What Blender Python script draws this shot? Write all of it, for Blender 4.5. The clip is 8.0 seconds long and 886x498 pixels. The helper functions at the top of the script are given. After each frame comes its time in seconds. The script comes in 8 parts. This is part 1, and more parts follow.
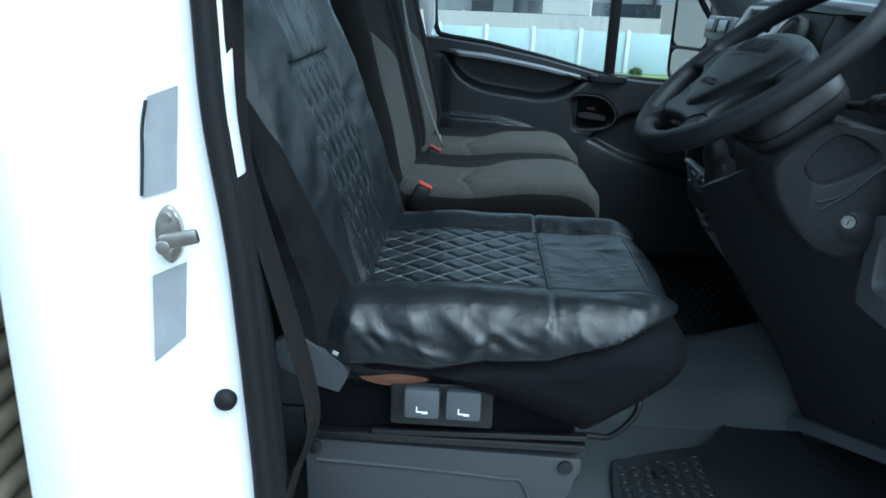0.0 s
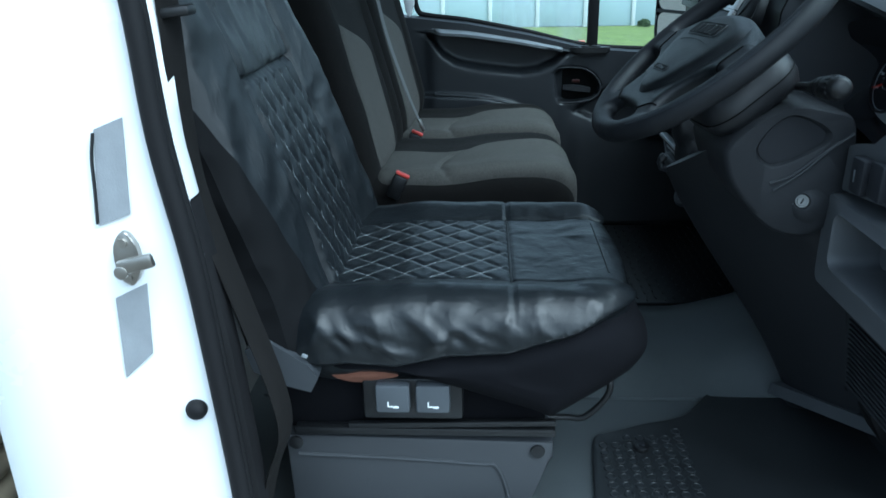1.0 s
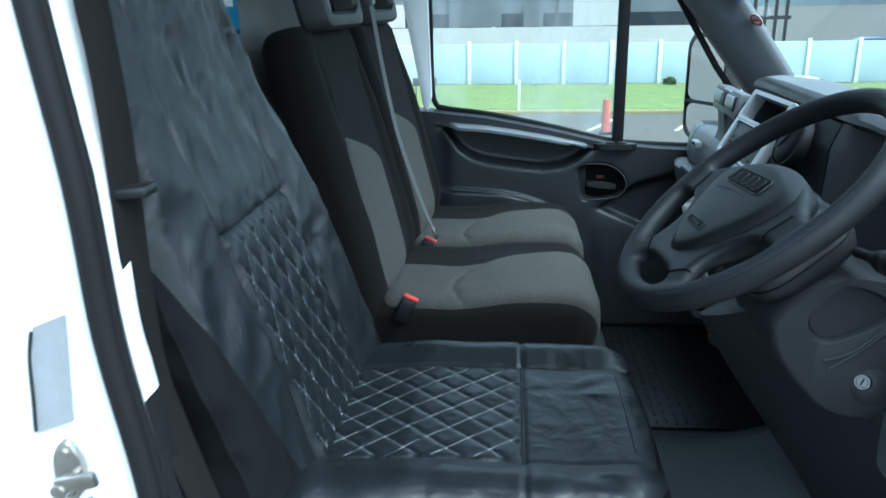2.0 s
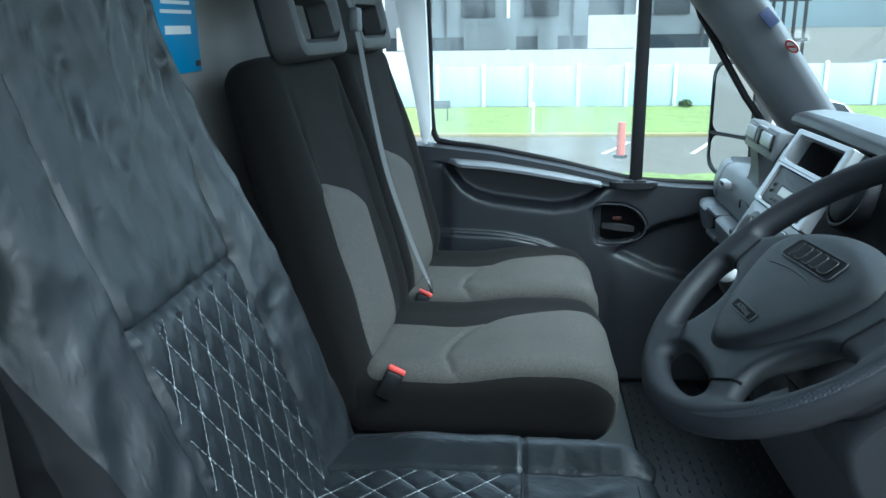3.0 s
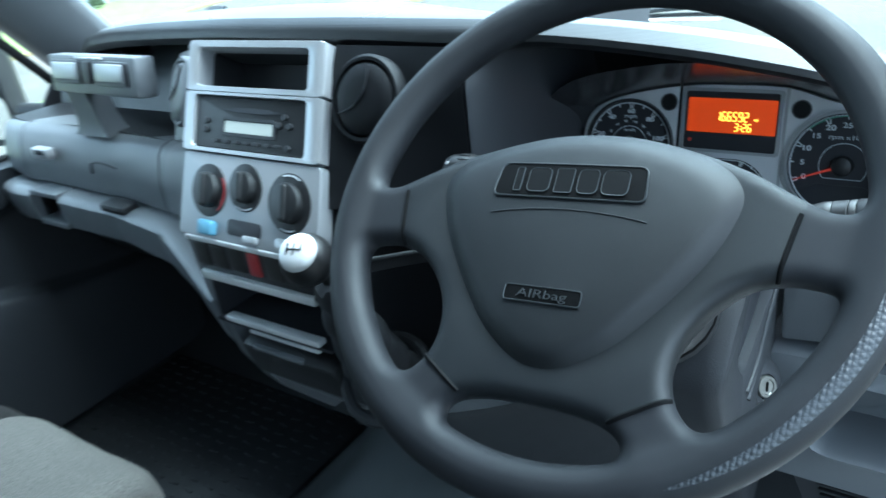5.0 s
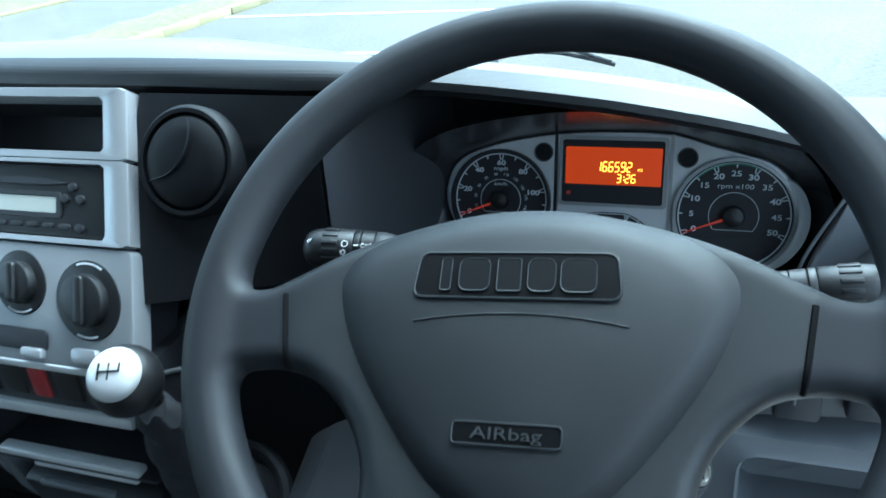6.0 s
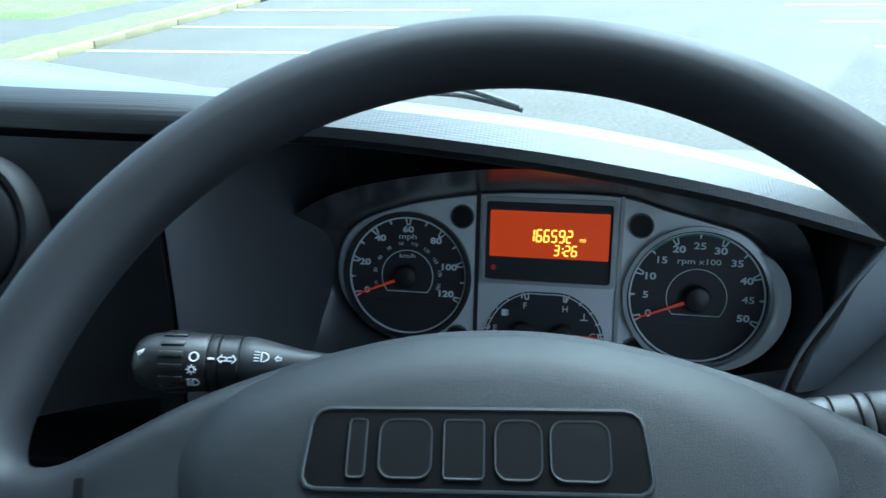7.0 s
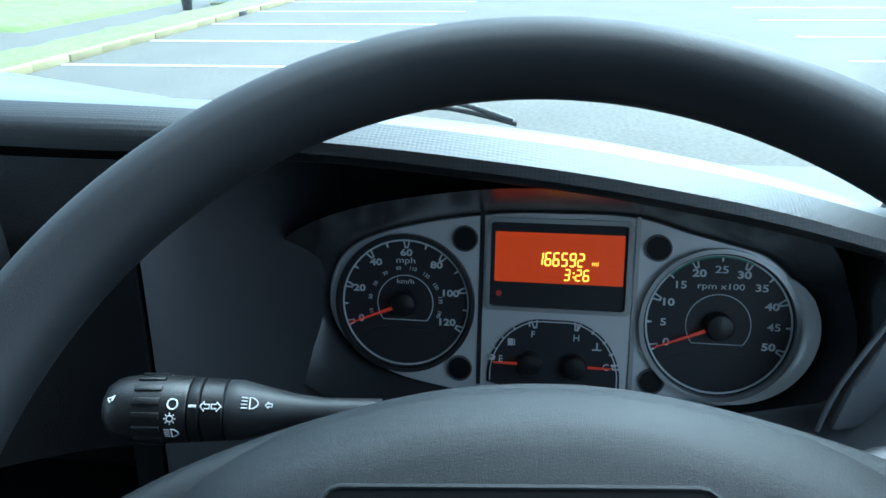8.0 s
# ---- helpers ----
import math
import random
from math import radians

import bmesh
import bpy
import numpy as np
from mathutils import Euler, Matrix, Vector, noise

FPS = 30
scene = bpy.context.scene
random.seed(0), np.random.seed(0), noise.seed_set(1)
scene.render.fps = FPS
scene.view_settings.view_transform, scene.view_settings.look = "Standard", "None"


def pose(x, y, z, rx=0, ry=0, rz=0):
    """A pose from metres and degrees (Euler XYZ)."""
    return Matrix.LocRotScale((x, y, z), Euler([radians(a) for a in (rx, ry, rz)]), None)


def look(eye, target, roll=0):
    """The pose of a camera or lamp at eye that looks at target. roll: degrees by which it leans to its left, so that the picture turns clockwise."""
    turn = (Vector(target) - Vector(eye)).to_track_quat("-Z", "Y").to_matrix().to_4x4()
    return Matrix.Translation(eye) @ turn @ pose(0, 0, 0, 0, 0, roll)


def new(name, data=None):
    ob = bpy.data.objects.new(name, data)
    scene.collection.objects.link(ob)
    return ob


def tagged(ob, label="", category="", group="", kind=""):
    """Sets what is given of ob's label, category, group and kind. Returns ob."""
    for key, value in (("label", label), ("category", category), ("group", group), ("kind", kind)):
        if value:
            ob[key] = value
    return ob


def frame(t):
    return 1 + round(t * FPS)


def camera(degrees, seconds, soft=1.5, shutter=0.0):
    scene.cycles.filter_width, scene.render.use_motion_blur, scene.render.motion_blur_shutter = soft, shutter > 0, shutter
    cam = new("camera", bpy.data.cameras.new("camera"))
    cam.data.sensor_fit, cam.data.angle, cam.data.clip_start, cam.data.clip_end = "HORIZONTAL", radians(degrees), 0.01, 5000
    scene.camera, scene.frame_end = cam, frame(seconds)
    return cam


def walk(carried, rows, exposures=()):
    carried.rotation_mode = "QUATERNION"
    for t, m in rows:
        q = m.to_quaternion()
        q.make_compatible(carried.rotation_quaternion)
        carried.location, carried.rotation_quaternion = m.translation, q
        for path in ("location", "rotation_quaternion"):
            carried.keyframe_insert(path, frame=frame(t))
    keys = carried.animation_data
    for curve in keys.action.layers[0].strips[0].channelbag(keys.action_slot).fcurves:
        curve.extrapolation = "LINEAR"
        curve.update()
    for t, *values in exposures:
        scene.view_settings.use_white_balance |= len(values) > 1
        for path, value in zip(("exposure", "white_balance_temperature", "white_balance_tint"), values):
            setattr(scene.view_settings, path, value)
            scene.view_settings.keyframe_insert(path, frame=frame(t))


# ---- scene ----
cam = camera(59.8, 8.0, soft=1.5, shutter=0.3)
# seconds, eye, yaw, pitch, roll
PATH = [
    (0, -0.6345, -1.7881, 1.7239, 2.61, -18.90, -2.25),
    (0.5, -0.5316, -1.8502, 1.7542, 3.86, -20.44, 3.23),
    (1, -0.5484, -1.7954, 1.7853, 2.78, -21.56, 1.08),
    (1.5, -0.5474, -1.7237, 1.8633, 4.99, -20.36, 1.19),
    (2, -0.5293, -1.6037, 1.8965, 4.77, -17.81, 0.83),
    (2.2, -0.5040, -1.5348, 1.9031, 6.08, -17.51, 0.81),
    (3.3, -0.5134, -1.3307, 1.8987, 5.48, -15.91, 1.19),
    (3.5, -0.5958, -1.3230, 1.8899, -1.23, -15.98, 0.20),
    (3.7, -0.6886, -1.2943, 1.8750, -8.53, -15.91, 0.23),
    (4, -0.7748, -1.2002, 1.8491, -19.68, -18.39, 5.27),
    (4.1, -0.7885, -1.1805, 1.8538, -23.80, -19.57, 6.27),
    (4.5, -0.7683, -1.0116, 1.8735, -39.78, -23.89, 7.66),
    (4.8, -0.7002, -0.8582, 1.8864, -48.44, -25.62, 7.93),
    (5, -0.6655, -0.7764, 1.8723, -55.37, -26.52, 7.83),
    (5.2, -0.6450, -0.7133, 1.8606, -61.34, -27.53, 6.37),
    (6.3, -0.5321, -0.6038, 1.8630, -73.90, -25.45, 3.85),
    (6.5, -0.4998, -0.5803, 1.8611, -75.42, -25.09, 2.95),
    (7, -0.4087, -0.5585, 1.8214, -80.38, -23.43, 1.03),
    (7.5, -0.3745, -0.5408, 1.8013, -81.92, -22.72, 0.57),
    (8, -0.3656, -0.5352, 1.8108, -81.87, -22.45, 0.74),
]
walk(cam, [(t, pose(x, y, z, 90 + pitch, roll, yaw)) for t, x, y, z, yaw, pitch, roll in PATH],
     exposures=[(0, 1.38, 5020, -6), (0.5, 1.30, 5020, -6), (1.0, 1.28, 4990, -6), (2.0, 1.78, 5080, -6), (3.5, 2.38, 5240, -5), (5.0, 2.98, 5090, -6), (6.5, 2.66, 4980, -7), (8, 2.50, 4910, -7)])

# ---------------------------------------------------------------- light
world = bpy.data.worlds.new("overcast_sky")
scene.world = world
world.use_nodes = True
wn = world.node_tree
sky = wn.nodes.new("ShaderNodeTexSky")
sky.sky_type = 'NISHITA'
sky.sun_disc = False
sky.sun_elevation, sky.sun_rotation = radians(58), radians(125)
sky.air_density, sky.dust_density, sky.ozone_density = 1.0, 4.0, 1.0
greyed = wn.nodes.new("ShaderNodeHueSaturation")
greyed.inputs["Saturation"].default_value = 0.35
wn.links.new(sky.outputs[0], greyed.inputs["Color"])
wn.links.new(greyed.outputs[0], wn.nodes["Background"].inputs[0])
wn.nodes["Background"].inputs[1].default_value = 0.15
sun = new("sun", bpy.data.lights.new("sun", "SUN"))
sun.data.energy, sun.data.angle, sun.data.color = 1.4, radians(80), (1.0, 0.97, 0.93)
sun.matrix_world = look((0, 0, 30), (-15, 10.5, 0))


# ---------------------------------------------------------------- materials
def node(nt, kind, **inputs):
    n = nt.nodes.new("ShaderNode" + kind)
    for key, value in inputs.items():
        n.inputs[key.replace("_", " ")].default_value = value
    return n


def surface(name, base, rough=0.5, metal=0.0, grain=400.0, bump=0.1, stain=6.0, vary=0.12, coat=0.0, spec=0.5, random_piece=0.0, wear=0.12, speckle=0.0):
    """A painted, moulded or mineral surface: base colour, fine grain relief, and large soft variation."""
    m = bpy.data.materials.new(name)
    m.use_nodes = True
    nt = m.node_tree
    b = nt.nodes["Principled BSDF"]
    b.inputs["Metallic"].default_value = metal
    b.inputs["Coat Weight"].default_value = coat
    b.inputs["Specular IOR Level"].default_value = spec
    tc = nt.nodes.new("ShaderNodeTexCoord")
    big = node(nt, "TexNoise", Scale=stain, Detail=6.0, Roughness=0.6)
    fine = node(nt, "TexNoise", Scale=grain, Detail=3.0, Roughness=0.6)
    nt.links.new(tc.outputs["Object"], big.inputs["Vector"])
    nt.links.new(tc.outputs["Object"], fine.inputs["Vector"])
    ramp = nt.nodes.new("ShaderNodeMix")
    ramp.data_type = 'RGBA'
    ramp.inputs["A"].default_value = (*[c * (1 - vary) for c in base], 1)
    ramp.inputs["B"].default_value = (*[min(1, c * (1 + vary)) for c in base], 1)
    nt.links.new(big.outputs["Fac"], ramp.inputs["Factor"])
    out = ramp.outputs["Result"]
    if speckle:
        spread = node(nt, "MapRange")
        spread.inputs["From Min"].default_value, spread.inputs["From Max"].default_value = 0.3, 0.7
        spread.inputs["To Min"].default_value, spread.inputs["To Max"].default_value = 1 - speckle, 1 + speckle
        dots = nt.nodes.new("ShaderNodeHueSaturation")
        nt.links.new(fine.outputs["Fac"], spread.inputs["Value"])
        nt.links.new(spread.outputs[0], dots.inputs["Value"])
        nt.links.new(out, dots.inputs["Color"])
        out = dots.outputs[0]
    if random_piece:
        info = nt.nodes.new("ShaderNodeObjectInfo")
        hsv = nt.nodes.new("ShaderNodeHueSaturation")
        mr = node(nt, "MapRange")
        mr.inputs["To Min"].default_value, mr.inputs["To Max"].default_value = 1 - random_piece, 1 + random_piece
        nt.links.new(info.outputs["Random"], mr.inputs["Value"])
        nt.links.new(mr.outputs[0], hsv.inputs["Value"])
        nt.links.new(out, hsv.inputs["Color"])
        out = hsv.outputs[0]
    nt.links.new(out, b.inputs["Base Color"])
    rr = node(nt, "MapRange")
    rr.inputs["To Min"].default_value, rr.inputs["To Max"].default_value = max(0.03, rough - wear), min(1, rough + wear)
    nt.links.new(big.outputs["Fac"], rr.inputs["Value"])
    nt.links.new(rr.outputs[0], b.inputs["Roughness"])
    if bump:
        bp = node(nt, "Bump", Strength=bump, Distance=0.001)
        nt.links.new(fine.outputs["Fac"], bp.inputs["Height"])
        nt.links.new(bp.outputs[0], b.inputs["Normal"])
    return m


def creased(m, scale, strength, depth=0.003, stretch=(1, 1, 1)):
    """Adds soft creases under the fine grain of a material made by surface()."""
    nt = m.node_tree
    b = nt.nodes["Principled BSDF"]
    tc = nt.nodes.new("ShaderNodeTexCoord")
    mp = node(nt, "Mapping", Scale=stretch)
    nz = node(nt, "TexNoise", Scale=scale, Detail=3.0, Roughness=0.55, Distortion=0.6)
    nz.noise_type = 'RIDGED_MULTIFRACTAL'
    bp = node(nt, "Bump", Strength=strength, Distance=depth)
    nt.links.new(tc.outputs["Object"], mp.inputs["Vector"])
    nt.links.new(mp.outputs[0], nz.inputs["Vector"])
    nt.links.new(nz.outputs["Fac"], bp.inputs["Height"])
    old = b.inputs["Normal"].links[0].from_node
    if old.inputs["Normal"].links:
        nt.links.new(old.inputs["Normal"].links[0].from_socket, bp.inputs["Normal"])
    nt.links.new(bp.outputs[0], old.inputs["Normal"])
    return m


def weave(name, base, scale=900.0):
    """Woven seat cloth: crossing threads in colour and relief."""
    m = surface(name, base, 0.92, grain=scale, bump=0.5, stain=9, vary=0.18, spec=0.2)
    nt = m.node_tree
    b = nt.nodes["Principled BSDF"]
    b.inputs["Sheen Weight"].default_value = 0.02
    # mottled yarn: light and dark threads side by side
    tc = nt.nodes.new("ShaderNodeTexCoord")
    yarn = node(nt, "TexNoise", Scale=420.0, Detail=2.0, Roughness=0.7)
    spread = node(nt, "MapRange")
    spread.inputs["From Min"].default_value, spread.inputs["From Max"].default_value = 0.3, 0.7
    spread.inputs["To Min"].default_value, spread.inputs["To Max"].default_value = 0.62, 1.38
    hsv = nt.nodes.new("ShaderNodeHueSaturation")
    nt.links.new(tc.outputs["Object"], yarn.inputs["Vector"])
    nt.links.new(yarn.outputs["Fac"], spread.inputs["Value"])
    nt.links.new(spread.outputs[0], hsv.inputs["Value"])
    nt.links.new(b.inputs["Base Color"].links[0].from_socket, hsv.inputs["Color"])
    nt.links.new(hsv.outputs[0], b.inputs["Base Color"])
    b.inputs["Sheen Roughness"].default_value = 0.5
    return m


def clear(name, tint=(1, 1, 1), rough=0.0, haze=0.0):
    m = bpy.data.materials.new(name)
    m.use_nodes = True
    nt = m.node_tree
    nt.nodes.remove(nt.nodes["Principled BSDF"])
    tr = node(nt, "BsdfTransparent", Color=(*tint, 1))
    gl = node(nt, "BsdfGlossy", Roughness=rough)
    lw = node(nt, "LayerWeight", Blend=0.5)
    pw = nt.nodes.new("ShaderNodeMath")
    pw.operation = 'POWER'
    pw.inputs[1].default_value = 5.0
    nt.links.new(lw.outputs["Facing"], pw.inputs[0])
    fr = node(nt, "MapRange")
    fr.inputs["To Min"].default_value, fr.inputs["To Max"].default_value = 0.04, 0.9
    nt.links.new(pw.outputs[0], fr.inputs["Value"])
    mx = nt.nodes.new("ShaderNodeMixShader")
    nt.links.new(fr.outputs[0], mx.inputs[0])
    nt.links.new(tr.outputs[0], mx.inputs[1])
    nt.links.new(gl.outputs[0], mx.inputs[2])
    last = mx.outputs[0]
    if haze:
        # wiped-on dirt with the pane's glare painted in: upright streaks that catch the daylight
        tc = nt.nodes.new("ShaderNodeTexCoord")
        mp = node(nt, "Mapping", Scale=(5.0, 1.0, 1.1))
        nz = node(nt, "TexNoise", Scale=1.6, Detail=5.0, Roughness=0.6, Distortion=0.4)
        mr = node(nt, "MapRange")
        mr.inputs["From Min"].default_value, mr.inputs["From Max"].default_value = 0.46, 0.70
        mr.inputs["To Min"].default_value, mr.inputs["To Max"].default_value = 0.0, haze
        film = node(nt, "BsdfTranslucent", Color=(0.85, 0.9, 0.9, 1))
        over = nt.nodes.new("ShaderNodeMixShader")
        nt.links.new(tc.outputs["Object"], mp.inputs["Vector"])
        nt.links.new(mp.outputs[0], nz.inputs["Vector"])
        nt.links.new(nz.outputs["Fac"], mr.inputs["Value"])
        nt.links.new(mr.outputs[0], over.inputs[0])
        nt.links.new(last, over.inputs[1])
        nt.links.new(film.outputs[0], over.inputs[2])
        last = over.outputs[0]
    nt.links.new(last, nt.nodes["Material Output"].inputs[0])
    return m


def glow(name, colour, strength):
    m = bpy.data.materials.new(name)
    m.use_nodes = True
    b = m.node_tree.nodes["Principled BSDF"]
    b.inputs["Base Color"].default_value = (*[c * 0.2 for c in colour], 1)
    b.inputs["Emission Color"].default_value = (*colour, 1)
    b.inputs["Emission Strength"].default_value = strength
    return m


M_WHITE = surface("white_van_paint", (0.80, 0.82, 0.83), 0.25, grain=60, bump=0.02, stain=4, vary=0.03, coat=0.6)
M_DASH = surface("charcoal_dash_plastic", (0.0125, 0.0135, 0.016), 0.46, grain=900, bump=0.35, stain=5, vary=0.15)
M_TRIM = surface("grey_door_plastic", (0.0167, 0.0189, 0.0224), 0.42, grain=800, bump=0.3, stain=5, vary=0.15, spec=0.45)
M_MID = surface("mid_grey_plastic", (0.085, 0.092, 0.102), 0.5, grain=800, bump=0.25, stain=5, vary=0.1)
M_BLACK = surface("black_plastic", (0.0065, 0.007, 0.008), 0.45, grain=700, bump=0.2, stain=8, vary=0.2)
M_RUBBER = surface("black_rubber", (0.006, 0.006, 0.007), 0.7, grain=300, bump=0.3, stain=12, vary=0.25, spec=0.25)
M_SILVER = surface("silver_painted_plastic", (0.3784, 0.3913, 0.4042), 0.36, metal=0.55, grain=900, bump=0.05, stain=6, vary=0.06)
M_STEEL = surface("worn_steel", (0.40, 0.385, 0.36), 0.35, metal=1.0, grain=250, bump=0.2, stain=30, vary=0.3)
M_CLOTH = weave("black_seat_cloth", (0.0056, 0.0051, 0.0049))
M_GREYCLOTH = weave("grey_seat_cloth", (0.068, 0.0655, 0.060))
M_RIM = surface("steering_wheel_rubber", (0.0095, 0.0107, 0.0132), 0.58, grain=2000, bump=0.14, stain=18, vary=0.35, spec=0.30, wear=0.20)
M_BELT = surface("dark_belt_webbing", (0.0062, 0.0056, 0.0054), 0.85, grain=1500, bump=0.6, stain=20, vary=0.15, spec=0.2)
M_GREYBELT = surface("grey_belt_webbing", (0.1080, 0.1094, 0.1116), 0.8, grain=1500, bump=0.6, stain=20, vary=0.1)
M_RED = surface("red_buckle_plastic", (0.55, 0.06, 0.045), 0.4, grain=300, bump=0.05, stain=20, vary=0.1)
M_FLOOR = surface("grey_floor_vinyl", (0.075, 0.084, 0.088), 0.5, grain=500, bump=0.5, stain=8, vary=0.32)
M_MAT = surface("black_floor_mat", (0.017, 0.019, 0.021), 0.42, grain=350, bump=0.5, stain=9, vary=0.35)
M_PAN = surface("seat_base_steel", (0.0345, 0.0370, 0.0415), 0.5, grain=500, bump=0.2, stain=6, vary=0.12)
M_LINER = surface("rear_wall_lining", (0.20, 0.195, 0.19), 0.85, grain=500, bump=0.4, stain=4, vary=0.12)
M_HEAD = surface("headlining", (0.45, 0.45, 0.44), 0.9, grain=500, bump=0.3, stain=4, vary=0.06)
M_PILLAR = surface("pale_pillar_trim", (0.1023, 0.1089, 0.1175), 0.5, grain=600, bump=0.2, stain=4, vary=0.06)
M_GLASS = clear("window_glass", (0.93, 0.97, 0.97))
M_DOORGLASS = clear("streaked_door_glass", (0.93, 0.97, 0.97), haze=0.17)
M_MIRROR = surface("mirror_glass", (0.85, 0.87, 0.88), 0.03, metal=1.0, bump=0.0, vary=0.02)
M_ASPHALT = surface("worn_asphalt", (0.108, 0.101, 0.088), 0.9, grain=22, bump=0.3, stain=0.6, vary=0.3, spec=0.15, speckle=0.3)
M_LINE = surface("white_road_paint", (0.55, 0.56, 0.55), 0.7, grain=60, bump=0.4, stain=5, vary=0.15)
M_GRASS = surface("grass", (0.125, 0.165, 0.043), 0.9, grain=9, bump=1.0, stain=1.3, vary=0.45, speckle=0.4)
M_KERB = surface("concrete_kerb", (0.26, 0.225, 0.11), 0.85, grain=80, bump=0.6, stain=3, vary=0.25, random_piece=0.15)
M_FENCE = surface("pale_blue_fence_sheet", (0.37, 0.45, 0.475), 0.6, grain=60, bump=0.2, stain=0.8, vary=0.1)
M_POST = surface("white_fence_post", (0.60, 0.62, 0.62), 0.6, grain=60, bump=0.2, stain=2, vary=0.1)


# ---------------------------------------------------------------- mesh helpers
def thing(name, label, category, group="", kind="", at=(0, 0, 0)):
    ob = new(name)
    ob.location = at
    ob.empty_display_size = 0.05
    return tagged(ob, label, category, group, kind)


def part(name, bm, material, parent=None, label="", smooth=True, angle=40, kind=""):
    me = bpy.data.meshes.new(name)
    bmesh.ops.recalc_face_normals(bm, faces=bm.faces)
    if smooth:
        for f in bm.faces:
            f.smooth = True
        lim = radians(angle)
        for e in bm.edges:
            if len(e.link_faces) == 2 and e.calc_face_angle(0) > lim:
                e.smooth = False
    bm.to_mesh(me)
    bm.free()
    me.materials.append(material)
    ob = new(name, me)
    if parent:
        ob.parent = parent
        ob.matrix_parent_inverse = Matrix.Translation(-parent.location) if parent.parent is None and parent.type == 'EMPTY' else Matrix()
    return tagged(ob, label, kind=kind)


def block(c, s, bevel=0.0, m=None, bm=None, seg=2):
    """A box with rounded edges: centre, size; m turns it about its centre."""
    bm = bm or bmesh.new()
    mat = Matrix.Translation(c) @ (m or Matrix()) @ Matrix.Diagonal((*s, 1))
    made = bmesh.ops.create_cube(bm, size=1, matrix=mat)
    if bevel:
        edges = {e for v in made["verts"] for e in v.link_edges}
        bmesh.ops.bevel(bm, geom=list(edges), offset=min(bevel, 0.49 * min(s)), segments=seg, profile=0.5, affect='EDGES')
    return bm


def cyl(c, r, h, m=None, bm=None, seg=24, r2=None, bevel=0.0):
    bm = bm or bmesh.new()
    mat = Matrix.Translation(c) @ (m or Matrix())
    made = bmesh.ops.create_cone(bm, cap_ends=True, segments=seg, radius1=r, radius2=r if r2 is None else r2, depth=h, matrix=mat)
    if bevel:
        vs = set(made["verts"])
        edges = [e for e in bm.edges if e.verts[0] in vs and len(e.link_faces) == 2 and any(len(f.verts) > 4 for f in e.link_faces)]
        bmesh.ops.bevel(bm, geom=edges, offset=bevel, segments=2, profile=0.5, affect='EDGES')
    return bm


def loft(rings, bm=None, closed=True, caps=True):
    """A skin over rings of equally many points."""
    bm = bm or bmesh.new()
    vs = [[bm.verts.new(p) for p in ring] for ring in rings]
    n = len(rings[0])
    for a, b in zip(vs, vs[1:]):
        for i in range(n if closed else n - 1):
            j = (i + 1) % n
            bm.faces.new((a[i], a[j], b[j], b[i]))
    if caps and closed:
        bm.faces.new(vs[0][::-1])
        bm.faces.new(vs[-1])
    return bm


def slab(outline, axis, a, b, bm=None, bevel=0.0):
    """A flat plate: an outline of pairs in the two other axes, from a to b along axis."""
    def place(p, d):
        q = list(p)
        q.insert(axis, d)
        return q
    bm = bm or bmesh.new()
    made = loft([[place(p, a) for p in outline], [place(p, b) for p in outline]])
    if bevel:
        bmesh.ops.bevel(made, geom=list(made.edges), offset=bevel, segments=2, profile=0.5, affect='EDGES')
    me = bpy.data.meshes.new("joined")
    made.to_mesh(me)
    made.free()
    bm.from_mesh(me)
    bpy.data.meshes.remove(me)
    return bm


def smooth_path(points, n=12, closed=False):
    """A rounded line through the points (Catmull-Rom)."""
    p = [Vector(q) for q in points]
    out = []
    count = len(p) if closed else len(p) - 1
    for i in range(count):
        if closed:
            a, b, c, d = p[i - 1], p[i], p[(i + 1) % len(p)], p[(i + 2) % len(p)]
        else:
            a, b, c, d = p[max(i - 1, 0)], p[i], p[i + 1], p[min(i + 2, len(p) - 1)]
        for k in range(n):
            t = k / n
            out.append(0.5 * (2 * b + (c - a) * t + (2 * a - 5 * b + 4 * c - d) * t * t + (3 * b - a - 3 * c + d) * t ** 3))
    if not closed:
        out.append(p[-1])
    return out


def tube(points, r, bm=None, seg=10, closed=False, flat=1.0, up=None):
    """A round (or flattened) rod along the points; r may be a list."""
    bm = bm or bmesh.new()
    p = [Vector(q) for q in points]
    n = len(p)
    rings = []
    ref = Vector(up) if up else None
    for i in range(n):
        t = (p[(i + 1) % n] - p[i - 1]) if closed else (p[min(i + 1, n - 1)] - p[max(i - 1, 0)])
        t.normalize()
        if ref is None:
            ref = Vector((0, 0, 1)) if abs(t.z) < 0.9 else Vector((1, 0, 0))
        side = t.cross(ref).normalized()
        nrm = side.cross(t).normalized()
        if not up:
            ref = nrm
        rad = r[i] if isinstance(r, (list, tuple)) else r
        rings.append([p[i] + rad * (math.cos(a) * side + flat * math.sin(a) * nrm) for a in [2 * math.pi * k / seg for k in range(seg)]])
    if closed:
        rings.append(rings[0])
        loft(rings, bm, caps=False)
        bmesh.ops.remove_doubles(bm, verts=bm.verts, dist=1e-6)
    else:
        loft(rings, bm)
    return bm


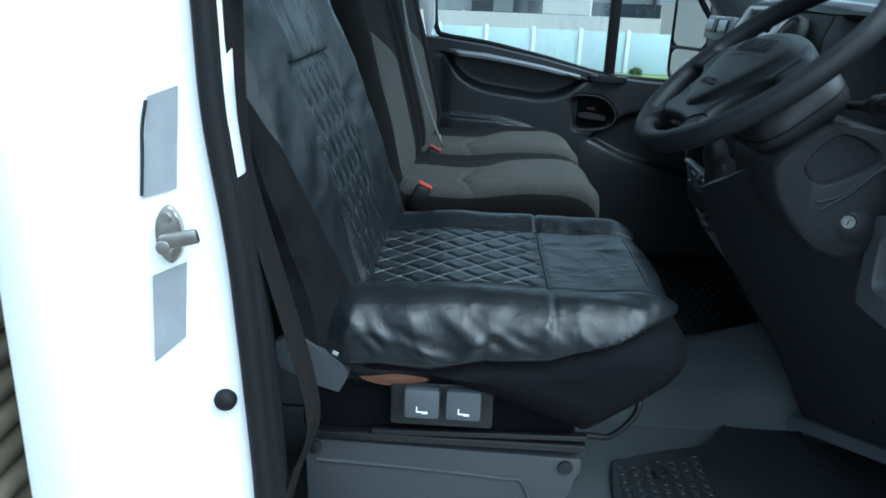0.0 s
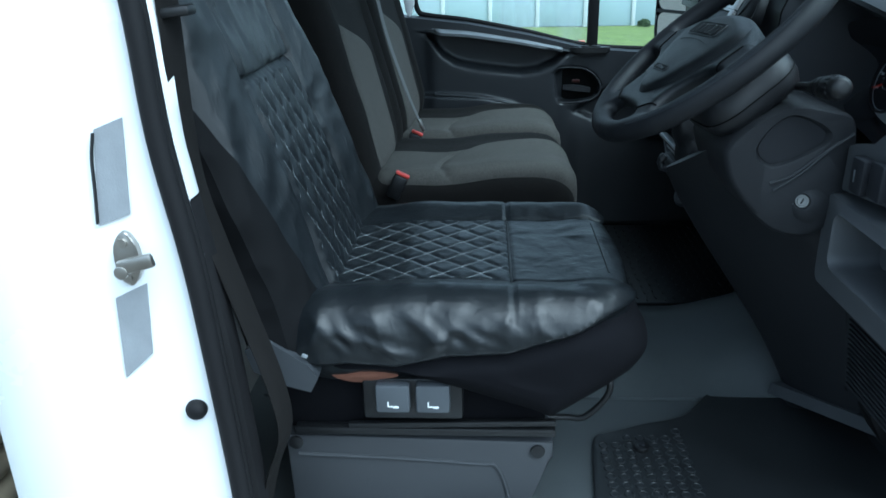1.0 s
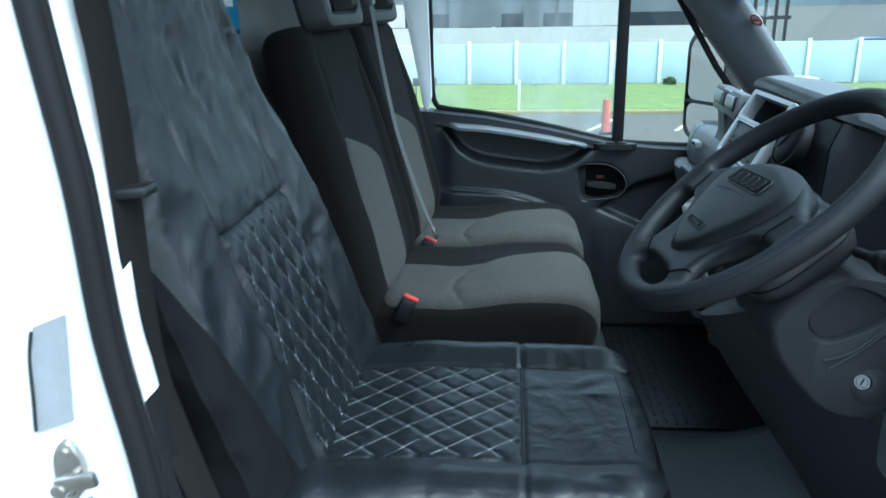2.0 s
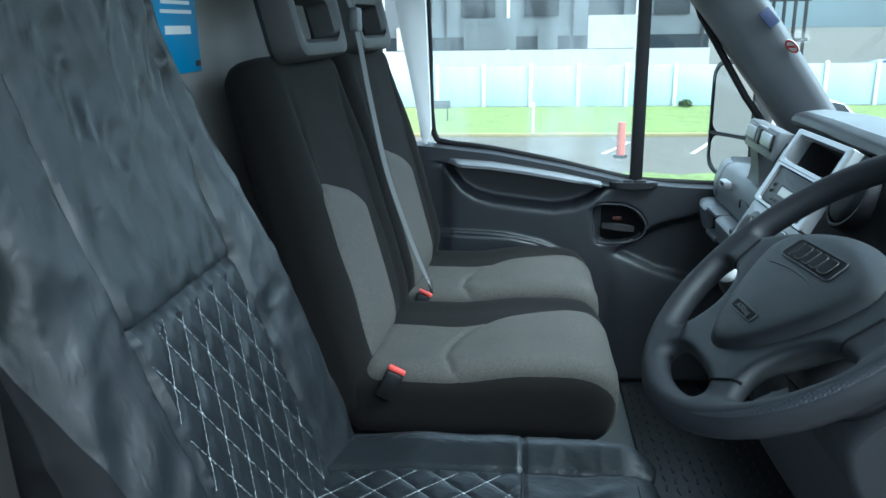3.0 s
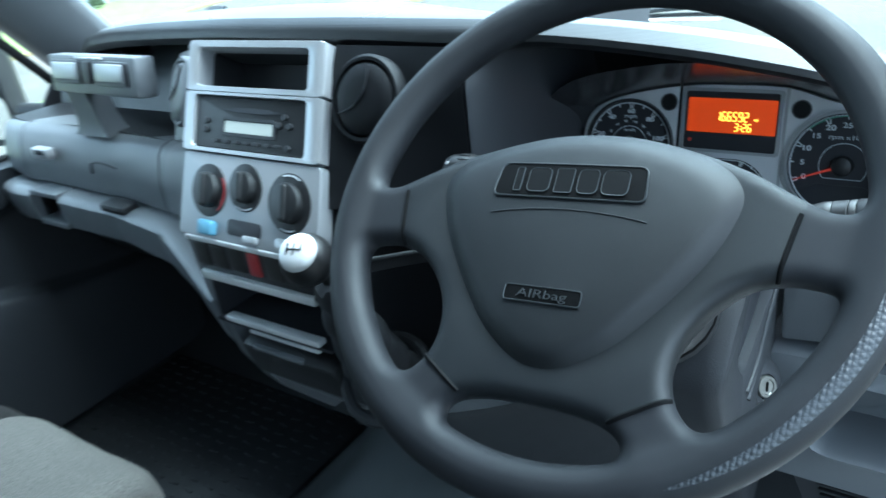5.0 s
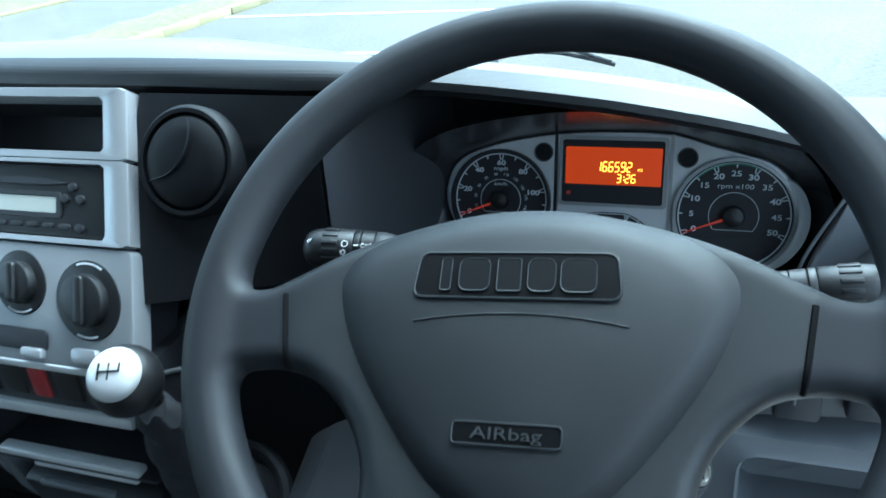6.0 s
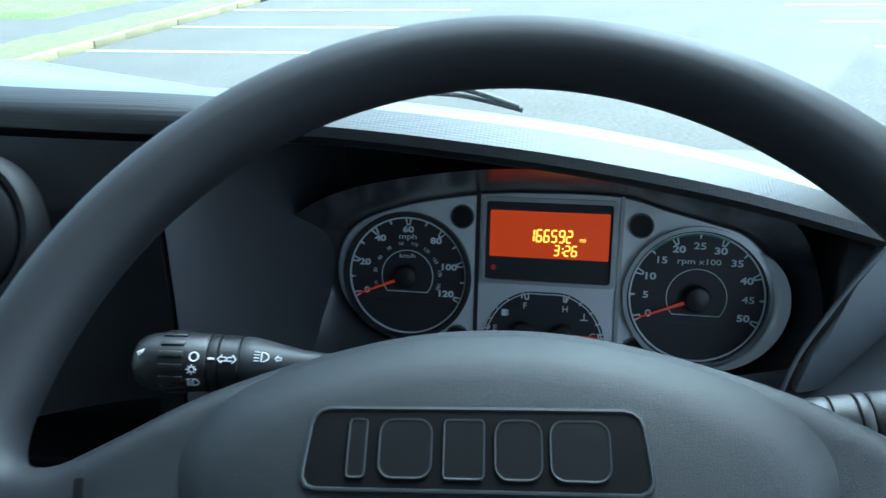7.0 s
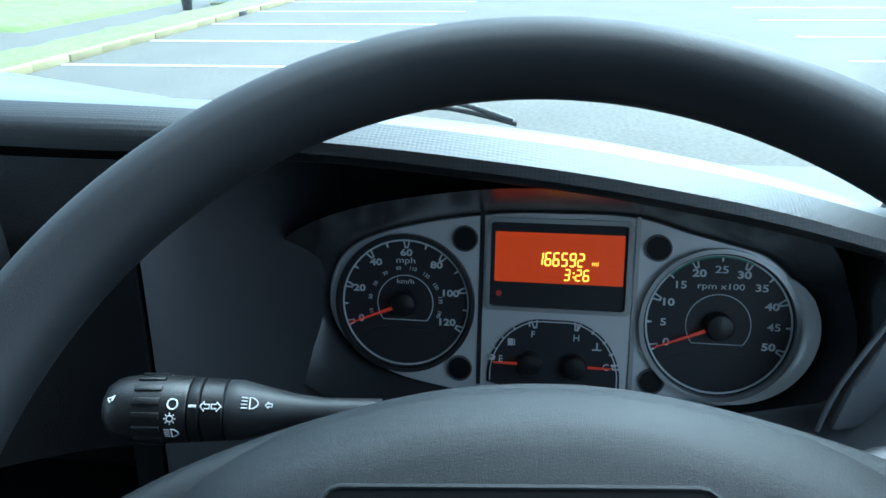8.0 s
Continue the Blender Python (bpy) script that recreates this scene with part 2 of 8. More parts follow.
def rounded(w, h, r, n=8, lo=None):
    """A rounded rectangle's outline, centred, as pairs."""
    r = min(r, w / 2 - 1e-5, h / 2 - 1e-5)
    out = []
    for cx, cy, a0 in ((w / 2 - r, h / 2 - r, 0), (-w / 2 + r, h / 2 - r, 90), (-w / 2 + r, -h / 2 + r, 180), (w / 2 - r, -h / 2 + r, 270)):
        out += [(cx + r * math.cos(radians(a0 + 90 * k / n)), cy + r * math.sin(radians(a0 + 90 * k / n))) for k in range(n + 1)]
    return out


def lerp(table, x):
    """Straight interpolation in a table of pairs."""
    if x <= table[0][0]:
        return table[0][1]
    for (a, fa), (b, fb) in zip(table, table[1:]):
        if x <= b:
            return fa + (fb - fa) * (x - a) / (b - a)
    return table[-1][1]


def smoothstep(a, b, x):
    t = min(1, max(0, (x - a) / (b - a)))
    return t * t * (3 - 2 * t)


def resample(loop, n):
    p = [Vector(q) for q in loop]
    d = [0]
    for a, b in zip(p, p[1:] + p[:1]):
        d.append(d[-1] + (b - a).length)
    out, k = [], 0
    for i in range(n):
        s = d[-1] * i / n
        while d[k + 1] < s:
            k += 1
        f = (s - d[k]) / max(1e-9, d[k + 1] - d[k])
        out.append(p[k].lerp(p[(k + 1) % len(p)], f))
    return out


def pillow(spine, yc, width, depth, radius, rings=60, seg=96, end=0.06, warp=None):
    """A padded body along a spine of (x, z): width across y and depth along the spine's normal, both by s from 0 to 1; rounded ends."""
    sp = smooth_path([(x, 0, z) for x, z in spine], 20)
    ln = [0]
    for a, b in zip(sp, sp[1:]):
        ln.append(ln[-1] + (b - a).length)
    total = ln[-1]
    out = []
    ss = [0.5 - 0.5 * math.cos(math.pi * k / rings) for k in range(rings + 1)]
    ss = [0.35 * s + 0.65 * (k / rings) for k, s in enumerate(ss)]
    for s in ss:
        d = min(max(s, 0.0004), 0.9996) * total
        i = max(j for j in range(len(ln) - 1) if ln[j] <= d)
        f = (d - ln[i]) / (ln[i + 1] - ln[i])
        c = sp[i].lerp(sp[i + 1], f)
        t = (sp[min(i + 2, len(sp) - 1)] - sp[max(i - 1, 0)]).normalized()
        nrm = Vector((-t.z, 0, t.x))
        edge = min(d, total - d)
        k = math.sqrt(max(0.0, 1 - (1 - min(edge / end, 1)) ** 2))
        w, h = width(s) - 2 * end * 0.8 * (1 - k), depth(s) * max(0.12, 0.35 + 0.65 * k) if k < 1 else depth(s)
        ring = []
        for a, b in [(v.x, v.y) for v in resample([(p, q, 0) for p, q in rounded(w, h, radius)], seg)]:
            q = c + Vector((0, yc + a, 0)) + b * nrm
            ring.append(q)
        out.append(ring)
    bm = loft(out)
    if warp:
        for v in bm.verts:
            v.co = warp(v.co.copy())
    return bm


# ---------------------------------------------------------------- outside ground
def flat(x0, x1, y0, y1, z0, z1):
    return block(((x0 + x1) / 2, (y0 + y1) / 2, (z0 + z1) / 2), (x1 - x0, y1 - y0, z1 - z0))


def ground_height(x, y):
    return lerp([(8.62, 0.0), (12.5, -1.9), (400, -1.9)], y)


def ground_sheet():
    bm = bmesh.new()
    xs = [-500, -60, -20, -5, 0, 5, 10, 20, 40, 80, 500]
    ys = [-500, -60, -20, -5, 0, 5, 8.62, 9.2, 10, 11, 12.0, 12.5, 20, 40, 80, 200, 500]
    g = [[bm.verts.new((x, y, ground_height(x, y))) for y in ys] for x in xs]
    for a, b in zip(g, g[1:]):
        for j in range(len(ys) - 1):
            bm.faces.new((a[j], b[j], b[j + 1], a[j + 1]))
    return bm


tagged(part("ground", ground_sheet(), M_ASPHALT, smooth=False), "worn grey asphalt of a car park and lower road", "ground", kind="structure")


def sward(name, x0, x1, y0, y1, h, label):
    bm = bmesh.new()
    nx, ny = max(2, int((x1 - x0) / 0.35)), max(2, int((y1 - y0) / 0.25))
    rows = []
    for i in range(nx + 1):
        row = []
        for j in range(ny + 1):
            x, y = x0 + (x1 - x0) * i / nx, y0 + (y1 - y0) * j / ny
            e = min(i, nx - i, j, ny - j)
            row.append(bm.verts.new((x, y, ground_height(x, y) + (-0.02 if e == 0 else h * (0.8 + 0.4 * noise.noise((x * 1.7, y * 1.7, 0)))))))
        rows.append(row)
    for a, b in zip(rows, rows[1:]):
        for j in range(ny):
            bm.faces.new((a[j], b[j], b[j + 1], a[j + 1]))
    return tagged(part(name, bm, M_GRASS), label, "grass", kind="structure")


sward("grass_verge", -40, 75, 25.8, 34.9, 0.14, "mown green grass verge before the fence")
sward("grass_island", 6.25, 60, 7.0, 8.6, 0.12, "narrow green grass strip behind a kerb")
sward("grass_patch", -4, 5.4, 7.3, 8.6, 0.10, "short green grass patch at the edge of the car park")

# ---------------------------------------------------------------- the cab's shell
SEAL = [(0.80, -0.893), (1.10, -0.899), (1.31, -0.911), (1.43, -0.920), (1.58, -0.939), (1.74, -0.947), (1.90, -0.970), (2.20, -0.995)]
tagged(part("floor", flat(-1.10, 0.60, -0.90, 0.93, 0.72, 0.805), M_FLOOR), "grey vinyl cab floor with scuffs", "floor", kind="structure")
rw = tagged(part("wall_rear", flat(-1.135, -1.10, -0.93, 0.95, 0.72, 2.32), M_LINER), "grey lined rear wall of the cab", "wall", kind="structure")
tagged(part("ceiling", flat(-1.135, -0.12, -0.95, 0.95, 2.30, 2.34), M_HEAD), "pale headlining of the cab roof", "ceiling", kind="structure")


def pillar_b(side):
    rings = []
    for z in [0.55, 0.8, 0.95, 1.1, 1.2, 1.31, 1.43, 1.5, 1.58, 1.66, 1.74, 1.9, 2.05, 2.2, 2.36]:
        s = lerp(SEAL, z)
        lean = 0.05 * max(0, (z - 1.5) / 0.8) ** 2
        pts = [(s + 0.015, -0.86), (s + 0.012, -0.915), (s - 0.004, -0.925), (s - 0.050, -0.9320), (s - 0.108, -0.9405), (s - 0.117, -0.951), (s - 0.123, -0.977), (s - 0.131, -0.994),
               (s - 0.146, -1.002), (s - 0.19, -1.003), (-1.158, -1.002), (-1.168, -0.99), (-1.168, -0.93), (-1.137, -0.928), (-1.137, -0.86)]
        rings.append([(x, side * -(y + lean), z) for x, y in pts])
    return loft(rings)


tagged(part("pillar_driver", pillar_b(-1), M_WHITE, angle=50), "glossy white door pillar with rolled edges", "pillar", kind="structure")
tagged(part("pillar_passenger", pillar_b(1), M_WHITE, angle=50), "white door pillar beside the passenger window", "pillar", kind="structure")
tagged(part("sill", block((-0.30, -0.95, 0.68), (1.30, 0.12, 0.20), 0.02), M_WHITE), "white painted door sill below the opening", "sill", kind="structure")
tagged(part("sill", block((-0.30, 0.955, 0.745), (1.40, 0.06, 0.20), 0.02), M_BLACK), "dark sill below the passenger door", "sill", kind="structure")
tagged(part("roof_rail", block((-0.52, -0.93, 2.30), (1.24, 0.10, 0.12), 0.03), M_WHITE), "white roof rail over the door opening", "trim", kind="structure")
tagged(part("roof_rail", block((-0.52, 0.93, 2.30), (1.24, 0.10, 0.12), 0.03), M_WHITE), "white roof rail over the passenger door", "trim", kind="structure")
# scuttle wall ahead of the feet
tagged(part("wall_front", loft([[(0.42, y, 0.72), (0.62, y, 1.1), (0.66, y, 1.49), (0.72, y, 1.49), (0.72, y, 0.6), (0.42, y, 0.6)] for y in (-0.95, 0.95)]), M_TRIM),
       "dark scuttle wall ahead of the footwells", "wall", kind="structure")
tagged(part("pillar_hinge", block((0.42, -0.93, 1.04), (0.30, 0.12, 0.88), 0.02), M_WHITE), "white hinge pillar of the open door", "pillar", kind="structure")


# A pillars
def pillar_a(side):
    rings = []
    for k in range(15):
        z = 1.46 + 0.88 * k / 14
        xa, xb, lean = 0.210 - 0.785 * (z - 1.62), 0.315 - 0.73 * (z - 1.66), 0.06 * max(0, z - 1.6)
        pts = [(xa, 0.948), (xa + 0.010, 0.925), (xa + 0.035, 0.900), (xa + 0.070, 0.876), (xb - 0.022, 0.858), (xb, 0.850), (xb + 0.022, 0.862), (xb + 0.030, 0.890), (xa + 0.11, 0.965), (xa + 0.05, 0.992), (xa, 0.985)]
        rings.append([(x, side * (y - lean), z) for x, y in pts])
    return loft(rings)


tagged(part("pillar_a_passenger", pillar_a(1), M_PILLAR, angle=60), "grey moulded windscreen pillar", "pillar", kind="structure")
tagged(part("pillar_a_driver", pillar_a(-1), M_PILLAR, angle=60), "pale grey moulded windscreen pillar", "pillar", kind="structure")


def screen_bow(y):
    return 0.27 * (abs(y) / 0.86) ** 3


ws = part("windscreen", loft([[(0.73 - screen_bow(y), y, 1.537), (-0.10 - 0.6 * screen_bow(y), y, 2.31), (-0.096 - 0.6 * screen_bow(y), y, 2.314), (0.734 - screen_bow(y), y, 1.541)]
                             for y in [-0.87 + 0.087 * k for k in range(21)]]), M_GLASS)
tagged(ws, "clear raked windscreen", "window", kind="structure")
ws.visible_shadow = False


# ---------------------------------------------------------------- passenger door
def sill_line(x):
    return lerp([(-0.95, 1.572), (-0.78, 1.556), (-0.60, 1.535), (-0.40, 1.497), (-0.20, 1.450), (-0.05, 1.437), (0.10, 1.43), (0.35, 1.43)], x)


def step(a, x, k):
    return 1 / (1 + math.exp(max(-60, min(60, -(x - a) * k))))


HANDLE = [(-0.306, 1.366), (-0.288, 1.384), (-0.245, 1.386), (-0.205, 1.381), (-0.170, 1.360), (-0.149, 1.326), (-0.156, 1.294), (-0.185, 1.276), (-0.235, 1.269), (-0.282, 1.270), (-0.294, 1.288), (-0.300, 1.325)]


def outline_gap(pts, x, z):
    """Signed distance of (x, z) to a closed outline, minus within it."""
    best, odd = 9.0, False
    for (ax, az), (bx, bz) in zip(pts, pts[1:] + pts[:1]):
        ex, ez = bx - ax, bz - az
        t = min(1, max(0, ((x - ax) * ex + (z - az) * ez) / (ex * ex + ez * ez)))
        best = min(best, math.hypot(x - ax - t * ex, z - az - t * ez))
        if (az > z) != (bz > z) and x < ex * (z - az) / ez + ax:
            odd = not odd
    return -best if odd else best


def ledge_drop(x):
    return lerp([(-0.75, 0.040), (-0.50, 0.028), (-0.27, 0.022)], x)


def scoop_foot(x):
    return lerp([(-0.74, 1.500), (-0.715, 1.470), (-0.687, 1.436), (-0.65, 1.412), (-0.60, 1.396), (-0.53, 1.386), (-0.42, 1.373), (-0.36, 1.381), (-0.31, 1.402), (-0.268, 1.432)], x)


def door_depth(x, z):
    """How far the trim stands at (x, z): y of the inner face."""
    d = sill_line(x) - z
    y = 0.897
    span = step(-0.733, x, 110) * (1 - step(-0.270, x, 90))
    lw = ledge_drop(x)
    below = step(lw + 0.003, d, 700)
    # shiny ledge under the glass, then a deep scoop with a curved foot
    y -= span * 0.045 * smoothstep(0.82, 1.0, d / lw) * (1 - below)
    y += span * below * (0.040 * step(scoop_foot(x), z, 260) - 0.012 * (1 - step(scoop_foot(x), z, 260)))
    # concave field ahead of the handle, and the bulge of the pocket below it
    if x > -0.34:
        arc = lerp([(-0.30, 1.170), (-0.258, 1.211), (-0.196, 1.264), (-0.109, 1.318), (-0.004, 1.347), (0.10, 1.358), (0.35, 1.365)], x)
        crease = lerp([(-0.30, 1.252), (-0.213, 1.237), (-0.104, 1.187), (0.0, 1.157), (0.12, 1.132), (0.35, 1.11)], x)
        ahead = step(-0.245, x, 60)
        y += 0.034 * ahead * (1 - step(arc, z, 220)) * step(crease - 0.004, z, 300)
        if z < crease:
            y -= 0.020 * ahead * (1 - math.exp(-(crease - z) / 0.045))
    # handle recess
    if abs(x + 0.226) < 0.12 and abs(z - 1.327) < 0.09:
        y += 0.034 * step(0, -outline_gap(HANDLE, x, z), 420)
    # lower pocket stands proud below its lip
    y -= 0.026 * (1 - step(-0.42, x, 40)) * (1 - step(lerp([(-0.72, 1.302), (-0.55, 1.294), (-0.45, 1.272), (-0.38, 1.245)], x), z, 400))
    return y


def door_skin():
    bm = bmesh.new()
    grid = []
    nx, nz = 256, 250
    for i in range(nx + 1):
        x = -0.93 + 1.28 * i / nx
        row = []
        for j in range(nz + 1):
            z = 0.84 + (sill_line(x) - 0.84) * j / nz
            row.append(bm.verts.new((x, door_depth(x, z), z)))
        row.append(bm.verts.new((x, 0.955, sill_line(x) + 0.004)))
        row.append(bm.verts.new((x, 0.985, sill_line(x) - 0.02)))
        grid.append(row)
    for a, b in zip(grid, grid[1:]):
        for j in range(len(a) - 1):
            bm.faces.new((a[j], b[j], b[j + 1], a[j + 1]))
    return bm


door = thing("door_1", "grey moulded passenger door with a large window", "door", kind="structure", at=(-0.3, 0.97, 0.7))
part("trim_panel", door_skin(), M_TRIM, door, "grey moulded plastic trim panel")
part("outer_skin", slab([(-0.95, 0.70), (0.40, 0.70), (0.40, 1.385), (-0.95, 1.51)], 1, 0.985, 1.0), M_WHITE, door, "white painted door skin")
part("pane", slab([(-0.80, 1.53), (-0.19, 1.44), (-0.19, 2.22), (-0.83, 2.22)], 1, 0.957, 0.961), M_DOORGLASS, door, "clear door glass", smooth=False).visible_shadow = False
part("pane", slab([(-0.155, 1.43), (0.30, 1.42), (0.32, 1.45), (-0.155, 2.07)], 1, 0.957, 0.961), M_GLASS, door, "clear quarter glass", smooth=False).visible_shadow = False
part("inner_frame", slab([(-0.812, 1.572), (-0.797, 1.552), (-0.781, 1.60), (-0.796, 2.24), (-0.930, 2.24), (-0.872, 1.92), (-0.828, 1.68)], 1, 0.926, 0.952, bevel=0.006), M_WHITE, door, "white painted inner window frame")
part("divider_post", slab([(-0.192, 1.43), (-0.157, 1.43), (-0.157, 2.24), (-0.192, 2.24)], 1, 0.940, 0.968, bevel=0.004), M_RUBBER, door, "black window divider post")
part("window_frame", tube(smooth_path([(-0.785, 0.955, 1.80), (-0.783, 0.955, 1.65), (-0.772, 0.955, 1.578), (-0.735, 0.955, 1.560), (-0.60, 0.955, 1.542), (-0.40, 0.955, 1.502), (-0.20, 0.955, 1.455), (-0.05, 0.955, 1.442), (0.15, 0.955, 1.436), (0.30, 0.955, 1.436)]), 0.009), M_RUBBER, door, "black rubber window seal")
part("window_frame", tube([(-0.785, 0.955, 1.80), (-0.79, 0.953, 2.0), (-0.80, 0.95, 2.22), (-0.15, 0.95, 2.24), (-0.02, 0.955, 1.915), (0.12, 0.957, 1.69), (0.30, 0.957, 1.45)], 0.010), M_RUBBER, door, "black rubber window seal")



# ---------------------------------------------------------------- driver's door opening
from mathutils.bvhtree import BVHTree

M_VINYL = surface("black_quilted_vinyl", (0.0080, 0.0098, 0.0118), 0.37, grain=700, bump=0.2, stain=14, vary=0.25, spec=0.42)
creased(M_VINYL, 10, 0.7, 0.010, (1.0, 1.4, 0.6))
creased(M_VINYL, 26, 0.35, 0.005, (1.2, 1.0, 0.7))
creased(M_VINYL, 62, 0.30, 0.0022, (1.0, 1.3, 0.6))
M_SKIRT = surface("black_stretch_skirt", (0.0042, 0.0043, 0.0058), 0.85, grain=900, bump=0.3, stain=10, vary=0.2, spec=0.1)
creased(M_SKIRT, 9, 0.4, 0.004)
M_SIDE = surface("black_wrinkled_side_cloth", (0.0034, 0.0036, 0.0043), 0.75, grain=900, bump=0.25, stain=10, vary=0.25, spec=0.14)
creased(M_SIDE, 8, 0.9, 0.010, (1.0, 1.0, 0.5))
M_THREAD = surface("pale_grey_thread", (0.2295, 0.2507, 0.2635), 0.7, grain=500, bump=0.0, stain=40, vary=0.1)
M_TAPE = surface("grey_adhesive_tape", (0.24, 0.25, 0.265), 0.5, grain=400, bump=0.5, stain=30, vary=0.2)
M_FOAM = surface("torn_brown_seat_foam", (0.17, 0.070, 0.042), 0.9, grain=200, bump=0.8, stain=30, vary=0.3)
M_WHITEPRINT = surface("white_print", (0.75, 0.76, 0.76), 0.6, bump=0.0, vary=0.04)


def seal_path(dx, y):
    return smooth_path([(lerp(SEAL, z) + dx, y + 0.05 * max(0, (z - 1.5) / 0.8) ** 2, z) for z in (0.80, 0.95, 1.1, 1.31, 1.43, 1.58, 1.74, 1.95, 2.2)], 6)


seal = thing("door_seal", "black rubber door seal along the white pillar", "door seal", at=(-0.915, -0.92, 0.80))
part("outer_bead", tube(seal_path(0.010, -0.930), 0.0125, seg=10), M_RUBBER, seal)
part("inner_lip", tube(seal_path(0.0135, -0.914), 0.0075, seg=10), M_RUBBER, seal)
def strip(z0, z1, n, wide):
    return loft([[(lerp(SEAL, z) + a, b + 0.05 * max(0, (z - 1.5) / 0.8) ** 2, z) for a, b in ((0.018, -0.905), (max(0.0185, lerp(wide, z) - 0.005), -0.902), (lerp(wide, z), -0.880), (0.018, -0.870))] for z in [z0 + (z1 - z0) * k / n for k in range(n + 1)]])


part("trim_strip", strip(0.8, 1.496, 10, [(0.8, 0.032), (1.3, 0.030), (1.4, 0.026), (1.5, 0.021)]), M_RUBBER, seal)
part("pillar_edge", strip(1.498, 2.2, 20, [(1.498, 0.0195), (1.64, 0.0240), (1.90, 0.0265), (2.2, 0.030)]), M_WHITE, seal, "white painted pillar edge")


def jamb_y(x, z):
    return -0.9265 - 0.150 * (lerp(SEAL, z) - 0.004 - x)


def tape_patch(corners, label):
    """A stuck-on patch with four corners (x, z), faintly creased, 1.5 mm thick."""
    bm = bmesh.new()
    n = 10
    a, b, c, d = [Vector(q) for q in corners]
    for k in range(2):
        for i in range(n + 1):
            for j in range(n + 1):
                q = a.lerp(b, i / n).lerp(d.lerp(c, i / n), j / n)
                bm.verts.new((q.x, jamb_y(q.x, q.y) - 0.0006 - 0.0012 * k - 0.0012 * abs(noise.noise((q.x * 60, q.y * 40, 3))), q.y))
    bm.verts.ensure_lookup_table()
    m = (n + 1) ** 2
    for k in range(2):
        for i in range(n):
            for j in range(n):
                e = k * m + i * (n + 1) + j
                bm.faces.new([bm.verts[q] for q in (e, e + 1, e + n + 2, e + n + 1)])
    for e in range(n):
        for f, g in ((e, e + 1), (n * (n + 1) + e, n * (n + 1) + e + 1), (e * (n + 1), (e + 1) * (n + 1)), (e * (n + 1) + n, (e + 1) * (n + 1) + n)):
            bm.faces.new([bm.verts[q] for q in (f, g, g + m, f + m)])
    return tagged(part("tape_patch", bm, M_TAPE), label, "tape", group="tape on the pillar")


tape_patch([(-0.999, 1.594), (-0.965, 1.607), (-0.974, 1.490), (-1.012, 1.477)], "grey tape patch with a dark curled edge on white paint")
tape_patch([(-1.008, 1.381), (-0.968, 1.399), (-0.975, 1.301), (-1.013, 1.267)], "grey tape patch below the striker on white paint")
tagged(part("tape_edge", tube(smooth_path([(x, jamb_y(x, z) - 0.003, z) for x, z in ((-1.000, 1.590), (-1.006, 1.56), (-1.009, 1.52), (-1.0125, 1.480))]), 0.002, seg=6), M_BLACK), "dark line along the lifted edge of the tape", "tape edge")

stk_ = thing("door_striker", "worn steel door striker bolted to the white pillar", "door striker", at=(-0.985, -0.937, 1.435))
part("plate", slab([(a + -0.983, b + 1.435) for a, b in [(0.016 * math.cos(t) * (1 if abs(math.sin(t)) < 0.8 else 0.8), 0.036 * math.sin(t)) for t in [2 * math.pi * k / 24 for k in range(24)]]], 1, -0.945, -0.936, bevel=0.002), M_STEEL, stk_)
part("pin", cyl((-0.980, -0.958, 1.428), 0.0085, 0.030, Matrix.Rotation(radians(90), 4, 'X'), seg=20, bevel=0.001), M_STEEL, stk_)
part("hook", block((-0.962, -0.967, 1.438), (0.046, 0.010, 0.018), 0.004, Matrix.Rotation(radians(-14), 4, 'Y')), M_STEEL, stk_)
for dz in (0.022, -0.024):
    part("bolt", cyl((-0.985, -0.947, 1.435 + dz), 0.006, 0.004, Matrix.Rotation(radians(90), 4, 'X'), seg=12), M_STEEL, stk_)
bum = thing("rubber_buffer", "round black rubber door buffer on the pillar", "buffer", at=(-0.935, -0.93, 1.212))
part("dome", loft([[(-0.932 + r * math.cos(a), -0.925 - h, 1.212 + r * math.sin(a)) for a in [2 * math.pi * k / 24 for k in range(24)]] for r, h in ((0.013, -0.004), (0.0145, 0.004), (0.014, 0.010), (0.011, 0.015), (0.006, 0.0175), (0.001, 0.018))]), M_RUBBER, bum)

# belt of the driver's seat
db = thing("driver_belt", "dark webbing seat belt hanging along the door pillar", "seat belt", at=(-0.84, -0.80, 0.90))


def strap(points, width, thick, face, n=10):
    """A flat band along points; face is the way its flat side looks; width may be a table by z."""
    p = smooth_path(points, n)
    rings = []
    for i, q in enumerate(p):
        t = (p[min(i + 1, len(p) - 1)] - p[max(i - 1, 0)]).normalized()
        f = Vector(face)
        side = t.cross(f).normalized()
        f = side.cross(t).normalized()
        w, h = (lerp(width, q.z) if isinstance(width, list) else width) / 2, thick / 2
        rings.append([q + a * side + b * f for a, b in ((-w, -h * 0.4), (-w * 0.96, -h), (w * 0.96, -h), (w, -h * 0.4), (w, h * 0.4), (w * 0.96, h), (-w * 0.96, h), (-w, h * 0.4))])
    return loft(rings)


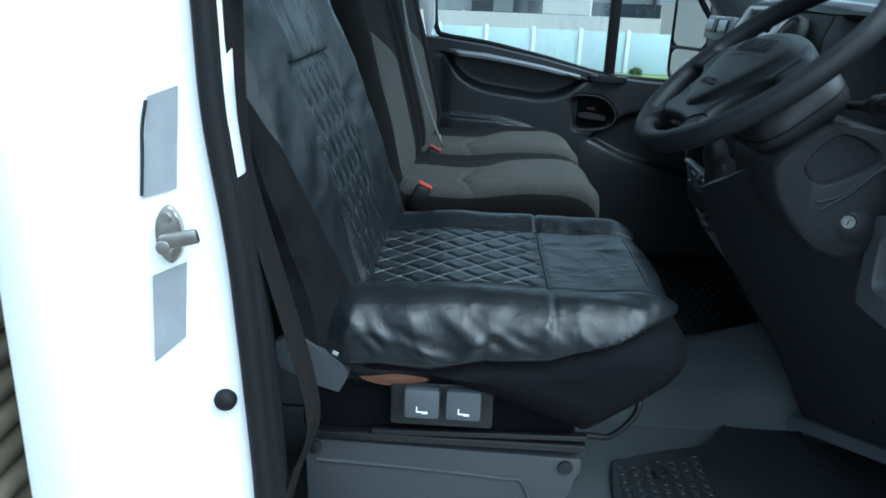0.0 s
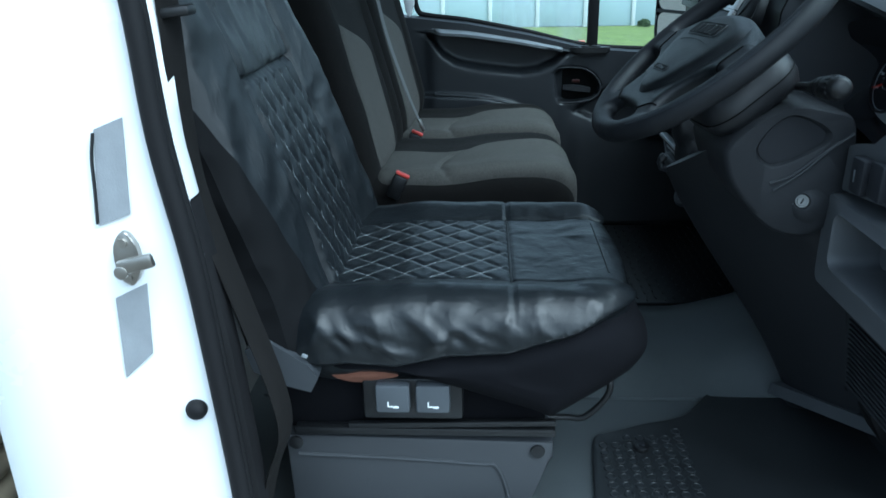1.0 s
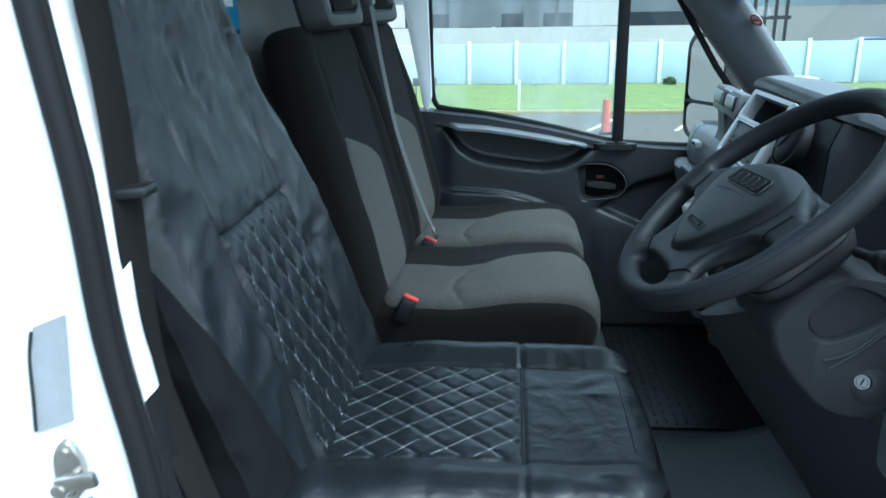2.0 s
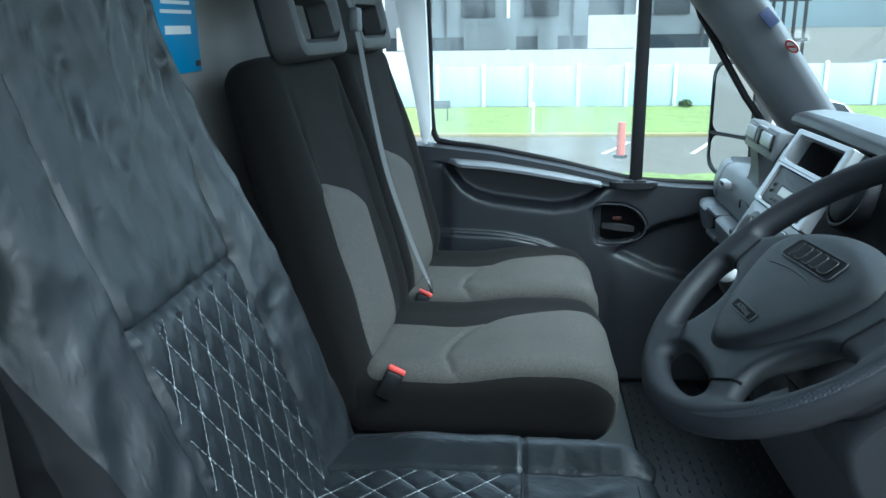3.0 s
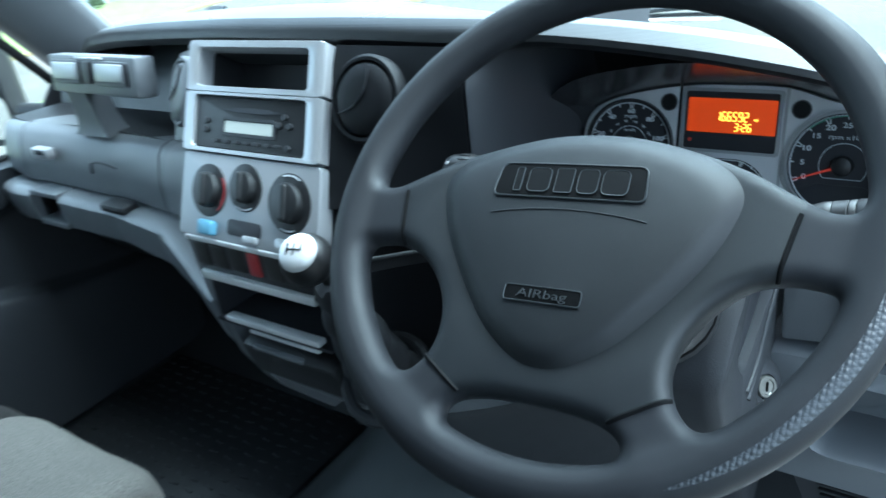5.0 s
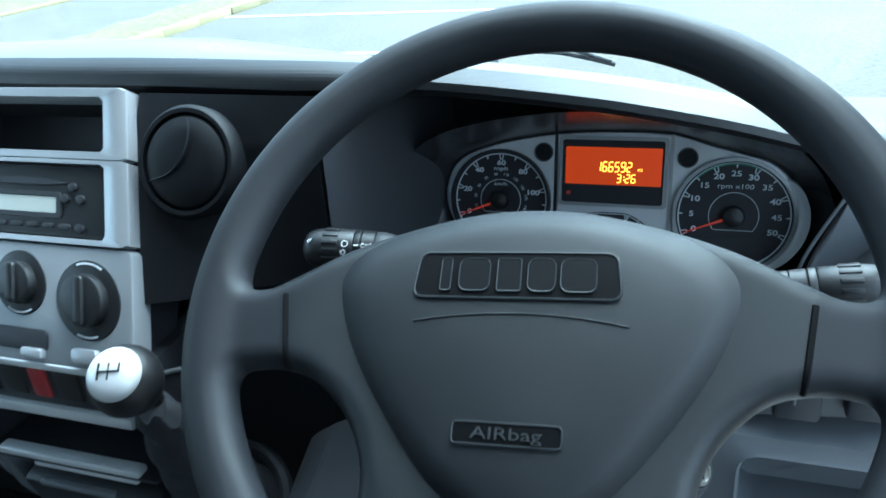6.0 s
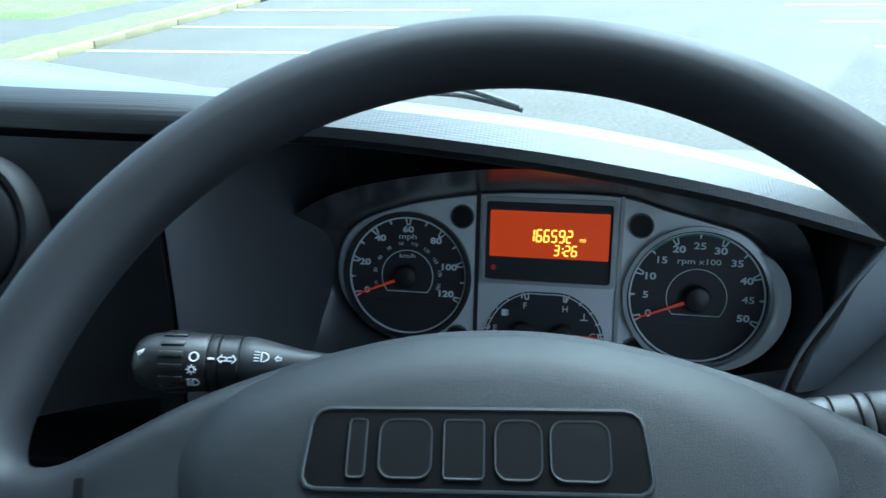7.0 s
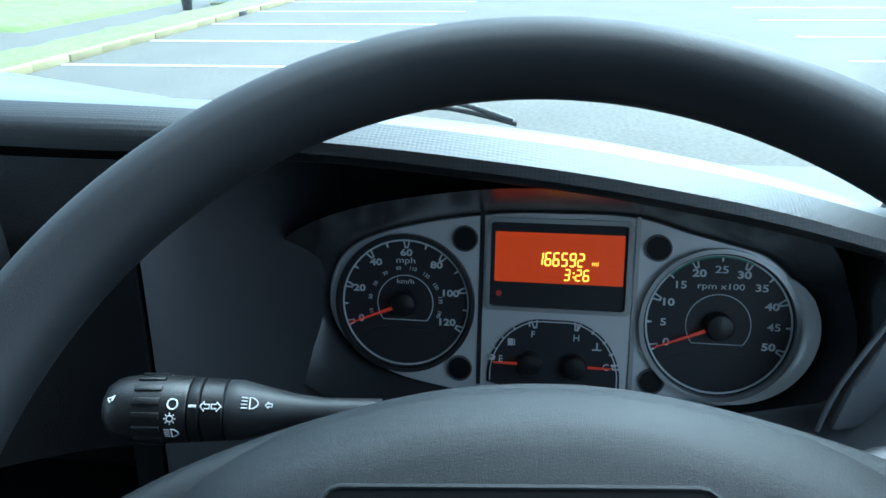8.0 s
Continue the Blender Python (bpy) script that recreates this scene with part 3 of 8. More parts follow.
part("strap", strap([(-0.950, -0.850, 2.12), (-0.921, -0.868, 1.851), (-0.917, -0.87, 1.72), (-0.918, -0.87, 1.60), (-0.914, -0.87, 1.51), (-0.897, -0.87, 1.433), (-0.867, -0.87, 1.321), (-0.840, -0.87, 1.215), (-0.833, -0.87, 1.139), (-0.860, -0.865, 1.06), (-0.885, -0.85, 0.96), (-0.895, -0.84, 0.86)], 0.046, 0.0022, (1.0, -0.20, 0)), M_BELT, db)
part("guide", block((-0.915, -0.874, 1.718), (0.058, 0.030, 0.012), 0.004, Matrix.Rotation(radians(-6), 4, 'Y')), M_BLACK, db)
part("stud", cyl((-0.927, -0.880, 1.699), 0.006, 0.004, Matrix.Rotation(radians(90), 4, 'X'), seg=16, bevel=0.001), M_BLACK, db)

# ---------------------------------------------------------------- driver's seat
DY = -0.525


def ridge(v):
    return 1 - abs(noise.noise(v))


def lattice(a, b, pa, pb):
    """Closeness to the nearest stitch line of a diamond lattice."""
    u, w = a / pa + b / pb, a / pa - b / pb
    return min(abs(u - round(u)), abs(w - round(w)))


def hem_line(x):
    return lerp([(-0.88, 1.186), (-0.76, 1.201), (-0.68, 1.193), (-0.60, 1.214), (-0.51, 1.219), (-0.43, 1.246), (-0.36, 1.272), (-0.28, 1.276)], x)


fold_rnd = random.Random(23)
FOLDS = []
for k in range(12):
    FOLDS.append((-0.86 + 0.046 * k + fold_rnd.uniform(-0.022, 0.022), fold_rnd.uniform(-0.9, 2.6), fold_rnd.uniform(0.014, 0.034), fold_rnd.uniform(0.004, 0.009), fold_rnd.uniform(0.1, 1.0)))


def bump(u):
    return 0.5 + 0.5 * math.cos(math.pi * u) if abs(u) < 1 else 0.0


def drape(x, z):
    """Height of the loose cover's hanging pleats on its near side: sharp crests with a hollow beside each."""
    d = 0.0
    run = 0.75 * smoothstep(hem_line(x) + 0.002, hem_line(x) + 0.040, z)
    for fx, lean, w, amp, long in FOLDS:
        v = x - fx - lean * (1.285 - z)
        crest = bump(v / w) - 0.6 * bump(v / w - 1.3)
        d += amp * crest * run * (1 - smoothstep(1.20 + 0.06 * long, 1.235 + 0.06 * long, z) * 0.7)
    return d


def warp_cushion(p):
    x, y, z = p
    dy = y - DY
    if z > 1.20:
        up = smoothstep(1.20, 1.27, z)
        z += up * (0.016 * smoothstep(0.13, 0.20, abs(dy)) - 0.010 * smoothstep(-0.62, -0.82, x) + 0.008 * smoothstep(-0.45, -0.33, x))
        if abs(dy) < 0.140 and -0.80 < x < -0.505:
            k = lattice(x + 0.80, dy, 0.062, 0.058)
            z += up * (0.0032 * min(1, k / 0.16) - 0.002)
        for edge in (abs(x + 0.503), abs(abs(dy) - 0.143) if x > -0.80 else 1):
            z -= up * 0.004 * math.exp(-(edge / 0.004) ** 2)
    near = smoothstep(0.16, 0.24, -dy)
    side = smoothstep(0.19, 0.25, abs(dy))
    q = Vector((x * 9 + z * 6, y * 3, z * 13 - x * 8))
    fold = 0.8 * noise.noise(q) + 0.35 * noise.noise(q * 2.3 + Vector((3, 1, 7))) + 1.3 * (ridge(q * 0.9 + Vector((1, 5, 2))) ** 3 - 0.5)
    d = (0.002 + 0.0045 * near * smoothstep(hem_line(x) - 0.005, hem_line(x) + 0.035, z)) * fold + 0.003 * noise.noise((x * 4, y * 4, z * 4))
    y += -d * near - drape(x, z) * smoothstep(0.20, 0.245, -dy)
    z += d * (1 - near) * 0.8
    # below its hem the cover tucks in over the skirt
    hem = hem_line(x) + 0.005 * noise.noise((x * 11, 1, 4))
    tuck = 0.024 * smoothstep(hem + 0.006, hem - 0.016, z)
    y += tuck * side * (1 if dy < 0 else -1)
    x -= tuck * smoothstep(-0.36, -0.30, x)
    front = smoothstep(-0.36, -0.29, x)
    x += front * (0.010 * noise.noise((y * 12, z * 12, 5)) + 0.03 * (1 - (dy / 0.26) ** 2) - 0.015)
    return Vector((x, y, z))


def back_line(z):
    """x of the back's mid-plane."""
    return lerp([(1.15, -0.83), (1.30, -0.862), (1.60, -0.965), (1.80, -1.025), (2.1, -1.07)], z)


def warp_back(p):
    x, y, z = p
    dy = y - DY
    if x > back_line(z):
        f = smoothstep(0.0, 0.04, x - back_line(z))
        w = 0.145 + 0.02 * (z < 1.35)
        x += f * (0.026 * smoothstep(0.14, 0.21, dy) - 0.034 * smoothstep(0.13, 0.25, -dy)) * smoothstep(1.85, 1.55, z)
        if abs(dy) < 0.135 and 1.24 < z < 1.60:
            k = lattice(z - 1.24, dy, 0.084, 0.046)
            x += f * (0.0045 * min(1, k / 0.16) - 0.003)
        if z > 1.22:
            for edge in (abs(z - 1.605) if abs(dy) < 0.15 else 1, abs(abs(dy) - (0.143 + 0.03 * max(0, z - 1.6)))):
                x -= f * 0.009 * math.exp(-(edge / 0.0055) ** 2)
        x += f * (0.012 * (ridge(Vector((y * 13 + z * 4, z * 4, 7))) - 0.7) + 0.009 * (ridge(Vector((y * 22 - z * 9, z * 10 + y * 4, 3))) - 0.7)) * (1 if abs(dy) > 0.14 or z > 1.61 else 0.2)
    y += (0.020 * (ridge(Vector((x * 7, z * 5, 2))) - 0.7) + 0.012 * (ridge(Vector((x * 14 + z * 5, z * 12, 9))) - 0.7)) * smoothstep(0.17, 0.24, abs(dy)) * (1 if dy > 0 else -1)
    return Vector((x, y, z))


drv = thing("driver_seat", "driver seat under a shiny black quilted vinyl cover", "seat", at=(-0.65, DY, 0.805))
c_bm = pillow([(-0.86, 1.212), (-0.58, 1.212), (-0.295, 1.205)], DY, lambda t: 0.535 - 0.05 * smoothstep(0.75, 1, t), lambda t: 0.15, 0.070, rings=170, seg=300, end=0.075, warp=warp_cushion)
c_tree = BVHTree.FromBMesh(c_bm)
cushion = part("cushion_cover", c_bm, M_VINYL, drv, "shiny creased black vinyl cover")
b_bm = pillow([(-0.83, 1.16), (-0.878, 1.33), (-0.972, 1.62), (-1.030, 1.82), (-1.07, 2.12)], DY, lambda t: 0.515 - 0.02 * t - 0.14 * smoothstep(0.62, 0.98, t), lambda t: 0.155 - 0.05 * t, 0.055, rings=190, seg=220, end=0.06, warp=warp_back)


def cloth_edge(z):
    return lerp([(1.20, -0.690), (1.31, -0.722), (1.49, -0.750), (1.63, -0.778), (1.66, -0.800), (1.70, -0.95)], z)


# let the mesh follow the seam between vinyl and side cloth
b_bm.verts.ensure_lookup_table()
seam_at = {}
for i in range(191):
    for j in range(220):
        a, b = b_bm.verts[220 * i + j], b_bm.verts[220 * i + (j + 1) % 220]
        if a.co.x < back_line(a.co.z) or b.co.x < back_line(b.co.z):
            continue
        da, db_ = a.co.y - cloth_edge(a.co.z), b.co.y - cloth_edge(b.co.z)
        if da * db_ < 0:
            t = da / (da - db_)
            v, k = (a, j) if t < 0.5 else (b, (j + 1) % 220)
            v.co = a.co.lerp(b.co, t)
            seam_at[i] = k
            break
for i, k in seam_at.items():
    n = seam_at.get(i + 1, k)
    if n != k and abs(n - k) < 3:
        v, w = b_bm.verts[220 * i + k], b_bm.verts[220 * (i + 1) + n]
        for f in set(v.link_faces) & set(w.link_faces):
            bmesh.utils.face_split(f, v, w)
b_tree = BVHTree.FromBMesh(b_bm)
back = part("back_cover", b_bm, M_VINYL, drv, "creased black vinyl cover over the backrest")
# the cover's sides are matt cloth
back.data.materials.append(M_SIDE)
for f in back.data.polygons:
    c = f.center
    edge = cloth_edge(c.z)
    if c.y < edge or (c.y > DY + 0.21 and f.normal.y > 0.6):
        f.material_index = 1


def stitch(lines, tree, origin, way, r=0.00042):
    """Thread along lattice lines cast onto a cover."""
    bm = bmesh.new()
    for pts in lines:
        run = []
        for q in pts:
            hit, nrm, _, _ = tree.ray_cast(origin(q), Vector(way))
            if hit:
                run.append(hit + nrm * 0.0004)
        dash = []
        for i, q in enumerate(run):
            dash.append(q)
            if len(dash) == 4:
                tube(dash, r, bm, seg=4)
                dash = [q]
    return bm


def diamond_lines(a0, a1, b0, b1, pa, pb, step=0.004):
    lines = []
    for sign in (1, -1):
        for k in range(-40, 60):
            pts = []
            n = int((a1 - a0) / step)
            for i in range(n + 1):
                a = a0 + (a1 - a0) * i / n
                b = sign * pb * (k - (a - a0) / pa)
                if b0 <= b <= b1:
                    pts.append((a, b))
            if len(pts) > 5:
                lines.append(pts)
    return lines


def knots(a0, a1, b0, b1, pa, pb):
    out = []
    for i in range(0, 40):
        for j in range(-40, 40):
            a, b = a0 + pa * i / 2, pb * j / 2
            if (i + j) % 2 == 0 and a <= a1 and b0 <= b <= b1:
                out.append((a, b))
    return out


def knot_mesh(places, tree, origin, way, size=0.0017):
    bm = bmesh.new()
    for q in places:
        hit, nrm, _, _ = tree.ray_cast(origin(q), Vector(way))
        if hit:
            made = bmesh.ops.create_icosphere(bm, subdivisions=1, radius=size, matrix=Matrix.Translation(hit + nrm * 0.0006))
    return bm


def on_cushion(q):
    return Vector((q[0], DY + q[1], 1.6))


part("stitching", stitch(diamond_lines(-0.80, -0.51, -0.138, 0.138, 0.062, 0.058), c_tree, on_cushion, (0, 0, -1)), M_THREAD, cushion, "pale diamond stitching", kind="stuff")
part("knot_stitching", knot_mesh(knots(-0.80, -0.51, -0.138, 0.138, 0.062, 0.058), c_tree, on_cushion, (0, 0, -1)), M_THREAD, cushion, "pale stitch knots", kind="stuff")


def on_back_level(q):
    # the ray starts ahead of the seat at the height that meets the face at q
    return Vector((-0.5, DY + q[1], q[0]))


part("stitching", stitch(diamond_lines(1.24, 1.598, -0.133, 0.133, 0.084, 0.046), b_tree, on_back_level, (-1, 0, 0)), M_THREAD, back, "pale diamond stitching", kind="stuff")
part("knot_stitching", knot_mesh(knots(1.24, 1.598, -0.133, 0.133, 0.084, 0.046), b_tree, on_back_level, (-1, 0, 0)), M_THREAD, back, "pale stitch knots", kind="stuff")
part("seam", tube([c_tree.ray_cast(Vector((-0.503, DY - 0.145 + 0.29 * k / 20, 1.6)), Vector((0, 0, -1)))[0] for k in range(21)], 0.0022, seg=6), M_BLACK, cushion, "dark raised seam")


part("seam", tube([c_tree.ray_cast(Vector((-0.345, DY - 0.115 + 0.23 * k / 20, 1.6)), Vector((0, 0, -1)))[0] for k in range(21)], 0.0016, seg=6), M_BLACK, cushion, "dark raised seam")


def warp_skirt(p):
    x, y, z = p
    lift = lerp([(-0.9, 0.185), (-0.80, 0.178), (-0.70, 0.165), (-0.60, 0.134), (-0.50, 0.100), (-0.42, 0.080), (-0.30, 0.082)], x) * smoothstep(1.20, 1.03, z)
    z += lift
    n = 0.010 * (ridge(Vector((x * 5 + z * 9, y * 4, z * 12))) - 0.7)
    s = -1 if y < DY else 1
    n -= 0.018 * smoothstep(hem_line(x) - 0.030, hem_line(x) - 0.004, z)
    y += s * n - s * 0.05 * smoothstep(1.12, 1.0, z) * smoothstep(-0.5, -0.3, x)
    x += n * 0.8 - 0.085 * smoothstep(1.21, 1.09, z) * smoothstep(-0.50, -0.30, x)
    return Vector((x, y, z))


part("skirt", pillow([(-0.80, 1.140), (-0.58, 1.140), (-0.287, 1.140)], DY, lambda t: 0.524 - 0.05 * smoothstep(0.75, 1, t), lambda t: 0.262, 0.05, rings=70, seg=120, end=0.07, warp=warp_skirt), M_SKIRT, drv, "matt black stretch skirt of the cover")
part("frame", block((-0.665, -0.520, 1.085), (0.44, 0.38, 0.11), 0.012), M_SKIRT, drv, "dark seat frame")
part("rail", block((-0.645, -0.722, 1.040), (0.43, 0.020, 0.014), 0.003), M_BLACK, drv)
part("rail", block((-0.60, -0.728, 1.056), (0.34, 0.012, 0.010), 0.003, Matrix.Rotation(radians(-1.5), 4, 'Y')), M_BLACK, drv, "dark steel slide rail")
pan = part("seat_box", slab([(-0.875, 0.806), (-0.500, 0.806), (-0.462, 0.93), (-0.432, 0.985), (-0.432, 1.016), (-0.880, 1.026)], 1, -0.722, -0.34, bevel=0.006), M_PAN, drv, "grey pressed steel seat box")
part("pressing", tube(smooth_path([(-0.86, -0.7225, 0.988), (-0.70, -0.7225, 0.982), (-0.56, -0.7225, 0.973), (-0.525, -0.7225, 0.966), (-0.505, -0.7225, 0.90), (-0.51, -0.7225, 0.84)]), 0.0035, seg=8), M_PAN, pan)
for x, z in ((-0.862, 1.012), (-0.458, 1.000)):
    part("screw", cyl((x, -0.724, z), 0.012, 0.006, Matrix.Rotation(radians(90), 4, 'X'), seg=20, bevel=0.0015), M_BLACK, pan)
M_BUTTON = surface("grey_button_plastic", (0.065, 0.072, 0.082), 0.5, grain=500, bump=0.1, stain=10, vary=0.1)
for x in (-0.690, -0.627):
    b = part("rocker_button", block((x, -0.757, 1.125), (0.054, 0.022, 0.050), 0.005), M_BUTTON, drv, "grey seat adjusting button")
    bmp = block((x - 0.003, -0.7685, 1.113), (0.007, 0.0012, 0.002))
    block((x + 0.005, -0.7685, 1.112), (0.009, 0.0012, 0.0035), bm=bmp)
    block((x - 0.007, -0.7685, 1.117), (0.002, 0.0012, 0.009), bm=bmp)
    part("symbol", bmp, M_WHITEPRINT, b, "white printed seat symbol", smooth=False)
part("button_plinth", block((-0.66, -0.735, 1.115), (0.16, 0.030, 0.075), 0.006), M_BLACK, drv)
part("recliner_cover", loft([[(-0.895 + a, y, 1.235 + b) for a, b in ((-0.01, -0.01), (0.02, 0.012), (0.085, -0.035), (0.098, -0.055), (0.085, -0.080), (0.05, -0.070), (0.0, -0.045))] for y in (-0.755, -0.79, -0.796)]), surface("dark_recliner_plastic", (0.036, 0.040, 0.046), 0.5, grain=500, bump=0.15, stain=10, vary=0.15), drv, "grey plastic recliner cover")
part("foam", loft([[(-0.735 + 0.055 * math.cos(a) * s, -0.745 - 0.012 * (1 - s), 1.160 + 0.018 * math.sin(a) * s) for a in [2 * math.pi * k / 20 for k in range(20)]] for s in (1.0, 0.8, 0.4, 0.05)]), M_FOAM, drv, "brown foam showing under the torn edge")
part("label_tag", block((-0.815, -0.7945, 1.217), (0.009, 0.002, 0.006), 0.0005, Matrix.Rotation(radians(25), 4, 'Y')), M_THREAD, drv, "small white sewn tag")
part("lever", tube(smooth_path([(-0.345, -0.56, 1.09), (-0.325, -0.60, 1.065), (-0.330, -0.605, 1.03), (-0.365, -0.605, 0.99), (-0.40, -0.60, 0.985), (-0.45, -0.60, 0.985)]), 0.006, seg=10), M_BLACK, drv, "black bent steel slide lever")


# ---------------------------------------------------------------- passenger seats
def ring_frame(outer, inner, place, depth):
    """A picture-frame body: outlines as pairs, put by place(a, b, d)."""
    n = 64
    o = [(v.x, v.y) for v in resample([(a, b, 0) for a, b in outer], n)]
    i = [(v.x, v.y) for v in resample([(a, b, 0) for a, b in inner], n)]
    def mix(p, q, t):
        return [(a[0] + (b[0] - a[0]) * t, a[1] + (b[1] - a[1]) * t) for a, b in zip(p, q)]
    rings = [(mix(o, i, 0.0), -depth / 2 + 0.012), (mix(o, i, 0.0), depth / 2 - 0.015), (mix(o, i, 0.12), depth / 2 - 0.003), (mix(o, i, 0.3), depth / 2), (mix(o, i, 0.75), depth / 2 - 0.002), (mix(o, i, 1.0), depth / 2 - 0.012),
             (mix(o, i, 1.0), -depth / 2 + 0.010), (mix(o, i, 0.75), -depth / 2), (mix(o, i, 0.25), -depth / 2)]
    rr = [[place(a, b, d) for a, b in ring] for ring, d in rings]
    bm = loft(rr + [rr[0]], caps=False)
    bmesh.ops.remove_doubles(bm, verts=bm.verts, dist=1e-6)
    return bm


M_HEADREST = surface("dark_headrest_plastic", (0.032, 0.033, 0.034), 0.6, grain=700, bump=0.3, stain=8, vary=0.15)


def seat_passenger(yc):
    lean = 0.085
    s = thing("passenger_seat", "black cloth passenger seat with grey cloth centre panels", "seat", group="passenger seats", at=(-0.6, yc, 0.805))

    def warp_c(p):
        x, y, z = p
        dy = y - yc
        up = smoothstep(1.2, 1.26, z)
        z += up * (0.006 * smoothstep(0.10, 0.19, abs(dy)) + 0.017 * smoothstep(-0.66, -0.50, x) * (1 - 0.7 * smoothstep(-0.42, -0.33, x)) - 0.009)
        z += 0.0025 * noise.noise((x * 9, y * 9, z * 9))
        return Vector((x, y, z))

    def warp_insert(p):
        p = warp_c(p)
        p.y += 0.035 * smoothstep(-0.62, -0.36, p.x)
        # the seam that parts the front pad from the rear one
        sx = lerp([(-0.222, -0.600), (-0.195, -0.638), (-0.145, -0.655), (-0.075, -0.648), (-0.019, -0.622), (0.042, -0.560), (0.1, -0.48)], p.y - yc)
        p.z -= 0.005 * math.exp(-((p.x - sx) / 0.007) ** 2) * smoothstep(1.22, 1.26, p.z)
        p.z += 0.0045 * smoothstep(sx, sx + 0.03, p.x) * smoothstep(1.22, 1.26, p.z)
        return p

    part("cushion", pillow([(-0.86, 1.208), (-0.60, 1.203), (-0.325, 1.203)], yc, lambda t: 0.425, lambda t: 0.155, 0.05, rings=70, seg=110, end=0.055, warp=warp_c), M_CLOTH, s)
    part("cushion_panel", pillow([(-0.83, 1.215), (-0.60, 1.211), (-0.3215, 1.211)], yc - 0.083, lambda t: 0.245 + 0.07 * smoothstep(0.42, 0.95, t), lambda t: 0.152, 0.03, rings=130, seg=110, end=0.055, warp=warp_insert), M_GREYCLOTH, s, "grey woven centre panel")
    wid = lambda t: 0.425 - 0.04 * smoothstep(0.55, 1.0, t)

    def warp_b(p):
        x, y, z = p
        dy = y - yc
        f = smoothstep(0, 0.03, x - lerp([(1.2, -0.86), (1.5, -0.925), (1.84, -1.0)], z))
        x += f * (0.012 * smoothstep(0.11, 0.17, abs(dy)) - 0.004) * smoothstep(1.80, 1.60, z)
        x -= f * 0.006 * math.exp(-((abs(dy) - 0.135) / 0.006) ** 2) * smoothstep(1.82, 1.75, z)
        x += 0.003 * noise.noise((x * 8, y * 8, z * 8)) + lean * (y + 0.03) * smoothstep(1.15, 1.35, z)
        return Vector((x, y, z))

    def warp_bp(p):
        # the grey panel's top falls away from the aisle
        x, y, z = p
        z -= 0.30 * (y - yc + 0.16) * smoothstep(1.40, 1.62, z)
        return Vector((x + lean * (y + 0.03) * smoothstep(1.15, 1.35, z) + 0.24 * (p[2] - z) - 0.002, y, z))

    part("backrest", pillow([(-0.845, 1.16), (-0.875, 1.33), (-0.935, 1.58), (-1.005, 1.845)], yc, wid, lambda t: 0.125 - 0.02 * t, 0.045, rings=90, seg=110, end=0.045, warp=warp_b), M_CLOTH, s)
    part("backrest_panel", pillow([(-0.852, 1.24), (-0.867, 1.33), (-0.920, 1.55), (-0.938, 1.628)], yc - 0.062, lambda t: 0.235 - 0.01 * t - 0.05 * smoothstep(0.85, 1, t), lambda t: 0.130, 0.02, rings=60, seg=80, end=0.05, warp=warp_bp), M_GREYCLOTH, s, "grey woven centre panel")
    tilt = radians(13)
    def hplace(a, b, d):
        return Vector((-0.950 + 0.11 * a + 0.05 * yc + d * math.cos(tilt) - b * math.sin(tilt), yc - 0.002 + a, 1.950 + b * math.cos(tilt) + d * math.sin(tilt)))
    part("headrest", ring_frame(rounded(0.268, 0.225, 0.030), [(a, b - 0.040) for a, b in rounded(0.185, 0.075, 0.012)], hplace, 0.066), M_HEADREST, s, "dark grey open-frame headrest")
    part("seat_base", block((-0.60, yc, 0.965), (0.46, 0.36, 0.318), 0.02), M_BLACK, s, "dark seat base")
    return s


pas = seat_passenger(0.165)
pas2 = seat_passenger(0.165 + 0.425)
pas2["label"] = "black and grey cloth passenger seat beside the passenger door"


def buckle(y, label):
    b = thing("belt_buckle", label, "belt buckle", group="belt buckles", at=(-0.74, y, 1.24))
    m = Matrix.Rotation(radians(25), 4, 'Y')
    part("casing", block((-0.752, y, 1.255), (0.034, 0.020, 0.060), 0.006, m), M_BLACK, b)
    part("release_button", block((-0.737, y, 1.285), (0.034, 0.014, 0.008), 0.003, m), M_RED, b, "red release button")
    return b


buckle(-0.055, "black belt buckle with a red button beside the seat cushion")
buckle(0.375, "black belt buckle with a red button between the seats")
gb = thing("passenger_belt", "grey webbing seat belt fastened across the passenger seat", "seat belt", at=(-0.75, 0.34, 1.30))
part("strap", strap([(-0.905, 0.352, 2.02), (-0.872, 0.352, 1.90), (-0.848, 0.352, 1.75), (-0.815, 0.352, 1.58), (-0.765, 0.352, 1.42), (-0.728, 0.350, 1.325)], [(1.32, 0.022), (1.42, 0.030), (1.62, 0.034), (2.1, 0.034)], 0.002, (1.0, -0.10, 0.25)), M_GREYBELT, gb, "pale grey webbing")
part("tongue", block((-0.722, 0.352, 1.312), (0.008, 0.020, 0.035), 0.003, Matrix.Rotation(radians(-20), 4, 'Y')), M_STEEL, gb, "steel belt tongue")
part("strap_slider", block((-0.873, 0.352, 1.915), (0.022, 0.050, 0.05), 0.006), M_MID, gb, "grey plastic belt slider")
import numpy as np

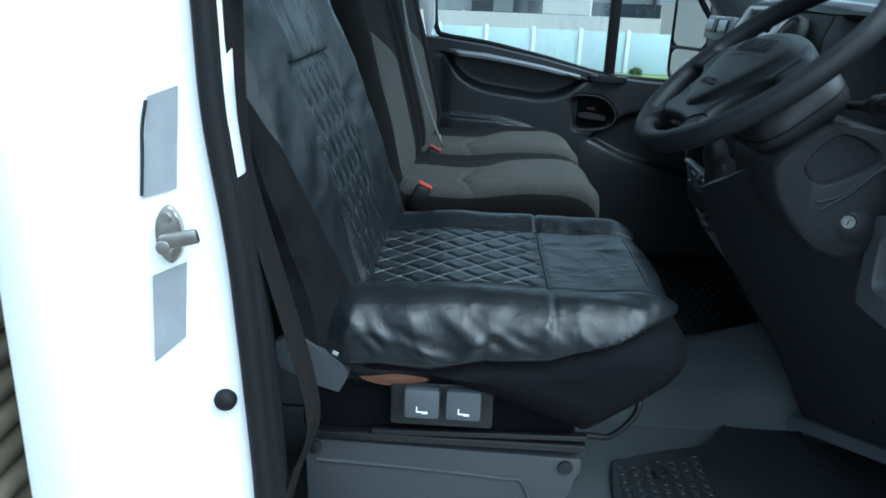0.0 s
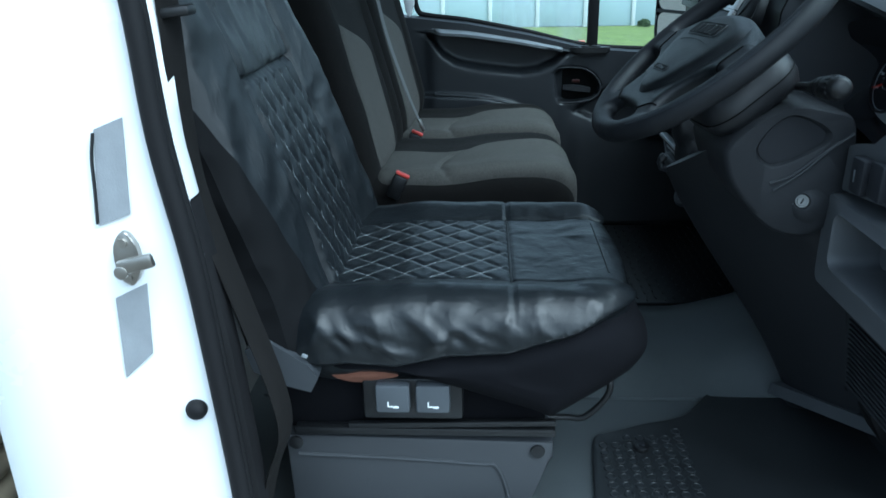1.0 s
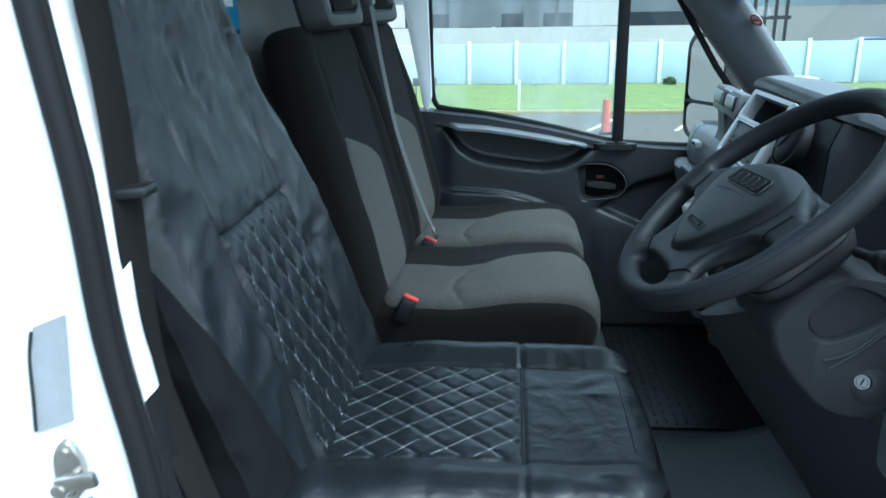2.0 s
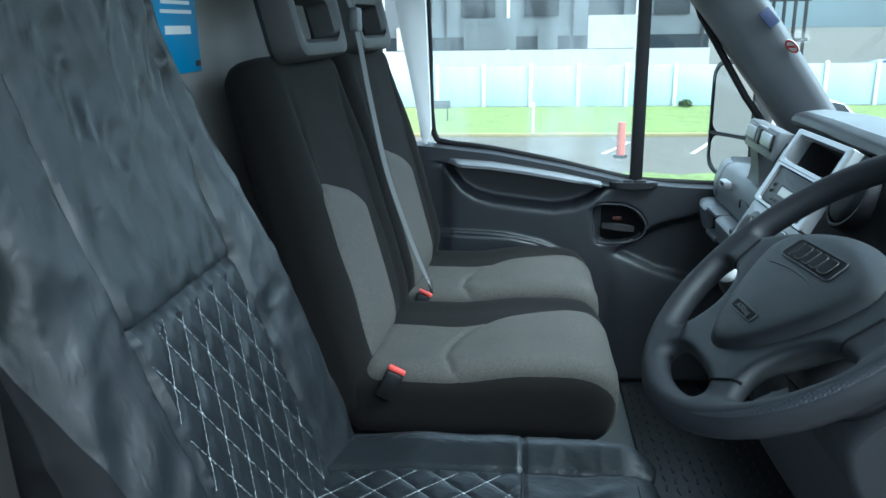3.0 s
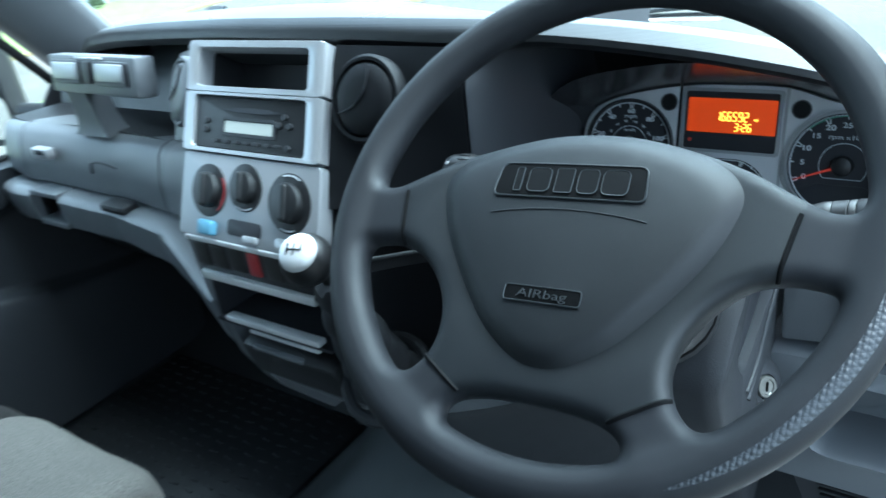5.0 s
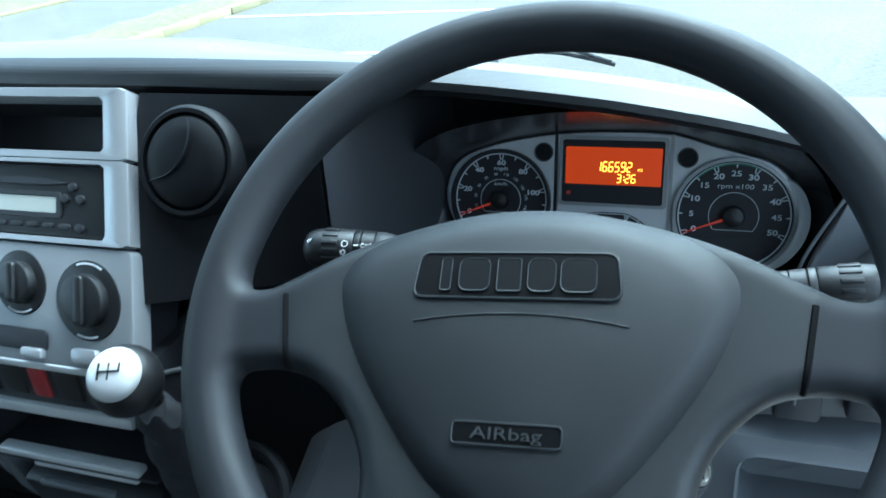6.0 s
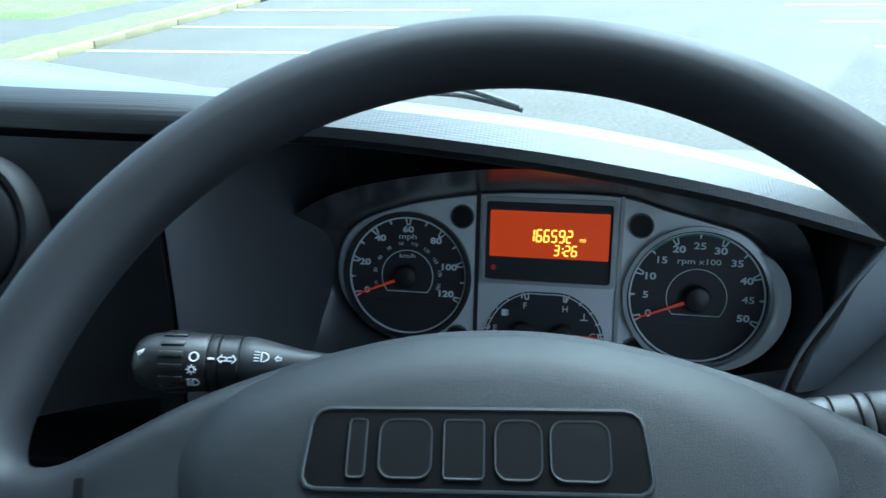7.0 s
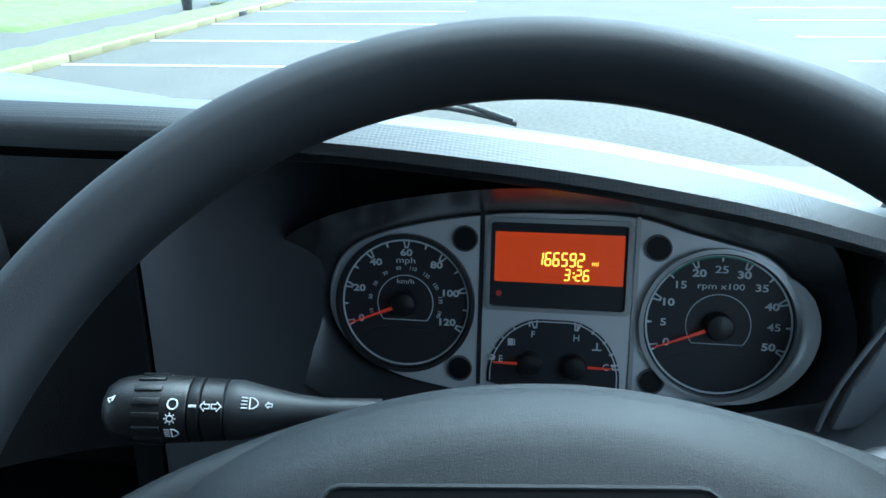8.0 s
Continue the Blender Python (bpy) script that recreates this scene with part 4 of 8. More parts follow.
# ---------------------------------------------------------------- dashboard
M_STACKDARK = surface("dark_console_plastic", (0.011, 0.012, 0.014), 0.5, grain=900, bump=0.3, stain=6, vary=0.15)
# black lifted in colour to include reflections off the dials' cover lens
M_DIAL = surface("black_dial_face", (0.021, 0.0225, 0.027), 0.5, grain=500, bump=0.02, stain=20, vary=0.1, spec=0.3)
M_NEEDLE = glow("orange_red_needle", (0.75, 0.06, 0.03), 0.04)
M_LCD = glow("orange_lit_display", (0.72, 0.055, 0.0), 0.092)
M_DIGIT = glow("yellow_lit_digits", (1.0, 0.46, 0.04), 0.5)
M_LCDOFF = surface("pale_radio_display", (0.40, 0.42, 0.38), 0.3, bump=0.0, vary=0.04)
M_GREENARC = surface("green_dial_print", (0.10, 0.28, 0.20), 0.6, bump=0.0, vary=0.05)
M_PRINT = surface("pale_dial_print", (0.56, 0.59, 0.62), 0.6, bump=0.0, vary=0.03)
M_REDPRINT = surface("red_print", (0.5, 0.04, 0.03), 0.5, bump=0.0, vary=0.05)
M_REDSWITCH = surface("red_switch_plastic", (0.28, 0.02, 0.025), 0.4, bump=0.0, vary=0.08)
M_BLUEPRINT = surface("blue_print", (0.11, 0.26, 0.37), 0.5, bump=0.0, vary=0.05)
M_BRIGHT = surface("bright_satin_silver", (0.60, 0.62, 0.63), 0.38, metal=0.35, grain=900, bump=0.03, vary=0.04)
M_PLATE = surface("satin_silver_plate", (0.60, 0.615, 0.64), 0.40, metal=0.35, grain=900, bump=0.05, stain=6, vary=0.06)
M_INKWELL = surface("dark_button_rubber", (0.006, 0.0065, 0.008), 0.5, grain=500, bump=0.02, stain=20, vary=0.2, spec=0.25)
# near-black tone puts the hood's shade on the driver-side vent and its panel
M_VENTDARK = surface("hood_shaded_vent_plastic", (0.0050, 0.0055, 0.0068), 0.55, grain=900, bump=0.25, stain=5, vary=0.15, spec=0.18)
# grey raised above the dash plastic to include daylight on these panels
M_PANEL = surface("daylit_grey_panel", (0.115, 0.124, 0.134), 0.42, grain=900, bump=0.3, stain=5, vary=0.1)
# panel grey darkened for light blocked at the driver's door
M_LOWPANEL = surface("shade_toned_lower_panel", (0.0840, 0.0900, 0.0984), 0.5, grain=900, bump=0.3, stain=5, vary=0.12)
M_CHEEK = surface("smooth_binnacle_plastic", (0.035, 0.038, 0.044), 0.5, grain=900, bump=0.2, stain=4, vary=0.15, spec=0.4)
M_DARKTRIM = surface("dark_knee_panel", (0.0231, 0.0246, 0.0281), 0.6, grain=700, bump=0.35, stain=6, vary=0.2, spec=0.25)

LIP = [(-0.92, 1.565), (-0.80, 1.628), (-0.70, 1.668), (-0.60, 1.694), (-0.50, 1.710), (-0.35, 1.722), (-0.10, 1.727), (0.10, 1.725), (0.30, 1.716), (0.50, 1.700), (0.70, 1.672), (0.92, 1.62)]
LIPX = [(-0.92, 0.16), (-0.80, 0.08), (-0.70, 0.045), (-0.55, 0.02), (-0.3, 0.012), (0.0, 0.020), (0.25, 0.05), (0.45, 0.09), (0.65, 0.15), (0.92, 0.28)]


def soft(table, y):
    """A rounded reading of a table."""
    return sum(lerp(table, y + d) for d in (-0.06, -0.03, 0, 0.03, 0.06)) / 5


def hood(first, last):
    """The hood's skin between two places of its section, the lip's underside being the first."""
    rings = []
    for k in range(139):
        y = -0.86 + 1.72 * k / 138
        z, x = soft(LIP, y), soft(LIPX, y)
        w = smoothstep(-0.10, -0.32, y)
        g = 1 - 0.32 * smoothstep(-0.28, -0.42, y)
        pts = [(x + 0.16, z - 0.050), (x + 0.030, z - 0.034 * g), (x + 0.014, z - 0.034 * g), (x + 0.005, z - 0.029 * g), (x, z - 0.021 * g), (x + 0.002, z - 0.012 * g), (x + 0.010, z - 0.005), (x + 0.025, z - 0.001), (x + 0.04, z + 0.001), (x + 0.07, z + 0.003 - 0.009 * w), (x + 0.14, z - 0.006 - 0.021 * w),
               (min(x + 0.28, 0.60 - screen_bow(y)), z - 0.045 - 0.022 * w), (0.685 - screen_bow(y), min(z - 0.06, 1.575) - 0.028 * w), (0.68 - screen_bow(y), 1.50), (min(x + 0.26, 0.58 - screen_bow(y)), z - 0.10), (x + 0.16, z - 0.050)]
        rings.append([(a, y, b) for a, b in pts[first:last + 1]])
    return loft(rings, closed=False)


def leather(name, base, scale, rough, regular=0.5, relief=0.12):
    """Moulded skin with a raised, woven-looking cell grain."""
    m = surface(name, base, rough, grain=900, bump=0.2, stain=5, vary=0.12)
    nt = m.node_tree
    vo = node(nt, "TexVoronoi", Scale=scale, Randomness=regular)
    tc = nt.nodes.new("ShaderNodeTexCoord")
    nt.links.new(tc.outputs["Object"], vo.inputs["Vector"])
    bp = node(nt, "Bump", Strength=relief, Distance=0.0006)
    bp.invert = True
    nt.links.new(vo.outputs["Distance"], bp.inputs["Height"])
    nt.links.new(bp.outputs[0], nt.nodes["Principled BSDF"].inputs["Normal"])
    return m


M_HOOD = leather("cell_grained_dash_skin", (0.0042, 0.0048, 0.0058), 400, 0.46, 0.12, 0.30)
# same hood skin, coloured paler on top to hold the sky's sheen
M_HOODTOP = surface("sheen_toned_dash_top_skin", (0.05, 0.054, 0.058), 0.30, grain=900, bump=0.0, stain=5, vary=0.08, spec=1.0)
dash = thing("dashboard", "charcoal moulded plastic dashboard with a deep hood", "dashboard", at=(0.3, 0, 0.805))
part("hood", hood(7, 15), M_HOODTOP, dash, "dark dash top with the daylight sheen put into a paler colour")
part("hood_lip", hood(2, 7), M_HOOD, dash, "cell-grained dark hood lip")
part("hood_underside", hood(0, 2), surface("glossy_hood_underside", (0.012, 0.013, 0.015), 0.24, grain=900, bump=0.05, stain=5, vary=0.15, spec=0.6), dash, "smooth dark hood underside")


def dash_body():
    rings = []
    for k in range(61):
        y = -0.90 + 1.80 * k / 60
        z, x = soft(LIP, y), soft(LIPX, y)
        pts = [(x + 0.17, z - 0.049), (0.66, 1.52), (0.62, 1.05), (0.34, 1.10), (0.20, 1.26), (0.17, 1.46), (0.20, 1.55)]
        rings.append([(a, y, b) for a, b in pts])
    return loft(rings)


part("carrier", dash_body(), M_TRIM, dash, "dark inner dash carrier")

# sloping centre stack
TS = math.atan2(0.073, 0.117)
SS, SK = math.sin(TS), math.cos(TS)


def stack(a, b, c=0.0):
    """A place on the sloping centre panel: a to the left, b down the slope, c out of it."""
    return Vector((-SS * b - SK * c, a - 0.18 * b, 1.70 - SK * b + SS * c))


def stack_plate(outline, c0, c1, bevel=0.0, back=None):
    """A plate on the centre panel with rounded front edges."""
    cx, cy = sum(p[0] for p in outline) / len(outline), sum(p[1] for p in outline) / len(outline)
    def grow(s, c):
        return [stack(cx + (a - cx) * s[0], cy + (b - cy) * s[1], c) for a, b in outline]
    w = max(p[0] for p in outline) - min(p[0] for p in outline)
    h = max(p[1] for p in outline) - min(p[1] for p in outline)
    rings = [grow((1, 1), c0), grow((1, 1), c1 - bevel)]
    if bevel:
        rings.append(grow((1 - 0.6 * bevel / w, 1 - 0.6 * bevel / h), c1 - bevel * 0.3))
        rings.append(grow((1 - 2 * bevel / w, 1 - 2 * bevel / h), c1))
    return loft(rings)


def rect(a0, a1, b0, b1, r=0.004, n=4):
    return [((a0 + a1) / 2 + p, (b0 + b1) / 2 + q) for p, q in rounded(abs(a1 - a0), abs(b1 - b0), r, n)]


def stack_frame(outer, inner, c0, c1):
    n = 80
    o = [(v.x, v.y) for v in resample([(a, b, 0) for a, b in outer], n)]
    i = [(v.x, v.y) for v in resample([(a, b, 0) for a, b in inner], n)]
    mix = lambda t: [(p[0] + (q[0] - p[0]) * t, p[1] + (q[1] - p[1]) * t) for p, q in zip(o, i)]
    rings = [(mix(0), c0), (mix(0), c1 - 0.0016), (mix(0.08), c1), (mix(0.93), c1), (mix(1), c1 - 0.0012), (mix(1), c0)]
    rr = [[stack(a, b, c) for a, b in r] for r, c in rings]
    bm = loft(rr + [rr[0]], caps=False)
    bmesh.ops.remove_doubles(bm, verts=bm.verts, dist=1e-6)
    return bm


cp = part("centre_panel", stack_plate(rect(0.128, -0.124, 0.142, 0.252, 0.006), -0.02, 0.004, 0.003), surface("dull_silver_panel", (0.27, 0.282, 0.295), 0.42, metal=0.45, grain=900, bump=0.06, stain=7, vary=0.1), dash, "silver-grey centre panel with heater dials")
part("radio_bezel", stack_frame(rect(0.130, -0.123, -0.006, 0.062, 0.002), rect(0.108, -0.096, 0.0035, 0.0545, 0.003), -0.02, 0.006), M_SILVER, dash, "silver bezel round the upper tray")
part("radio_bezel", stack_frame(rect(0.130, -0.123, 0.0622, 0.141, 0.002), rect(0.110, -0.096, 0.0665, 0.1355, 0.003), -0.02, 0.006), M_SILVER, dash, "silver bezel round the radio")
tr = bmesh.new()
for a0, a1, b0, b1, c0, c1 in ((0.112, -0.10, 0.001, 0.057, -0.075, -0.070), (0.1115, 0.1085, 0.001, 0.057, -0.075, -0.004), (-0.0965, -0.0995, 0.001, 0.057, -0.075, -0.004), (0.112, -0.10, 0.001, 0.003, -0.075, -0.004), (0.112, -0.10, 0.055, 0.057, -0.075, -0.004)):
    me = bpy.data.meshes.new("wall")
    one = stack_plate(rect(a0, a1, b0, b1, 0.0004), c0, c1)
    one.to_mesh(me)
    one.free()
    tr.from_mesh(me)
    bpy.data.meshes.remove(me)
part("storage_tray", tr, M_STACKDARK, dash, "dark open storage tray")

radio = thing("car_radio", "black car radio with a small pale display", "radio", at=tuple(stack(0.01, 0.10, -0.01)))
part("face", stack_plate(rect(0.109, -0.095, 0.0675, 0.1345, 0.003), -0.06, 0.002, 0.002), M_BLACK, radio)
part("display", stack_plate(rect(0.050, -0.039, 0.098, 0.113, 0.001), 0.001, 0.0032), M_LCDOFF, radio, "pale grey display")
part("display_frame", stack_frame(rect(0.056, -0.045, 0.093, 0.118, 0.003), rect(0.0505, -0.0395, 0.0975, 0.1135, 0.001), 0.0005, 0.0040), M_STACKDARK, radio)
part("disc_slot", stack_plate([(0.055, 0.084), (0.03, 0.081), (0.0, 0.080), (-0.03, 0.081), (-0.055, 0.084), (-0.03, 0.0865), (0.0, 0.087), (0.03, 0.0865)], 0.001, 0.0030), M_DIAL, radio, "narrow disc slot")
for k in range(7):
    part("preset_button", stack_plate(rect(0.072 - 0.019 * k, 0.059 - 0.019 * k, 0.1225, 0.1275, 0.002), 0.001, 0.0042, 0.001), M_STACKDARK, radio)
for a, b in ((0.088, 0.100), (0.088, 0.112), (-0.050, 0.099), (-0.068, 0.099), (-0.059, 0.088), (-0.066, 0.126)):
    part("key", stack_plate([(a + 0.005 * math.cos(t), b + 0.0042 * math.sin(t)) for t in [2 * math.pi * k / 14 for k in range(14)]], 0.001, 0.005, 0.001), M_STACKDARK, radio)


def heater_dial(a, b, r, arc):
    d = part("heater_dial", stack_plate([(a + r * math.cos(t), b + r * math.sin(t)) for t in [2 * math.pi * k / 40 for k in range(40)]], 0.002, 0.0055, 0.001), M_BLACK, cp, "black heater dial")
    kb = stack_plate([(a + 0.66 * r * math.cos(t), b + 0.66 * r * math.sin(t)) for t in [2 * math.pi * k / 32 for k in range(32)]], 0.005, 0.0155, 0.003)
    part("knob", kb, M_BLACK, cp, "round black knob")
    part("knob_grip", stack_plate(rect(a - 0.005, a + 0.005, b - 0.6 * r, b + 0.6 * r, 0.003), 0.0145, 0.0195, 0.003), M_BLACK, cp, "raised finger grip")
    for lo, hi, mat, word in arc:
        ring = []
        n = 14
        for t in [lo + (hi - lo) * k / n for k in range(n + 1)]:
            ring.append((a + 0.94 * r * math.cos(radians(t)), b + 0.94 * r * math.sin(radians(t))))
        for t in [hi + (lo - hi) * k / n for k in range(n + 1)]:
            ring.append((a + 0.89 * r * math.cos(radians(t)), b + 0.89 * r * math.sin(radians(t))))
        part("scale", stack_plate(ring, 0.005, 0.0062), mat, cp, word)


heater_dial(0.071, 0.190, 0.034, [(130, 215, M_REDSWITCH, "red warm scale")])
heater_dial(0.002, 0.180, 0.030, [(60, 120, M_PRINT, "pale printed scale")])
heater_dial(-0.076, 0.190, 0.036, [(70, 110, M_PRINT, "pale printed scale"), (-120, -70, M_PRINT, "pale printed scale")])
part("plug", stack_plate(rect(0.080, 0.052, 0.228, 0.247, 0.004), 0.002, 0.014, 0.003), M_BLUEPRINT, cp, "pale blue plastic plug")
part("slot", stack_plate(rect(0.030, -0.030, 0.221, 0.241, 0.006), 0.002, 0.0065, 0.001), M_DIAL, cp, "dark control slot")
part("slider", stack_plate(rect(-0.004, -0.028, 0.238, 0.247, 0.002), 0.005, 0.012, 0.002), M_SILVER, cp, "silver slider")
part("slider", stack_plate(rect(-0.060, -0.088, 0.233, 0.247, 0.004), 0.003, 0.010, 0.002), M_SILVER, cp, "silver slider")

# upright lower console
con = thing("centre_console", "dark lower console with silver strips and open pockets", "console", at=(-0.02, -0.03, 0.805))


def console_side(y0, y1):
    pts = [(-0.118, 1.480), (-0.112, 1.40), (-0.106, 1.335), (-0.087, 1.262), (-0.060, 1.205), (-0.036, 1.165), (0.047, 1.065), (0.16, 1.05), (0.22, 1.30), (0.18, 1.50)]
    return loft([[(a, y, b) for a, b in pts] for y in (y0, y1)])


part("cheek", console_side(0.098, 0.080), M_PANEL, con, "grey console side")
part("cheek", console_side(-0.145, -0.163), M_DARKTRIM, con, "dark console side")
part("switch_strip", block((-0.110, -0.034, 1.455), (0.03, 0.212, 0.050), 0.003), M_DIAL, con, "glossy black switch strip")
for k in range(6):
    y = 0.060 - 0.034 * k
    red = k == 3
    wide = 0.022 if red else 0.030
    part("switch", block((-0.1225, y, 1.456), (0.010, wide, 0.034), 0.003), M_REDSWITCH if red else M_BLACK, con, "red hazard switch" if red else "black push switch")
for x, z, h, y0, y1, word in ((-0.130, 1.485, 0.008, 0.070, -0.124, "thin silver strip"), (-0.122, 1.424, 0.013, 0.072, -0.142, "silver strip"), (-0.114, 1.351, 0.009, 0.060, -0.120, "silver tray edge"), (-0.104, 1.330, 0.007, 0.030, -0.105, "silver pull edge")):
    part("silver_strip", block((x, (y0 + y1) / 2, z), (0.016, y0 - y1, h), 0.003), M_BRIGHT, con, word)
pk = block((0.02, -0.030, 1.375), (0.005, 0.22, 0.06))
block((-0.05, -0.030, 1.345), (0.14, 0.22, 0.004), bm=pk)
part("pocket", pk, M_DIAL, con, "deep dark pocket")
for y in (0.0785, -0.1435):
    part("pocket_wall", block((-0.048, y, 1.385), (0.13, 0.003, 0.076)), M_DIAL, con)
part("ashtray", block((-0.088, -0.035, 1.282), (0.04, 0.18, 0.060), 0.008, Matrix.Rotation(radians(-14), 4, 'Y')), M_STACKDARK, con, "dark ashtray flap")
part("handle_lip", block((-0.108, -0.02, 1.304), (0.012, 0.10, 0.008), 0.003), M_PANEL, con, "grey pull lip")
part("lower_face", loft([[(a, y, b) for a, b in ((-0.085, 1.255), (-0.055, 1.205), (-0.015, 1.168), (0.06, 1.143), (0.15, 1.14), (0.16, 1.20), (0.08, 1.22), (0.0, 1.26))] for y in (0.082, -0.147)]), M_STACKDARK, con)
part("lower_lip", tube([(-0.070, 0.07, 1.228), (-0.072, -0.03, 1.226), (-0.070, -0.13, 1.222)], 0.006, seg=8), M_PANEL, con)

gear = thing("gear_lever", "gear lever with a black ball knob and silver cap", "gear lever", at=(-0.10, -0.19, 1.30))
kd = Vector((-0.62, -0.18, 0.76)).normalized()
kq = kd.to_track_quat('Z', 'Y').to_matrix().to_4x4()
kc = Vector((-0.181, -0.207, 1.522))
kn = bmesh.new()
bmesh.ops.create_uvsphere(kn, u_segments=32, v_segments=20, radius=0.029, matrix=Matrix.Translation(kc))
knob_part = part("knob", kn, M_BLACK, gear, "round black knob")
cap = loft([[kc + kq.to_3x3() @ Vector((r * math.cos(a), r * math.sin(a), h)) for a in [2 * math.pi * k / 32 for k in range(32)]] for r, h in ((0.0215, 0.018), (0.0215, 0.0215), (0.019, 0.0255), (0.012, 0.0288), (0.003, 0.0300))])
part("cap", cap, M_BRIGHT, knob_part, "silver gear pattern cap")
pat = bmesh.new()
for a, b, w, h in ((0, 0, 0.016, 0.0007), (-0.008, 0, 0.0007, 0.013), (0, 0, 0.0007, 0.013), (0.008, 0.003, 0.0007, 0.007)):
    block(kc + kq.to_3x3() @ Vector((a, b, 0.0292)), (w, h, 0.004), 0, kq, pat)
part("shift_pattern", pat, M_BLACK, knob_part, "black shift pattern", smooth=False)
part("shaft", tube([kc - kd * 0.02, kc - kd * 0.05, (-0.130, -0.190, 1.42), (-0.105, -0.187, 1.36)], 0.008, seg=12), M_BLACK, gear)
bt = []
for k in range(15):
    t = k / 14
    c = Vector((-0.155, -0.197, 1.475)).lerp(Vector((-0.085, -0.190, 1.30)), t)
    r = 0.016 + 0.040 * t ** 0.8 + 0.004 * math.sin(t * 26)
    bt.append([c + Vector((0.62 * r * math.sin(a), 0.95 * r * math.cos(a), 0.45 * r * math.sin(a) + 0.004 * math.sin(5 * a + 9 * t))) for a in [2 * math.pi * i / 28 for i in range(28)]])
part("gaiter", loft(bt), M_DARKTRIM, gear, "creased black gaiter")
part("gaiter_ring", tube([Vector((-0.083 + 0.045 * math.sin(a), -0.190 + 0.062 * math.cos(a), 1.296 + 0.035 * math.sin(a))) for a in [2 * math.pi * k / 32 for k in range(32)]], 0.008, seg=8, closed=True), M_DARKTRIM, con)


# round air vents
def vent(centre, nrm, r, label, ringm, discm):
    c, nrm = Vector(centre), Vector(nrm).normalized()
    q = nrm.to_track_quat('Z', 'Y').to_matrix()
    circ = lambda rad, h: [c + q @ Vector((rad * math.cos(a), rad * math.sin(a), h)) for a in [2 * math.pi * k / 40 for k in range(40)]]
    v = part("air_vent", loft([circ(r * 1.10, -0.02), circ(r * 1.10, 0.002), circ(r * 1.03, 0.006), circ(r * 0.95, 0.006), circ(r * 0.93, -0.004), circ(r * 0.3, -0.005)]), ringm, dash, label)
    part("vent_disc", loft([circ(r * 0.90, -0.004), circ(r * 0.90, 0.003), circ(r * 0.84, 0.0065), circ(r * 0.5, 0.010), circ(r * 0.1, 0.011)]), discm, v, "domed shutter")
    part("vent_blade", loft([[c + q @ (Matrix.Rotation(radians(-125), 3, "Z") @ Vector((a + s * 0.0008, -0.70 * a * a / r, 0.0125 - 0.10 * abs(a) + h))) for s, h in ((-1, -0.002), (1, -0.002), (1, 0.0018), (-1, 0.0018))] for a in [r * (-0.72 + 1.44 * k / 12) for k in range(13)]]), M_DASH, v, "thin finger ridge")
    return v


vn = (-SK, 0, SS)
vent(stack(0.168, 0.060, -0.018), (-SK, 0.36, SS * 0.7), 0.045, "round closed air vent", M_MID, M_PANEL)
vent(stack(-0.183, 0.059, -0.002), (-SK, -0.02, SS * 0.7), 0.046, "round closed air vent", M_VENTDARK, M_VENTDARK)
# the face between the centre stack and the instruments
def face_x(y, z):
    a = -0.624 * (1.70 - z) + 0.010
    b = lerp([(1.40, -0.030), (1.52, -0.020), (1.60, -0.014), (1.66, -0.011), (1.70, 0.004)], z)
    t = min(1, max(0, (-0.130 - y) / 0.185))
    t = t * t * (3 - 2 * t)
    x = a + (b - a) * t
    if y < -0.315:
        d = -0.315 - y
        x = b + 1.1 * d + 42.0 * d * d
    return x


def face_sheet(y0, y1, z0, z1, ny, nz, hole=None):
    bm = bmesh.new()
    g = [[bm.verts.new((face_x(y0 + (y1 - y0) * i / ny, z0 + (z1 - z0) * j / nz), y0 + (y1 - y0) * i / ny, z0 + (z1 - z0) * j / nz)) for j in range(nz + 1)] for i in range(ny + 1)]
    rimv = [[bm.verts.new((v.co.x + 0.03, v.co.y, v.co.z)) for v in row] for row in (g[0], g[-1])]
    for i in range(ny):
        for j in range(nz):
            m = (g[i][j].co + g[i + 1][j + 1].co) / 2
            if hole and hole[1] < m.y < hole[0] and hole[2] < m.z < hole[3]:
                continue
            bm.faces.new((g[i][j], g[i + 1][j], g[i + 1][j + 1], g[i][j + 1]))
    for row, back in zip((g[0], g[-1]), rimv):
        for j in range(nz):
            bm.faces.new((row[j], row[j + 1], back[j + 1], back[j]))
    return bm


PH = (-0.150, -0.298, 1.478, 1.532)
part("vent_panel", face_sheet(-0.126, -0.3135, 1.462, 1.70, 50, 80, PH), M_VENTDARK, dash, "panel round the air vent, darkened for the hood's shade, with an open pocket")
for y0, y1, z0, z1 in ((PH[0] + 0.003, PH[1] - 0.003, PH[2] - 0.004, PH[2]), (PH[0] + 0.003, PH[1] - 0.003, PH[3], PH[3] + 0.004), (PH[0], PH[0] + 0.004, PH[2], PH[3]), (PH[1] - 0.004, PH[1], PH[2], PH[3])):
    part("pocket_wall", loft([[(max(face_x(y, z), face_x(y1, z)) + 0.0015 + d, y, z) for y, z in ((y0, z0), (y1, z0), (y1, z1), (y0, z1))] for d in (0.0, 0.07)]), M_DIAL, dash)
part("pocket_back", block((0.03, -0.224, 1.505), (0.006, 0.16, 0.07)), M_DIAL, dash)
part("pocket_edge", tube([(face_x(y, PH[2]) - 0.0005, y, PH[2] - 0.002) for y in [PH[0] + (PH[1] - PH[0]) * k / 14 for k in range(15)]], 0.003, seg=8), M_DASH, dash, "rounded pocket edge")
